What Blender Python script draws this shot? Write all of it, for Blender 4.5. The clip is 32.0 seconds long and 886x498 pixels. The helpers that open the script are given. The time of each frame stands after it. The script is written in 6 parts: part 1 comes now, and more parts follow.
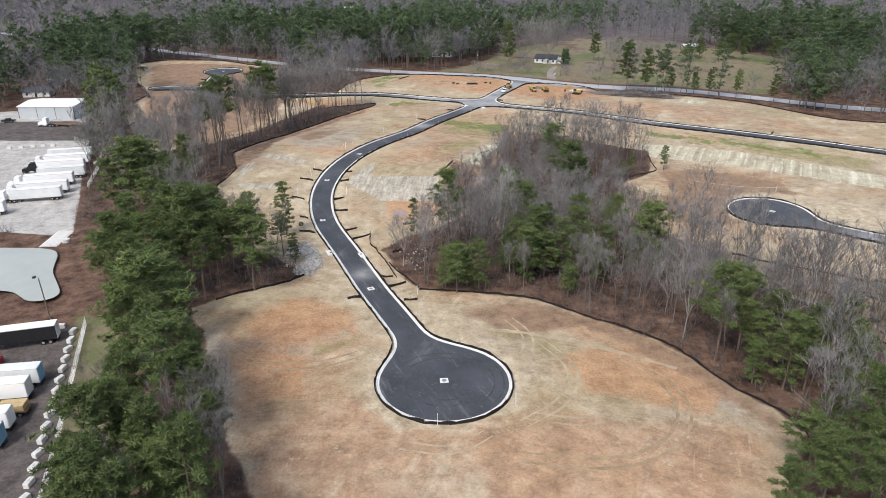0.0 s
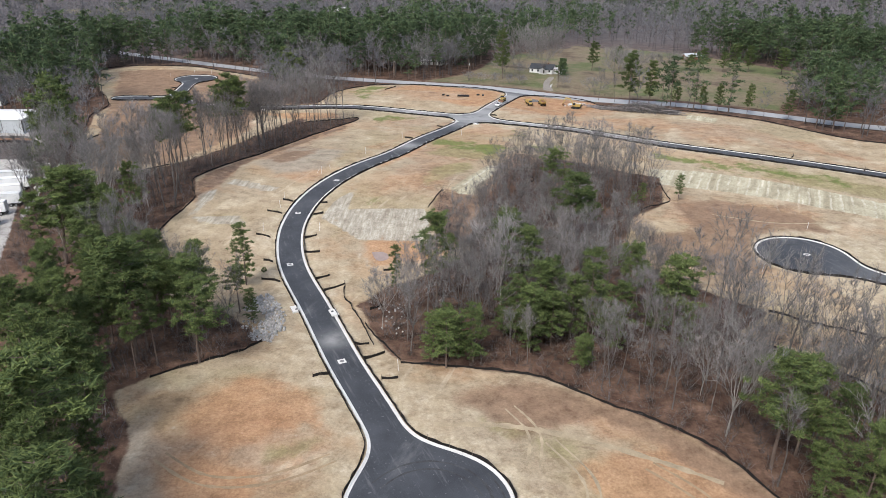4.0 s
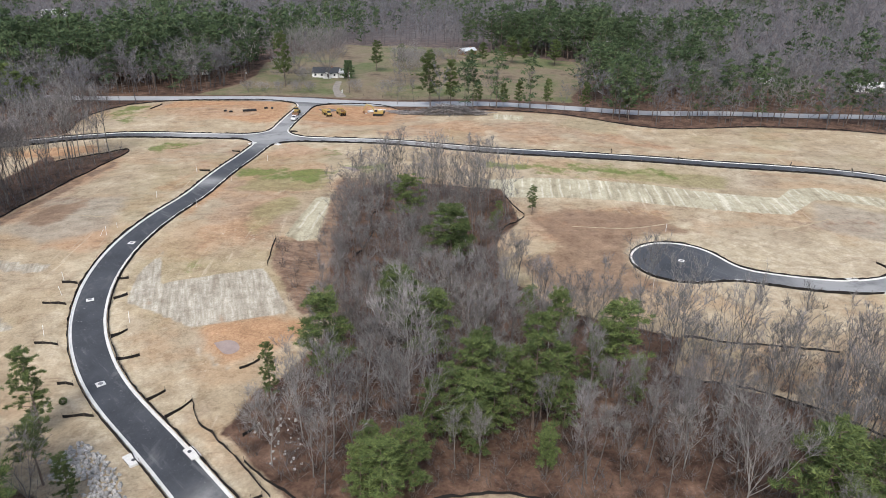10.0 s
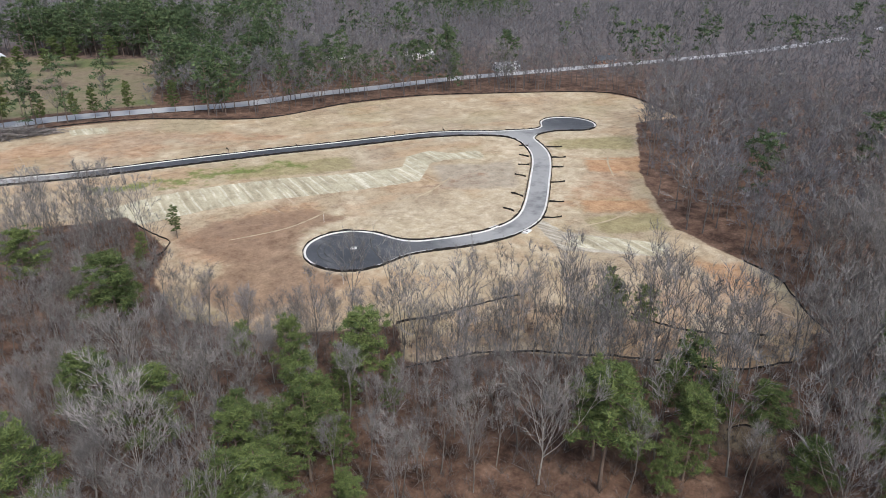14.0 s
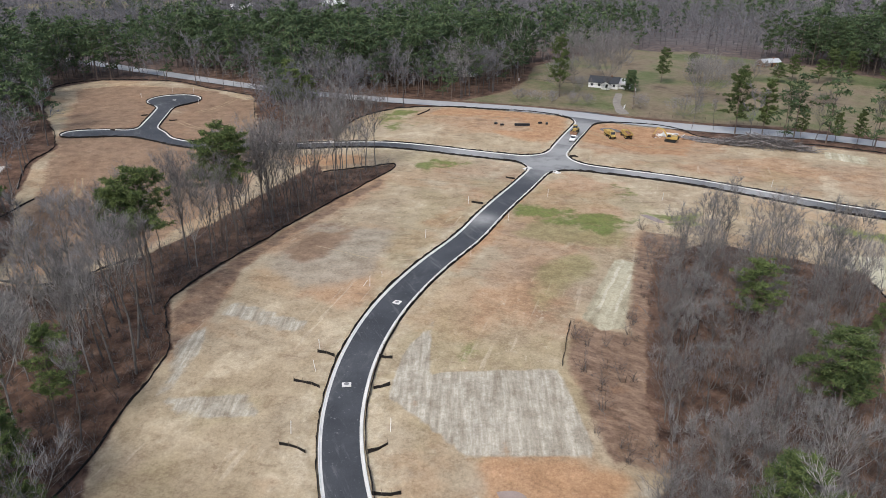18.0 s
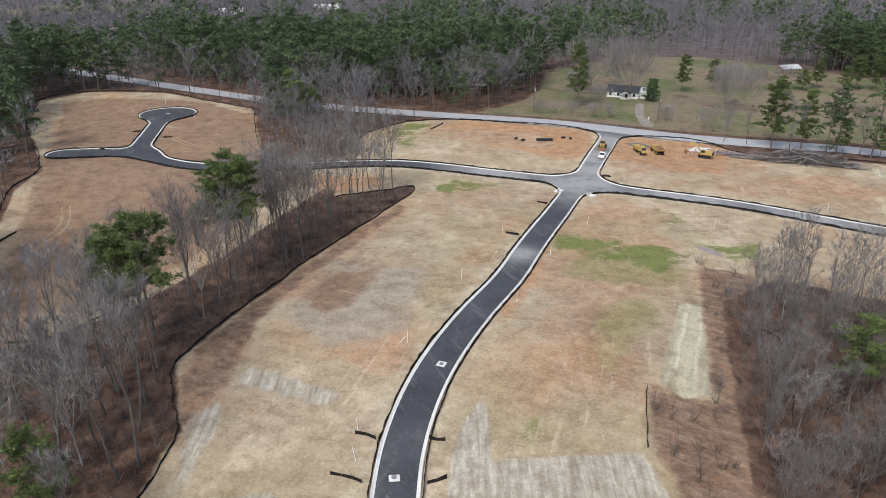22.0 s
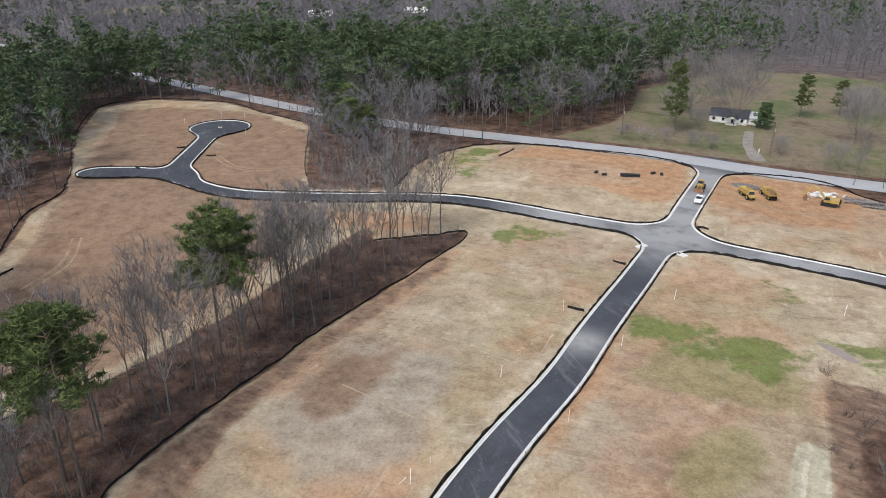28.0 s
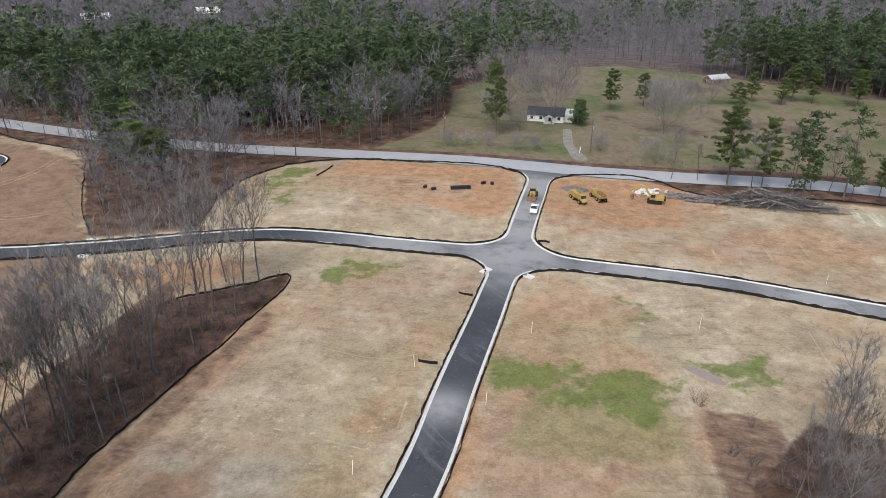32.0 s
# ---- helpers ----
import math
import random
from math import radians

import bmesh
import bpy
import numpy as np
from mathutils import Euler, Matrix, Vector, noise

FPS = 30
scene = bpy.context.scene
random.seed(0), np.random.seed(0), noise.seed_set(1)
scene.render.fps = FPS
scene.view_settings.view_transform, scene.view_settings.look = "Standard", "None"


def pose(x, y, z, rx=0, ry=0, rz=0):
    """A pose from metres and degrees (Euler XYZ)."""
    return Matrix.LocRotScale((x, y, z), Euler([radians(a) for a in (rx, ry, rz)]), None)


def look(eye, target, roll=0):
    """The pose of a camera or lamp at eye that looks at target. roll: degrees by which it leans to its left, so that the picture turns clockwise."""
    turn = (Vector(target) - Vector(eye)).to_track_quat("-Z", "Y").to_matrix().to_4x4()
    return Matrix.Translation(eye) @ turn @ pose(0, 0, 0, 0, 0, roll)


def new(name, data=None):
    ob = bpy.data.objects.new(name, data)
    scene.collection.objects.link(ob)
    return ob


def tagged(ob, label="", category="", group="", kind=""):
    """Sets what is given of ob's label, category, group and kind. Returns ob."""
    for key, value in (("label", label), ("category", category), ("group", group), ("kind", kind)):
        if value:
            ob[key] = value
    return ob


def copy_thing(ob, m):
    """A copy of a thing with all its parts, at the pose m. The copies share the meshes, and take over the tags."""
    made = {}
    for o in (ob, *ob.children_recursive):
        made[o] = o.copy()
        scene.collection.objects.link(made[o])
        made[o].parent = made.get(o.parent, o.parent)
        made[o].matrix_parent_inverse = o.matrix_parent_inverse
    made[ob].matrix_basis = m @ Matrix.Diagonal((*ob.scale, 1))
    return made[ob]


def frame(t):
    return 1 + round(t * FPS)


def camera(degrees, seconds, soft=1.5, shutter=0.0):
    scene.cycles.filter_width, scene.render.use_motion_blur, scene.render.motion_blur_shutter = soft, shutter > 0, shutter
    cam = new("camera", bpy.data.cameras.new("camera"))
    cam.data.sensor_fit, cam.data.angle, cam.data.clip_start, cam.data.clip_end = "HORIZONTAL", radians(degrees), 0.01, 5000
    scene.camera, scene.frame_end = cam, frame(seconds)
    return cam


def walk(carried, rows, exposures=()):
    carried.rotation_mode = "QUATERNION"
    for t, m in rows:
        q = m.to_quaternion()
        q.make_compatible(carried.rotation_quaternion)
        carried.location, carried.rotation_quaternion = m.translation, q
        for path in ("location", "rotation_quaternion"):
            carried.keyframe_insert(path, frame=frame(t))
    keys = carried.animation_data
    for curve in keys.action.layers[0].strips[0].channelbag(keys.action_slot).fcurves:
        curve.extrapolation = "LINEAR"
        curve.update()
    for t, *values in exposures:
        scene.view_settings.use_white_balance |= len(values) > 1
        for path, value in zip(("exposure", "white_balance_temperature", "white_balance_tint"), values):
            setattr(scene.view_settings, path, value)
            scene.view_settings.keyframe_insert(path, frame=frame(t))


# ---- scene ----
cam = camera(65.1, 32.0, soft=0.9)

# the flight: seconds, place, heading to the right of north, tilt, lean
FLIGHT = [
    (0, -5.07, 0.14, 69.87, 3.85, -22.95, -0.50),
    (1, -3.93, 7.86, 69.91, 4.03, -22.88, -0.30),
    (2, -2.98, 15.53, 69.95, 4.22, -22.86, -0.30),
    (3, -2.55, 23.01, 69.96, 4.62, -22.82, -0.01),
    (6, -4.52, 44.41, 69.81, 4.88, -22.87, 0.49),
    (7, -6.83, 51.28, 69.81, 4.72, -22.99, 0.49),
    (8, -10.13, 58.00, 69.81, 6.04, -23.02, 0.29),
    (8.5, -11.90, 61.35, 69.81, 8.01, -22.94, 0.48),
    (9, -13.66, 64.62, 69.80, 12.47, -22.95, 0.47),
    (9.5, -15.30, 67.73, 69.78, 18.78, -23.06, 0.45),
    (10, -16.84, 70.69, 69.75, 25.46, -23.15, 0.33),
    (10.5, -18.24, 73.53, 69.72, 32.64, -23.31, 0.22),
    (11, -19.52, 76.32, 69.71, 40.77, -23.54, -0.09),
    (11.5, -20.66, 79.15, 69.70, 47.74, -23.76, 0.01),
    (12, -21.62, 82.02, 69.70, 53.56, -23.91, 0.01),
    (12.5, -22.37, 84.96, 69.70, 59.20, -24.09, -0.19),
    (13, -22.84, 87.97, 69.70, 63.25, -24.11, -0.08),
    (13.5, -22.98, 91.07, 69.71, 63.73, -24.17, -0.08),
    (15.5, -22.25, 103.75, 69.77, 40.96, -24.35, -0.19),
    (16, -22.03, 106.99, 69.78, 33.79, -24.23, -0.18),
    (16.5, -21.85, 110.29, 69.79, 24.91, -24.16, -0.17),
    (17, -21.81, 113.63, 69.81, 13.82, -23.95, -0.24),
    (17.5, -21.90, 116.97, 69.85, 7.24, -23.80, -0.02),
    (18, -22.15, 120.27, 69.89, 6.07, -23.71, 0.09),
    (18.5, -22.60, 123.45, 69.95, 6.00, -23.65, 0.19),
    (19, -23.29, 126.48, 70.00, 5.91, -23.61, -0.01),
    (19.5, -24.21, 129.32, 70.03, 5.90, -23.54, 0.09),
    (20, -25.31, 132.01, 70.06, 5.87, -23.52, -0.11),
    (20.5, -26.57, 134.60, 70.08, 6.00, -23.52, 0.09),
    (21, -27.90, 137.14, 70.09, 7.04, -23.52, 0.08),
    (21.5, -29.18, 139.75, 70.10, 7.04, -23.56, 0.08),
    (22, -30.27, 142.51, 70.11, 7.01, -23.59, -0.02),
    (22.5, -31.04, 145.42, 70.13, 7.01, -23.59, -0.02),
    (23, -31.40, 148.48, 70.15, 6.70, -23.66, -0.12),
    (23.5, -31.26, 151.60, 70.18, 1.95, -23.44, -0.40),
    (24, -30.59, 154.68, 70.22, -2.51, -23.36, -0.28),
    (24.5, -29.50, 157.66, 70.24, -2.48, -23.27, -0.38),
    (25, -28.08, 160.57, 70.26, -2.29, -23.27, -0.28),
    (25.5, -26.43, 163.41, 70.26, -2.10, -23.24, -0.38),
    (27.5, -19.54, 174.60, 70.25, -1.04, -23.43, 0.01),
    (28, -18.21, 177.44, 70.25, -0.80, -23.50, -0.09),
    (29, -16.56, 183.35, 70.25, -0.95, -23.63, 0.11),
    (30, -15.87, 189.39, 70.25, -1.08, -23.72, 0.01),
    (30.5, -15.88, 192.36, 70.26, 0.80, -23.77, 0.11),
    (31, -16.15, 195.26, 70.27, 3.77, -23.73, -0.01),
    (31.5, -16.58, 198.10, 70.28, 9.26, -23.72, -0.02),
    (32, -17.06, 200.91, 70.28, 14.84, -23.78, 0.16),
]


def flown(x, y, z, heading, tilt, lean):
    a, b = radians(heading), radians(tilt)
    way = Vector((math.sin(a) * math.cos(b), math.cos(a) * math.cos(b), math.sin(b)))
    return look((x, y, z), Vector((x, y, z)) + way, lean)


walk(cam, [(r[0], flown(*r[1:])) for r in FLIGHT],
     exposures=[(0, 0.6), (8, 0.57), (13, 0.57), (17.5, 0.37), (24, 0.41), (30, 0.40), (32, 0.34)])

# ---- light: an overcast day, high soft sun from the south-west ----
world = bpy.data.worlds.new("overcast_sky")
scene.world = world
world.use_nodes = True
wn = world.node_tree
sky = wn.nodes.new("ShaderNodeTexSky")
sky.sky_type, sky.sun_disc = "NISHITA", False
sky.sun_elevation, sky.sun_rotation = radians(50), radians(215)
sky.dust_density, sky.air_density, sky.ozone_density = 3.0, 1.0, 1.0
pale = wn.nodes.new("ShaderNodeHueSaturation")
pale.inputs["Saturation"].default_value = 0.84
wn.links.new(sky.outputs[0], pale.inputs["Color"])
wn.links.new(pale.outputs[0], wn.nodes["Background"].inputs["Color"])
wn.nodes["Background"].inputs["Strength"].default_value = 0.15
sun = new("sun", bpy.data.lights.new("sun", "SUN"))
sun.data.energy, sun.data.angle, sun.data.color = 1.5, radians(14), (1.0, 0.99, 0.975)
sun.matrix_world = look((-60, -85, 125), (0, 0, 0))

# ---- materials ----


class Mat:
    """A small writer of node materials."""

    def __init__(self, name, rough=0.9):
        self.m = bpy.data.materials.new(name)
        self.m.use_nodes = True
        self.t = self.m.node_tree
        self.b = self.t.nodes["Principled BSDF"]
        self.b.inputs["Roughness"].default_value = rough
        self.b.inputs["Specular IOR Level"].default_value = 0.25
        self.geo = self.t.nodes.new("ShaderNodeNewGeometry")

    def node(self, kind, **sets):
        n = self.t.nodes.new(kind)
        for k, v in sets.items():
            n.inputs[k].default_value = v
        return n

    def link(self, a, b):
        self.t.links.new(a, b)

    def noise(self, size, detail=4.0, rough=0.6, stretch=None):
        """Noise whose largest lumps are about size metres."""
        n = self.node("ShaderNodeTexNoise", Scale=1.0 / size, Detail=detail, Roughness=rough)
        src = self.geo.outputs["Position"]
        if stretch:
            mp = self.node("ShaderNodeMapping", Scale=tuple(1 / c for c in stretch[:3]))
            mp.vector_type = "TEXTURE"
            mp.inputs["Rotation"].default_value = (0, 0, radians(stretch[3]))
            self.link(src, mp.inputs["Vector"])
            src = mp.outputs[0]
        self.link(src, n.inputs["Vector"])
        return n.outputs["Fac"]

    def ramp(self, fac, *stops):
        r = self.t.nodes.new("ShaderNodeValToRGB")
        el = r.color_ramp.elements
        while len(el) < len(stops):
            el.new(0.5)
        for e, (p, c) in zip(el, stops):
            e.position, e.color = p, (*c, 1) if len(c) == 3 else c
        self.link(fac, r.inputs[0])
        return r.outputs[0]

    def mix(self, fac, a, b, how="MIX"):
        n = self.t.nodes.new("ShaderNodeMix")
        n.data_type, n.blend_type = "RGBA", how
        for i, v in ((0, fac), (6, a), (7, b)):
            if hasattr(v, "links"):
                self.link(v, n.inputs[i])
            else:
                n.inputs[i].default_value = (*v, 1) if isinstance(v, tuple) else v
        return n.outputs[2]

    def math(self, op, a, b=0.0, c=0.0):
        n = self.t.nodes.new("ShaderNodeMath")
        n.operation, n.use_clamp = op, op in ("MULTIPLY_ADD",)
        for i, v in enumerate((a, b, c)):
            if hasattr(v, "links"):
                self.link(v, n.inputs[i])
            else:
                n.inputs[i].default_value = v
        return n.outputs[0]

    def step(self, v, lo, hi):
        n = self.t.nodes.new("ShaderNodeMapRange")
        n.interpolation_type = "SMOOTHSTEP"
        self.link(v, n.inputs[0])
        n.inputs[1].default_value, n.inputs[2].default_value = lo, hi
        return n.outputs[0]

    def attr(self, name):
        n = self.t.nodes.new("ShaderNodeAttribute")
        n.attribute_name = name
        return n.outputs["Fac"]

    def random(self):
        return self.t.nodes.new("ShaderNodeObjectInfo").outputs["Random"]

    def island(self):
        return self.geo.outputs["Random Per Island"]

    def colour(self, c):
        if hasattr(c, "links"):
            self.link(c, self.b.inputs["Base Color"])
        else:
            self.b.inputs["Base Color"].default_value = (*c, 1)
        return self

    def bump(self, h, strength=0.5, dist=0.05):
        n = self.node("ShaderNodeBump", Strength=strength, Distance=dist)
        self.link(h, n.inputs["Height"])
        self.link(n.outputs[0], self.b.inputs["Normal"])
        return self


def plain(name, col, rough=0.7, vary=0.12, size=1.5, metal=0.0):
    """Paint, plastic, metal or stone with blotches and fine grain."""
    m = Mat(name, rough)
    dark = tuple(c * (1 - 2 * vary) for c in col)
    light = tuple(min(1, c * (1 + vary)) for c in col)
    big = m.ramp(m.noise(size, 5), (0.3, dark), (0.7, light))
    m.colour(m.mix(0.35, big, m.ramp(m.noise(0.08, 3), (0.35, dark), (0.65, light))))
    m.b.inputs["Metallic"].default_value = metal
    return m.m


def foliage(name, dark, light, rough=0.8):
    m = Mat(name, rough)
    tone = m.mix(m.island(), dark, light)
    tone = m.mix(m.math("MULTIPLY", m.random(), 0.45), tone, tuple(c * 0.55 for c in dark))
    m.colour(m.mix(m.math("MULTIPLY", m.attr("tone"), 0.58), tone, tuple(c * 0.62 for c in dark)))
    return m.m


def bark(name, dark, light):
    m = Mat(name, 0.95)
    tone = m.ramp(m.noise(0.5, 6, 0.7, (1, 1, 0.2, 0)), (0.3, dark), (0.7, light))
    m.colour(m.mix(m.math("MULTIPLY", m.random(), 0.5), tone, tuple(c * 0.6 for c in dark)))
    return m.m


NEEDLES = foliage("pine_needles", (0.046, 0.076, 0.027), (0.172, 0.212, 0.068))
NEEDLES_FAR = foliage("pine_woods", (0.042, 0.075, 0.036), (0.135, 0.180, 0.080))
BARK_PINE = bark("pine_bark", (0.11, 0.08, 0.066), (0.25, 0.195, 0.16))
BARK_GREY = bark("grey_bark", (0.070, 0.062, 0.057), (0.255, 0.236, 0.220))
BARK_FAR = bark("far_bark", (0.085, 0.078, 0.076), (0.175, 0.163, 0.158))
BARK_PALE = bark("pale_bark", (0.22, 0.207, 0.19), (0.47, 0.45, 0.42))
TWIGS = foliage("bare_twigs", (0.080, 0.070, 0.067), (0.310, 0.288, 0.282))
TWIGS_MID = foliage("silver_twigs", (0.100, 0.092, 0.089), (0.360, 0.342, 0.336))
TWIGS_PALE = foliage("pale_twigs", (0.14, 0.132, 0.126), (0.385, 0.365, 0.350))
# distance haze put into the twig colour: bluer, with less contrast
TWIGS_HAZED = foliage("bare_woods", (0.138, 0.134, 0.146), (0.252, 0.246, 0.265))
BRUSH_TWIGS = foliage("brush_twigs", (0.062, 0.044, 0.035), (0.175, 0.130, 0.104))


def asphalt(name, dark, light, dust):
    m = Mat(name, 0.78)
    m.b.inputs["Specular IOR Level"].default_value = 0.35
    tone = m.ramp(m.noise(9, 6, 0.6), (0.35, dark), (0.65, light))
    tone = m.mix(m.math("MULTIPLY", m.step(m.noise(7, 6, 0.7, (1, 0.4, 1, -30)), 0.54, 0.74), 0.42), tone, dust)
    tone = m.mix(0.3, tone, m.ramp(m.noise(0.15, 2), (0.3, dark), (0.7, light)))
    # placed patches: real dust, and sky sheen painted in the same pale colour
    tone = m.mix(m.math("MULTIPLY", m.attr("dust"), m.step(m.noise(6, 6, 0.65), 0.1, 0.6)), tone, dust)
    tone = m.mix(m.math("MULTIPLY", m.step(m.noise(0.55, 5, 0.7), 0.60, 0.70), 0.42), tone, dust)
    tone = m.mix(m.math("MULTIPLY", m.step(m.noise(1.6, 5, 0.7, (1, 0.10, 1, 20)), 0.55, 0.68), 0.22), tone, dust)
    m.colour(tone).bump(m.noise(0.05, 2), 0.3, 0.01)
    return m.m


ASPHALT = asphalt("new_asphalt", (0.032, 0.035, 0.041), (0.072, 0.077, 0.086), (0.29, 0.29, 0.285))
ASPHALT_OLD = asphalt("old_asphalt", (0.31, 0.315, 0.32), (0.40, 0.405, 0.41), (0.45, 0.445, 0.43))
CONCRETE = plain("kerb_concrete", (0.66, 0.65, 0.62), 0.9, 0.1, 2.5)
FABRIC = plain("silt_fence_fabric", (0.018, 0.016, 0.015), 0.9, 0.25, 1.0)


def ground_material():
    m = Mat("graded_soil", 1.0)

    def lump(name, size, amount, lo, hi):
        """A mask from a cover map with its edge broken up by noise."""
        rough_edge = m.math("MULTIPLY", m.math("SUBTRACT", m.noise(size, 6, 0.65), 0.5), amount)
        return m.step(m.math("ADD", m.attr(name), rough_edge), lo, hi)

    # bare graded soil: straw-coloured, grey, orange and brown patches of all sizes
    tan = m.ramp(m.noise(12, 8, 0.62), (0.34, (0.305, 0.240, 0.158)), (0.46, (0.375, 0.300, 0.200)), (0.55, (0.412, 0.336, 0.230)), (0.66, (0.475, 0.400, 0.286)))
    red = m.ramp(m.noise(6, 8, 0.68), (0.33, (0.255, 0.155, 0.096)), (0.5, (0.390, 0.246, 0.150)), (0.66, (0.45, 0.320, 0.212)))
    soil = m.mix(m.math("MULTIPLY", lump("red", 18, 1.7, 0.38, 0.72), 0.8), tan, red)
    soil = m.mix(m.math("MULTIPLY", m.step(m.noise(42, 4, 0.55), 0.50, 0.58), 0.35), soil, (0.315, 0.268, 0.200))
    soil = m.mix(m.math("MULTIPLY", m.step(m.noise(24, 5, 0.6, (1, 0.6, 1, 60)), 0.525, 0.60), 0.38), soil, (0.415, 0.268, 0.155))
    soil = m.mix(m.math("MULTIPLY", m.step(m.noise(15, 6, 0.62, (0.7, 1, 1, 20)), 0.57, 0.65), 0.32), soil, (0.235, 0.165, 0.118))
    soil = m.mix(m.math("MULTIPLY", m.step(m.noise(19, 6, 0.65, (1, 0.5, 1, -35)), 0.58, 0.66), 0.6), soil, (0.505, 0.43, 0.312))
    soil = m.mix(m.math("MULTIPLY", m.step(m.noise(40, 5, 0.6, (1, 1, 1, 40)), 0.53, 0.62), 0.25), soil, (0.285, 0.252, 0.125))
    # scoured patches and crumbs of raw soil
    soil = m.mix(m.math("MULTIPLY", m.math("MULTIPLY", m.step(m.noise(2.6, 7, 0.75), 0.56, 0.64), m.step(m.noise(26, 4, 0.55, (1, 1, 1, 15)), 0.45, 0.6)), 0.5), soil, (0.235, 0.160, 0.105))
    soil = m.mix(m.math("MULTIPLY", m.math("MULTIPLY", m.step(m.noise(1.7, 7, 0.75), 0.58, 0.66), m.step(m.noise(31, 4, 0.55, (1, 1, 1, 70)), 0.45, 0.6)), 0.6), soil, (0.56, 0.49, 0.375))
    # drag lines of the grading machines
    lines = m.ramp(m.noise(2.2, 5, 0.65, (1, 0.07, 1, 60)), (0.36, (0.76, 0.72, 0.69)), (0.64, (1.14, 1.13, 1.12)))
    soil = m.mix(m.math("MULTIPLY", m.step(m.noise(30, 3, 0.5), 0.42, 0.6), 0.5), soil, lines, "MULTIPLY")
    # wheel and track marks
    marks = m.step(m.noise(1.5, 4, 0.6, (1, 0.05, 1, -24)), 0.60, 0.66)
    soil = m.mix(m.math("MULTIPLY", m.math("MULTIPLY", marks, m.step(m.noise(18, 3, 0.5), 0.5, 0.62)), 0.4), soil, (0.55, 0.47, 0.36))
    ruts = m.step(m.noise(1.1, 4, 0.6, (1, 0.06, 1, 74)), 0.60, 0.66)
    soil = m.mix(m.math("MULTIPLY", m.math("MULTIPLY", ruts, m.step(m.noise(22, 3, 0.5, (1, 1, 1, 50)), 0.48, 0.6)), 0.42), soil, (0.21, 0.145, 0.10))
    # pale straw strewn along the kerbs
    verge = lump("verge", 5, 1.5, 0.35, 0.85)
    pale_straw = m.ramp(m.noise(3, 7, 0.7), (0.3, (0.36, 0.293, 0.195)), (0.5, (0.46, 0.388, 0.275)), (0.7, (0.57, 0.50, 0.38)))
    soil = m.mix(m.math("MULTIPLY", verge, 0.85), soil, pale_straw)
    # clay, dull brown, grey and olive ground where the work left it
    soil = m.mix(m.math("MULTIPLY", lump("greyed", 14, 0.8, 0.35, 0.75), 0.85), soil, m.ramp(m.noise(5, 7, 0.65), (0.35, (0.275, 0.235, 0.180)), (0.65, (0.375, 0.328, 0.258))))
    soil = m.mix(m.math("MULTIPLY", lump("clay", 9, 1.1, 0.35, 0.75), 0.75), soil, m.ramp(m.noise(4, 7, 0.68), (0.35, (0.335, 0.178, 0.090)), (0.65, (0.465, 0.275, 0.150))))
    soil = m.mix(m.math("MULTIPLY", lump("dull", 9, 1.0, 0.35, 0.7), 0.9), soil, m.ramp(m.noise(5, 7, 0.68), (0.35, (0.180, 0.115, 0.076)), (0.65, (0.300, 0.205, 0.135))))
    soil = m.mix(m.math("MULTIPLY", lump("olive", 7, 1.3, 0.35, 0.85), 0.75), soil, m.ramp(m.noise(3, 7, 0.7), (0.35, (0.205, 0.182, 0.082)), (0.65, (0.305, 0.268, 0.135))))
    # brown cut slopes, furrowed
    brown = m.ramp(m.noise(1.3, 7, 0.74, (1, 0.28, 1, 58)), (0.3, (0.110, 0.070, 0.048)), (0.5, (0.205, 0.137, 0.096)), (0.62, (0.275, 0.190, 0.132)), (0.76, (0.40, 0.32, 0.245)))
    brown = m.mix(m.math("MULTIPLY", m.step(m.noise(9, 5, 0.65), 0.52, 0.66), 0.6), brown, (0.305, 0.172, 0.098))
    soil = m.mix(lump("brown", 5, 1.0, 0.38, 0.72), soil, brown)
    # straw mats on the slopes, laid in strips
    mat = m.ramp(m.noise(0.9, 6, 0.62, (1, 0.06, 1, -8)), (0.34, (0.275, 0.240, 0.185)), (0.5, (0.372, 0.338, 0.272)), (0.64, (0.485, 0.450, 0.375)))
    mat = m.mix(m.math("MULTIPLY", m.step(m.noise(7, 5, 0.6), 0.62, 0.72), 0.6), mat, (0.33, 0.215, 0.13))
    soil = m.mix(lump("straw", 3, 0.45, 0.38, 0.6), soil, mat)
    # blankets of paler straw rolled down the slopes, seams between them
    cloth = m.ramp(m.noise(2.4, 5, 0.55, (1, 0.05, 1, -31)), (0.34, (0.31, 0.275, 0.19)), (0.52, (0.43, 0.395, 0.285)), (0.62, (0.46, 0.43, 0.32)), (0.68, (0.60, 0.575, 0.46)))
    across = m.t.nodes.new("ShaderNodeVectorMath")
    across.operation = "DOT_PRODUCT"
    across.inputs[1].default_value = (0.865 / 3.1, -0.5 / 3.1, 0)
    m.link(m.geo.outputs["Position"], across.inputs[0])
    turn = m.math("FRACT", m.math("ADD", across.outputs["Value"], m.math("MULTIPLY", m.noise(6, 3, 0.5), 0.5)))
    seam = m.math("MULTIPLY", m.step(turn, 0.72, 0.86), m.step(m.noise(9, 4, 0.6), 0.36, 0.55))
    cloth = m.mix(m.math("MULTIPLY", seam, 0.5), cloth, (0.60, 0.575, 0.47))
    soil = m.mix(lump("strips", 3, 0.4, 0.38, 0.6), soil, cloth)
    # fresh green blades
    green = m.ramp(m.noise(1.0, 5, 0.7), (0.3, (0.140, 0.140, 0.046)), (0.7, (0.120, 0.190, 0.036)))
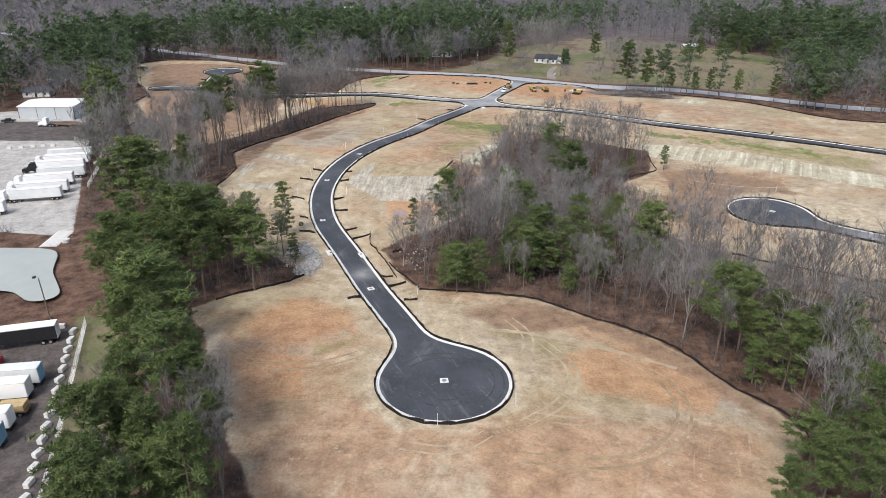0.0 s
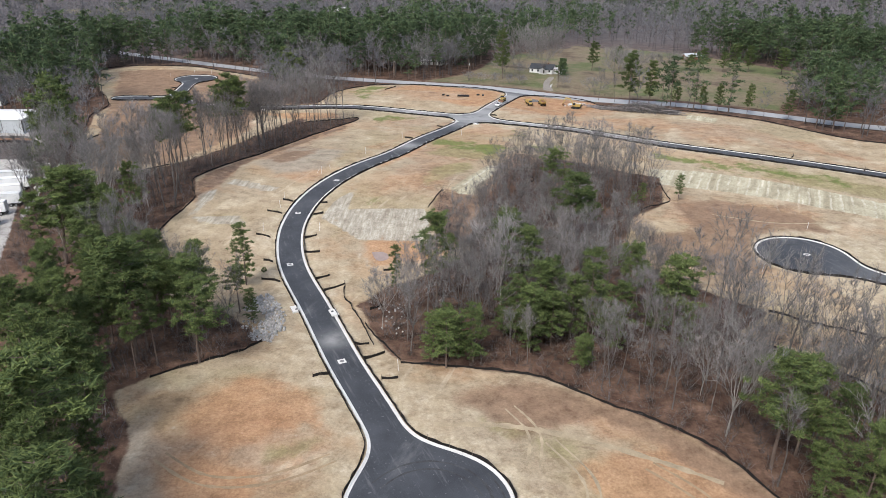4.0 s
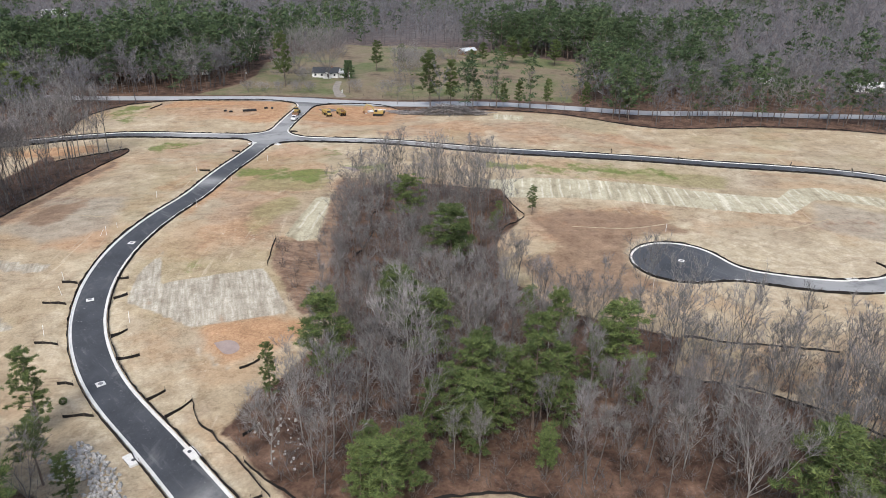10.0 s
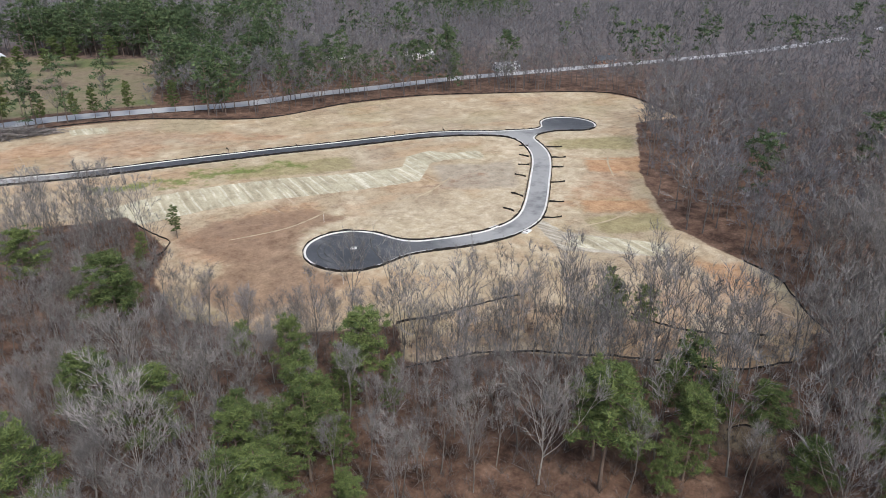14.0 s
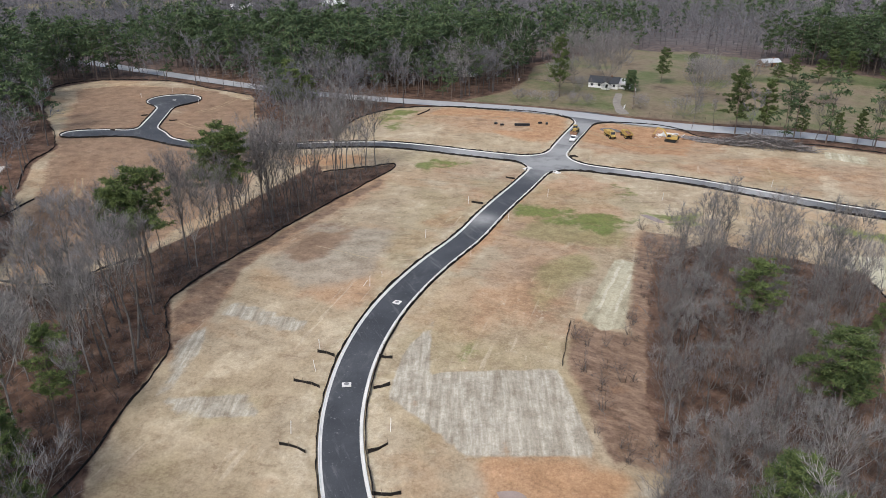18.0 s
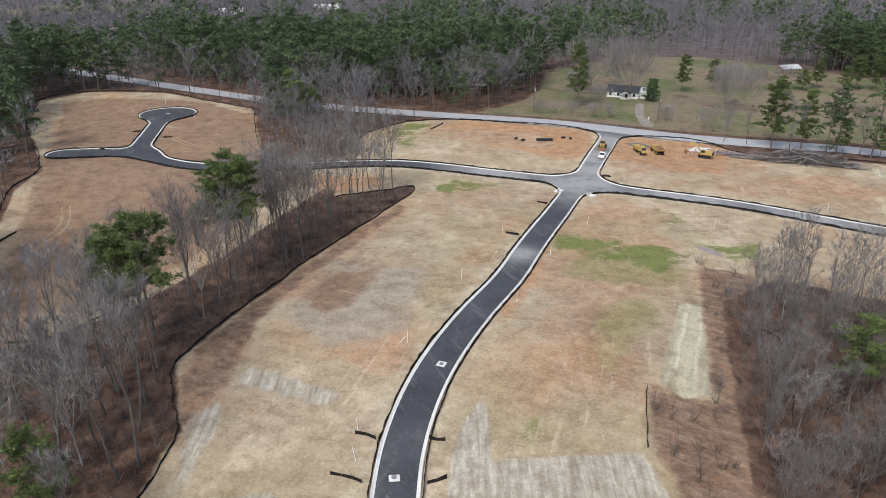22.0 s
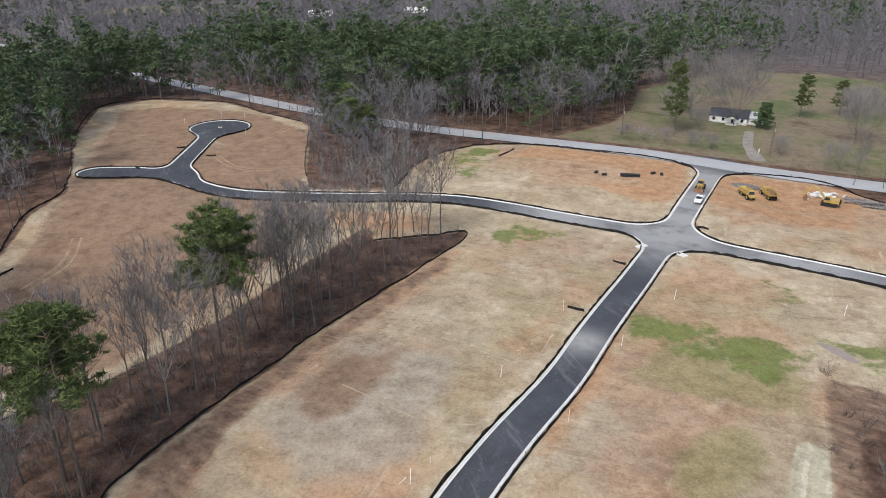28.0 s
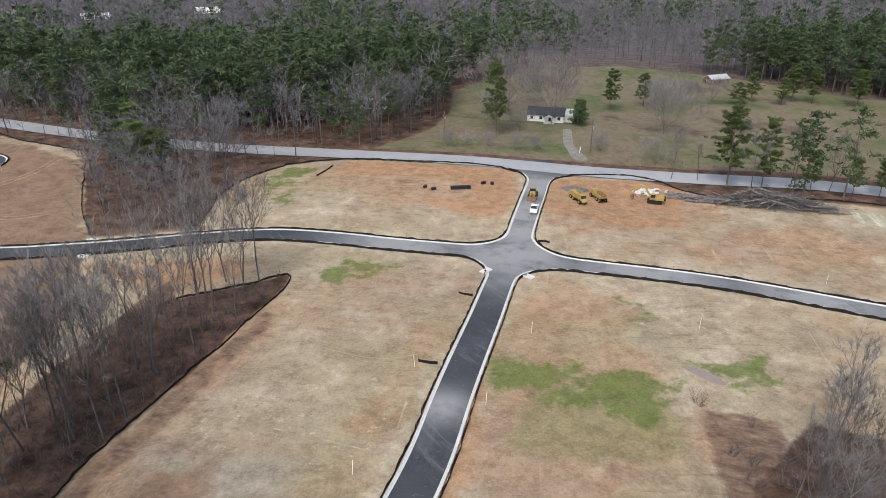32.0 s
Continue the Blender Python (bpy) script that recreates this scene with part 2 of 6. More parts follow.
    soil = m.mix(m.math("MULTIPLY", lump("green", 5, 2.4, 0.5, 0.95), 0.85), soil, green)
    # wood floor: dead leaves
    litter = m.ramp(m.noise(5, 8, 0.72), (0.34, (0.030, 0.017, 0.012)), (0.48, (0.100, 0.059, 0.041)), (0.60, (0.165, 0.103, 0.072)), (0.74, (0.25, 0.175, 0.128)))
    # far off, brush grey and bluish distance haze are painted into the litter
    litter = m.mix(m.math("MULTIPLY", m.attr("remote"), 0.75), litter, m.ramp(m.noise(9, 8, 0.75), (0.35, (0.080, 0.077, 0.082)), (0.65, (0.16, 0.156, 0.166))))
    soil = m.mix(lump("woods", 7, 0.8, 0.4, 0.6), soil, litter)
    # old pasture north of the highway
    turf = m.ramp(m.noise(38, 7, 0.66), (0.36, (0.115, 0.086, 0.058)), (0.45, (0.196, 0.158, 0.108)), (0.53, (0.168, 0.148, 0.088)), (0.62, (0.112, 0.130, 0.056)))
    soil = m.mix(lump("field", 6, 0.4, 0.35, 0.65), soil, turf)
    # gravel yards
    yard = m.ramp(m.noise(8, 8, 0.72), (0.3, (0.29, 0.28, 0.26)), (0.7, (0.50, 0.485, 0.46)))
    soil = m.mix(lump("yard", 3, 0.3, 0.4, 0.6), soil, yard)
    dark_yard = m.ramp(m.noise(4, 8, 0.72), (0.3, (0.045, 0.038, 0.036)), (0.7, (0.15, 0.13, 0.12)))
    soil = m.mix(lump("dark", 6, 0.6, 0.4, 0.6), soil, dark_yard)
    clods = m.ramp(m.noise(3.2, 10, 0.8), (0.40, (0.66, 0.62, 0.58)), (0.49, (0.98, 0.98, 0.98)), (0.58, (1.18, 1.18, 1.18)))
    soil = m.mix(0.6, soil, clods, "MULTIPLY")
    fine = m.ramp(m.noise(0.5, 6, 0.8), (0.3, (0.58, 0.56, 0.54)), (0.7, (1.34, 1.34, 1.34)))
    soil = m.mix(0.62, soil, fine, "MULTIPLY")
    m.colour(soil).bump(m.noise(1.6, 8, 0.75), 0.8, 0.22)
    return m.m


GROUND = ground_material()

# ---- the lie of the land ----
HEIGHTS = [(2, 105, 0), (-12, 144, -1), (-27, 189, -.5), (-28, 218, 3.2), (-18, 240, 6), (108, 190, -2.6), (-19, 165, -.6), (33, 334, 2),
           (13, 230, 5.3), (33, 257, 4.2), (8, 215, 5.2), (10, 200, -.8), (-128, 377, 6.5), (-110, 452, 4.5), (-112, 405, 4), (-15, 343, 2.6),
           (273, 179, -4), (189, 165, -3.5), (215, 195, -2), (142, 158, -3.6), (86, 233, -2), (200, 303, -1.5), (280, 241, -2.8)]
HEIGHTS += [(86, 461, 5), (94, 383, -1), (-47, 251, 7), (51, 292, 3.3), (30, 390, 4), (-118, 316, 0), (-83, 390, 2.8), (56, 126, -2.3),
            (7, 145, 1), (-31, 165, -.5), (-33, 132, 1), (-138, 318, 4), (62, 400, 4), (-90, 90, -2), (-110, 200, 0), (40, 175, -5),
            (60, 200, -5), (90, 130, -5), (-70, 330, 0), (-6, 300, 5), (-75, 290, 0), (120, 100, -6), (140, 275, .5)]


def broad(x, y):
    a = b = 0.0
    for px, py, pz in HEIGHTS:
        k = np.exp(-((x - px) ** 2 + (y - py) ** 2) / 9800) + 1e-9
        a, b = a + k, b + k * pz
    return b / a


BROAD = [float(broad(p[0], p[1])) for p in HEIGHTS]


def natural(x, y):
    """Height of the graded land at x, y (arrays)."""
    n, s = 0.3, 0.0
    for p, b in zip(HEIGHTS, BROAD):
        k = np.exp(-((x - p[0]) ** 2 + (y - p[1]) ** 2) / 800)
        n, s = n + k, s + k * (p[2] - b)
    return broad(x, y) + s / n


# ---- the roads, as lines with half a width ----
MAIN = [(2, 105), (-6, 128), (-11.5, 143), (-18.6, 165.1), (-26, 187.1), (-28.5, 204), (-27.4, 217.4), (-24.3, 229.3), (-19.1, 241.8),
        (-10.6, 257.1), (0.4, 274.9), (8.4, 290.1), (21.2, 313.5), (30.1, 330), (38, 343), (47, 360), (61, 386), (71, 405)]
WEST = [(38, 343), (12, 354.5), (-2, 362), (-17, 368.5), (-32, 370.5), (-48, 371), (-68, 372), (-82, 373), (-93, 377), (-103, 385),
        (-108, 396), (-110, 418), (-111, 435), (-111, 448)]
STUB = [(-105, 388), (-119, 387), (-131, 385)]
STUB_HEAD = [(-130, 387.5), (-122, 388.8)]
EAST = [(38, 341), (51, 333), (64, 325.2), (76, 317.6), (89, 308.3), (102, 298.8), (115, 289.6), (142, 273.6), (168.5, 258), (197, 239.5), (217, 222), (229, 203), (240, 193), (261, 187)]
SOUTH = [(230, 196), (210, 180), (181, 169), (157, 161.5), (146, 160.5), (134, 164), (123, 172), (115, 180), (107, 191)]
BULBS = [(2, 105, 12.2), (-111, 450, 11.8), (261, 187, 11.8), (107, 191, 12)]
HIGHWAY = [(-420, 760), (-300, 655), (-180, 560), (-118, 511), (-86, 486), (-64, 472), (-30, 453), (6, 437), (40, 420), (71, 405),
           (108, 394), (145, 374), (182, 352), (216, 330), (252, 316), (281, 300), (327, 276), (389, 231), (520, 140), (760, 20)]


def curve(points, step=2.0):
    """A smooth line through the points, in even steps."""
    p = np.array(points, float)
    p = np.vstack([2 * p[0] - p[1], p, 2 * p[-1] - p[-2]])
    out = []
    for i in range(1, len(p) - 2):
        n = max(2, int(np.linalg.norm(p[i + 1] - p[i]) / step))
        t = np.linspace(0, 1, n, endpoint=False)[:, None]
        a, b, c, d = p[i - 1:i + 3]
        out.append(0.5 * (2 * b + (c - a) * t + (2 * a - 5 * b + 4 * c - d) * t * t + (3 * b - a - 3 * c + d) * t ** 3))
    return np.vstack(out + [p[-2:-1]])


def away(line, x, y):
    """Distance of x, y (arrays) from a line of points."""
    best = np.full(np.shape(x), 1e9)
    for (ax, ay), (bx, by) in zip(line[:-1], line[1:]):
        dx, dy = bx - ax, by - ay
        t = np.clip(((x - ax) * dx + (y - ay) * dy) / (dx * dx + dy * dy + 1e-12), 0, 1)
        best = np.minimum(best, np.hypot(x - ax - t * dx, y - ay - t * dy))
    return best


def soft_min(a, b, k):
    h = np.maximum(k - np.abs(a - b), 0) / k
    return np.minimum(a, b) - h * h * k / 4


STREETS = [curve(l, 4) for l in (MAIN, WEST, STUB, STUB_HEAD, EAST, SOUTH)]
HWY = curve(HIGHWAY, 6)


def street(x, y):
    """Signed distance to the back of the kerb of the new streets: negative on them."""
    d = away(STREETS[0], x, y) - 3.35
    for s in STREETS[1:]:
        d = soft_min(d, away(s, x, y) - 3.35, 10.0)
    for bx, by, r in BULBS:
        d = soft_min(d, np.hypot(x - bx, y - by) - r, 7.0)
    return soft_min(d, np.maximum(away(HWY, x, y) - 5.1, np.hypot(x - 71, y - 405) - 24), 12.0)


def highway(x, y):
    return away(HWY, x, y) - 5.1


def inside(poly, x, y):
    """Signed distance to a closed outline: negative inside."""
    odd = np.zeros(np.shape(x), bool)
    for (ax, ay), (bx, by) in zip(poly, poly[1:] + poly[:1]):
        if ay != by:
            odd ^= ((ay > y) != (by > y)) & (x < (bx - ax) * (y - ay) / (by - ay) + ax)
    d = away(list(poly) + [poly[0]], x, y)
    return np.where(odd, -d, d)


def height(x, y):
    """Height of the finished ground, cut and filled along the roads."""
    x, y = np.asarray(x, float), np.asarray(y, float)
    return natural(x, y)


def ground_at(x, y):
    return float(height(x, y))


# ---- outlines of what covers the ground ----
CLEAR_SOUTH = [(-28, 152), (-34, 147), (-45, 141), (-51, 136), (-44, 123), (-41, 104), (-33, 91), (-27, 78), (-20, 62), (0, 54), (25, 55),
               (44, 66), (52, 79), (60, 88), (58, 95), (54, 101), (50, 112), (45, 119), (38, 125), (31, 131), (26, 135), (19, 138), (5, 141), (-1, 143),
               (-4, 148), (-8, 161), (-10, 166), (-2, 176), (3, 178), (9, 184), (19, 194), (20, 208), (29, 231), (42, 261), (60, 270), (92, 256),
               (90, 248), (84, 231), (71, 221)]
CLEAR_EAST = [(71, 221), (63, 204), (66, 185), (80, 163), (100, 150), (112, 121), (112, 105), (124, 83), (136, 89), (146, 94), (152, 103),
              (165, 124), (208, 143), (277, 162), (296, 147), (325, 175), (331, 194), (316, 220), (279, 267), (244, 289), (199, 303),
              (171, 340), (150, 354), (118, 369), (107, 382), (96, 398), (60, 412), (25, 424), (7, 428), (-11, 427), (-23, 416), (-31, 401), (-36, 379)]
CLEAR_WEST = [(-62, 379), (-68, 406), (-75, 451), (-78, 459), (-101, 477), (-124, 499), (-160, 505), (-177, 487), (-162, 436), (-144, 398),
              (-130, 367), (-132, 352), (-125, 320), (-112, 290), (-108, 268), (-95, 262), (-80, 275), (-66, 300), (-52, 330), (-40, 350),
              (-38, 339), (-25, 341), (-15, 344), (-15, 339), (-24, 324), (-35, 305), (-45, 291), (-52, 274), (-58, 260), (-63, 247),
              (-59, 230), (-61, 222), (-64, 205), (-62, 190), (-50, 172), (-38, 166)]
CLEARING = CLEAR_SOUTH + CLEAR_EAST + CLEAR_WEST
PASTURE = [(20, 440), (45, 458), (60, 482), (75, 530), (107, 560), (150, 590), (189, 578), (232, 528), (262, 480), (330, 440), (320, 400), (240, 410),
           (200, 372), (193, 360), (150, 384), (108, 404), (71, 414)]
FIELD_WEST = [(-470, 960), (-300, 1000), (-230, 1120), (-420, 1150)]
FIELD_NORTH = [(-296, 560), (-270, 640), (-300, 720), (-345, 700), (-345, 590)]
FIELD_EAST = [(780, 380), (950, 300), (1150, 450), (980, 560)]
YARD = [(-94, 182), (-105, 215), (-126, 274), (-135, 316), (-140, 350), (-200, 340), (-230, 250), (-200, 180), (-117, 188)]
GRASS_STRIP = [(-74, 136), (-60, 131), (-53, 106), (-46, 80), (-44, 60), (-56, 60), (-58, 82), (-64, 104)]
THIN_WOODS = [(82, 162), (107, 145), (112, 121), (120, 86), (108, 89), (99, 99), (93, 119), (83, 139), (70, 153)]
YARD_SOUTH = [(-72, 131), (-57, 82), (-50, 55), (-90, 40), (-120, 90), (-110, 133)]


# ---- building helpers ----
def link(name, verts, faces, mats, parent=None, label=""):
    me = bpy.data.meshes.new(name)
    me.from_pydata([tuple(map(float, v)) for v in verts], [], [tuple(map(int, f)) for f in faces])
    for m in (mats if isinstance(mats, (list, tuple)) else [mats]):
        me.materials.append(m)
    ob = new(name, me)
    if parent:
        ob.parent = parent
    return tagged(ob, label)


def big_mesh(name, verts, tris, mats, index=None):
    """A mesh of triangles from arrays."""
    me = bpy.data.meshes.new(name)
    me.vertices.add(len(verts))
    me.vertices.foreach_set("co", np.asarray(verts, np.float32).ravel())
    n = len(tris)
    me.loops.add(3 * n)
    me.loops.foreach_set("vertex_index", np.asarray(tris, np.int32).ravel())
    me.polygons.add(n)
    me.polygons.foreach_set("loop_start", np.arange(0, 3 * n, 3, dtype=np.int32))
    for m in mats:
        me.materials.append(m)
    if index is not None:
        me.polygons.foreach_set("material_index", np.asarray(index, np.int32))
    me.update(calc_edges=True)
    me.validate()
    return me


def add_attr(me, name, values):
    me.attributes.new(name, "FLOAT", "POINT").data.foreach_set("value", np.asarray(values, np.float32))


# ---- the ground, one sheet to the horizon ----
def spread(lo, hi, step, far):
    mid = np.arange(lo, hi + step, step)
    out, s = [hi + step], step
    while out[-1] < far:
        s = min(s * 1.25, 120)
        out.append(out[-1] + s)
    low, s = [lo - step], step
    while low[-1] > -far:
        s = min(s * 1.25, 120)
        low.append(low[-1] - s)
    return np.array(low[::-1] + list(mid) + out)


def patch(shapes, x, y, soft):
    v = np.zeros(np.shape(x))
    for s in shapes:
        v = np.maximum(v, np.clip(0.5 - inside(s, x, y) / soft, 0, 1))
    return v


GX, GY = spread(-200, 345, 2.0, 3200), spread(44, 520, 2.0, 3200)
gx, gy = np.meshgrid(GX, GY)
gz = height(gx, gy)
d_road = np.minimum(street(gx, gy), highway(gx, gy))
gz = gz - 0.32 * np.clip((1.2 - d_road) / 1.6, 0, 1)
nx, ny = len(GX), len(GY)
i = (np.arange(ny - 1)[:, None] * nx + np.arange(nx - 1)[None, :]).ravel()
tris = np.vstack([np.c_[i, i + 1, i + nx + 1], np.c_[i, i + nx + 1, i + nx]])
ground_me = big_mesh("ground", np.c_[gx.ravel(), gy.ravel(), gz.ravel()], tris, [GROUND])
clear = np.minimum(inside(CLEARING, gx, gy), inside(THIN_WOODS, gx, gy))
field = inside(PASTURE, gx, gy)
yard = inside(YARD, gx, gy)
for f in (FIELD_WEST, FIELD_EAST, FIELD_NORTH, GRASS_STRIP, [(74, 98), (84, 97), (83, 90), (74, 88)]):
    field = np.minimum(field, inside(f, gx, gy))
add_attr(ground_me, "woods", np.clip(0.5 + clear / 5, 0, 1).ravel())
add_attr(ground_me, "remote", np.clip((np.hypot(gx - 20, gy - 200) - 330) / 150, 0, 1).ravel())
add_attr(ground_me, "field", np.clip(0.5 - field / 6, 0, 1).ravel())
add_attr(ground_me, "yard", np.clip(0.5 - yard / 3, 0, 1).ravel())
DARK_YARD = [(-146, 318), (-128, 300), (-126, 285), (-160, 285), (-215, 300), (-215, 320)]
add_attr(ground_me, "dark", patch([YARD_SOUTH, DARK_YARD], gx, gy, 3).ravel())
EAST_PALE = [(92, 190), (95, 214), (125, 217), (150, 190), (200, 202), (225, 218), (250, 205), (285, 190), (280, 168), (230, 168), (190, 150), (150, 143), (122, 152), (100, 172)]
SOUTH_PALE = [(-14, 118), (-30, 150), (-36, 172), (-40, 200), (-40, 222), (-24, 232), (-10, 190), (-4, 150), (20, 128), (16, 112)]
verge = np.maximum(np.exp(-np.maximum(street(gx, gy), 0) / 5.0) * 0.9, patch([EAST_PALE], gx, gy, 26) * 0.75)
verge = np.maximum(verge, patch([SOUTH_PALE], gx, gy, 20) * 0.62)
CLAY_SIDES = [[(2, 264), (10, 261), (38, 314), (44, 326), (34, 326), (20, 302)], [(-3, 284), (-9, 285), (14, 322), (26, 338), (27, 331), (13, 308)], [(-40, 246), (-27, 243), (-16, 262), (-24, 266)], [(60, 372), (75, 398), (86, 392), (66, 360)]]
verge *= 1 - 0.85 * patch(CLAY_SIDES, gx, gy, 5)
verge *= np.where((gx < -62) & (gy > 270), 0.45, 1.0)
add_attr(ground_me, "verge", verge.ravel())
BROWN = [[(45, 278), (56, 272), (43, 248), (31, 230), (22, 212), (22, 200), (22, 193), (10, 197), (10, 214), (9, 219), (14, 232), (24, 229), (35, 256)],
         [(-62, 378), (-66, 405), (-74, 448), (-66, 400), (-30, 376)],
         [(118, 368), (150, 352), (172, 338), (200, 302), (206, 308), (180, 342), (140, 372)], [(100, 402), (120, 386), (150, 368), (148, 356), (118, 366), (106, 384)]]
BIG_MAT = [(-14, 219), (8, 218), (9, 198), (-10, 200), (-18, 210)]
SIDE_MAT = [(-18, 225), (-12, 234), (-14, 219), (-14, 219), (-18, 210), (-21, 214)]
STREAM_MAT = [(14, 198), (18, 191), (12, 179), (6, 179), (3, 181), (10, 190)]
BASIN_MAT = [(-13, 199), (-9, 195), (-4, 183), (-7, 182), (-11, 187)]
WEST_MATS = [[(-53, 240), (-51, 246), (-35, 237), (-36, 231), (-44, 235)], [(-59, 218), (-43, 217), (-40, 210), (-55, 212)], [(-53, 238), (-59, 232), (-58, 221), (-61, 216), (-56, 218), (-53, 228)]]
NORTH_MAT = [(142, 350), (153, 342), (147, 333), (137, 342)]
STRAW_MAT = [(33, 261), (36, 258), (24, 230), (19, 229), (17, 234)]
SLOPE_MAT = [(92, 265), (108, 261), (125, 251), (140, 240), (153, 228), (171, 215), (182, 220), (192, 217), (194, 208), (202, 201), (195, 195), (186, 206), (180, 209), (162, 203), (148, 212), (135, 222), (122, 233), (108, 242), (86, 251)]
LOW_MAT = [(157, 166), (146, 148), (152, 121), (145, 120), (134, 145)]
EAST_MAT = [(137, 146), (146, 144), (153, 121), (145, 120)]
add_attr(ground_me, "straw", np.maximum(patch([BIG_MAT, SIDE_MAT, LOW_MAT], gx, gy, 2.5) + 0.52 * patch([STREAM_MAT, BASIN_MAT], gx, gy, 4), 0.62 * patch(WEST_MATS, gx, gy, 2)).ravel())
add_attr(ground_me, "strips", patch([SLOPE_MAT, STRAW_MAT, NORTH_MAT, EAST_MAT], gx, gy, 2.5).ravel())
RED = [[(-48, 136), (-38, 100), (-20, 60), (40, 66), (52, 90), (20, 96), (-6, 94), (-14, 104), (-14, 118), (-24, 140)],
       [(8, 139), (30, 129), (42, 118), (20, 120)],
       [(-8, 424), (52, 408), (58, 392), (46, 366), (20, 380), (0, 404)], [(60, 392), (100, 396), (115, 366), (105, 350), (56, 350), (50, 362)],
       [(92, 240), (125, 215), (110, 205), (90, 205), (80, 222)], [(160, 155), (205, 160), (215, 150), (180, 138)],
       [(12, 233), (30, 226), (22, 200), (10, 214)]]
WEST_LOTS = [(-62, 384), (-75, 445), (-95, 470), (-110, 480), (-150, 490), (-165, 480), (-140, 400), (-128, 350), (-108, 275), (-80, 280), (-60, 330)]
MILD_RED = [WEST_LOTS, [(-112, 300), (-100, 306), (-98, 292), (-108, 288)], [(-10, 228), (12, 232), (34, 262), (50, 292), (58, 318), (40, 334), (20, 306), (0, 270)], [(60, 340), (100, 310), (150, 285), (190, 265), (160, 330), (110, 352)],
            [(-5, 352), (30, 345), (15, 322), (-8, 330)], [(-30, 340), (-50, 285), (-40, 270), (-10, 320)], [(130, 120), (170, 140), (230, 165), (200, 150)]]
RED += [[(-124, 442), (-118, 462), (-104, 464), (-94, 448), (-98, 420), (-92, 392), (-100, 398), (-104, 430), (-118, 436)], [(-112, 304), (-98, 308), (-96, 292), (-110, 286)]]
RED += [[(64, 385), (76, 397), (120, 390), (101, 356), (80, 353), (64, 357), (55, 362)], [(-4, 424), (11, 426), (62, 398), (53, 373), (44, 370), (30, 379), (4, 403)],
        [(-122, 442), (-123, 460), (-115, 471), (-98, 461), (-90, 439), (-97, 426), (-100, 401), (-99, 389), (-105, 394), (-110, 422)], [(-50, 267), (-49, 277), (-40, 284), (-29, 282), (-31, 272), (-41, 266)]]
FENCE_STRIP = [(-58, 230), (-58, 225), (-60, 232), (-62, 241), (-61, 252), (-54, 269), (-44, 291), (-27, 318), (-17, 333), (-19, 319), (-33, 297), (-43, 281), (-50, 261), (-52, 246), (-53, 240)]
MILD_RED += [FENCE_STRIP, [(112, 120), (112, 105), (124, 84), (150, 100), (140, 110)], [(96, 244), (120, 230), (146, 209), (139, 205), (124, 210), (99, 208), (83, 217), (86, 231)]]
BROWN_MILD = [FENCE_STRIP, [(-50, 267), (-49, 277), (-40, 284), (-29, 282), (-31, 272), (-41, 266)], [(-43, 289), (-29, 296), (-24, 286), (-35, 274)], [(96, 244), (120, 230), (146, 209), (139, 205), (124, 210), (99, 208), (83, 217), (86, 231)], [(146, 208), (189, 192), (171, 179), (148, 195)]]
RED += CLAY_SIDES + [[(13, 231), (17, 235), (24, 230), (15, 218), (13, 205), (10, 218)], [(40, 262), (46, 285), (49, 284), (45, 268), (42, 256)]]
red = np.maximum(np.maximum(patch(RED, gx, gy, 14), 0.9 * patch([WEST_LOTS], gx, gy, 10)), 0.72 * patch(MILD_RED, gx, gy, 18))
strip = patch([FENCE_STRIP], gx, gy, 2.5)
red = np.maximum(red, 0.9 * strip)
add_attr(ground_me, "red", red.ravel())
add_attr(ground_me, "brown", np.maximum(0.9 * patch(BROWN, gx, gy, 4), np.maximum(np.maximum(0.5 * patch([THIN_WOODS], gx, gy, 6), 0.46 * patch(BROWN_MILD, gx, gy, 8)), np.maximum(0.66 * strip, 0.40 * patch([WEST_LOTS], gx, gy, 10)))).ravel())
GREEN = [[(18, 300), (48, 286), (36, 273), (14, 291)], [(50, 290), (68, 290), (62, 278), (52, 280)], [(2, 348), (12, 343), (4, 336), (-2, 342)],
         [(98, 284), (150, 250), (140, 250), (96, 276)], [(-10, 424), (0, 420), (-14, 404), (-22, 410)]]
FAINT_GREEN = [[(110, 277), (138, 269), (163, 250), (154, 238), (131, 249), (104, 264)], [(50, 317), (63, 314), (55, 299), (43, 303)], [(-10, 230), (-1, 229), (-1, 223), (-9, 222)], [(5, 272), (13, 282), (12, 271), (7, 266)], [(-24, 411), (-6, 424), (0, 396), (-15, 383)]]
GREEN += [[(23, 293), (30, 296), (48, 284), (42, 279), (31, 278)], [(53, 290), (62, 287), (58, 280), (52, 282)], [(-10, 342), (0, 351), (2, 342), (-6, 332)]]
add_attr(ground_me, "green", np.maximum(patch(GREEN, gx, gy, 6), 0.62 * patch(FAINT_GREEN, gx, gy, 10)).ravel())
OLIVE = [[(-7, 227), (-3, 229), (-4, 224), (-9, 224)], [(9, 237), (28, 255), (26, 264), (11, 256)], [(9, 276), (24, 289), (42, 276), (36, 266), (20, 270)], [(135, 263), (173, 238), (160, 226), (128, 253)], [(159, 148), (174, 128), (162, 123), (149, 137)], [(-7, 333), (-1, 351), (2, 347), (-5, 330)], [(9, 127), (26, 116), (24, 112), (13, 121)], [(-23, 120), (-15, 121), (-14, 117), (-22, 116)], [(229, 185), (258, 157), (234, 151), (218, 178)]]
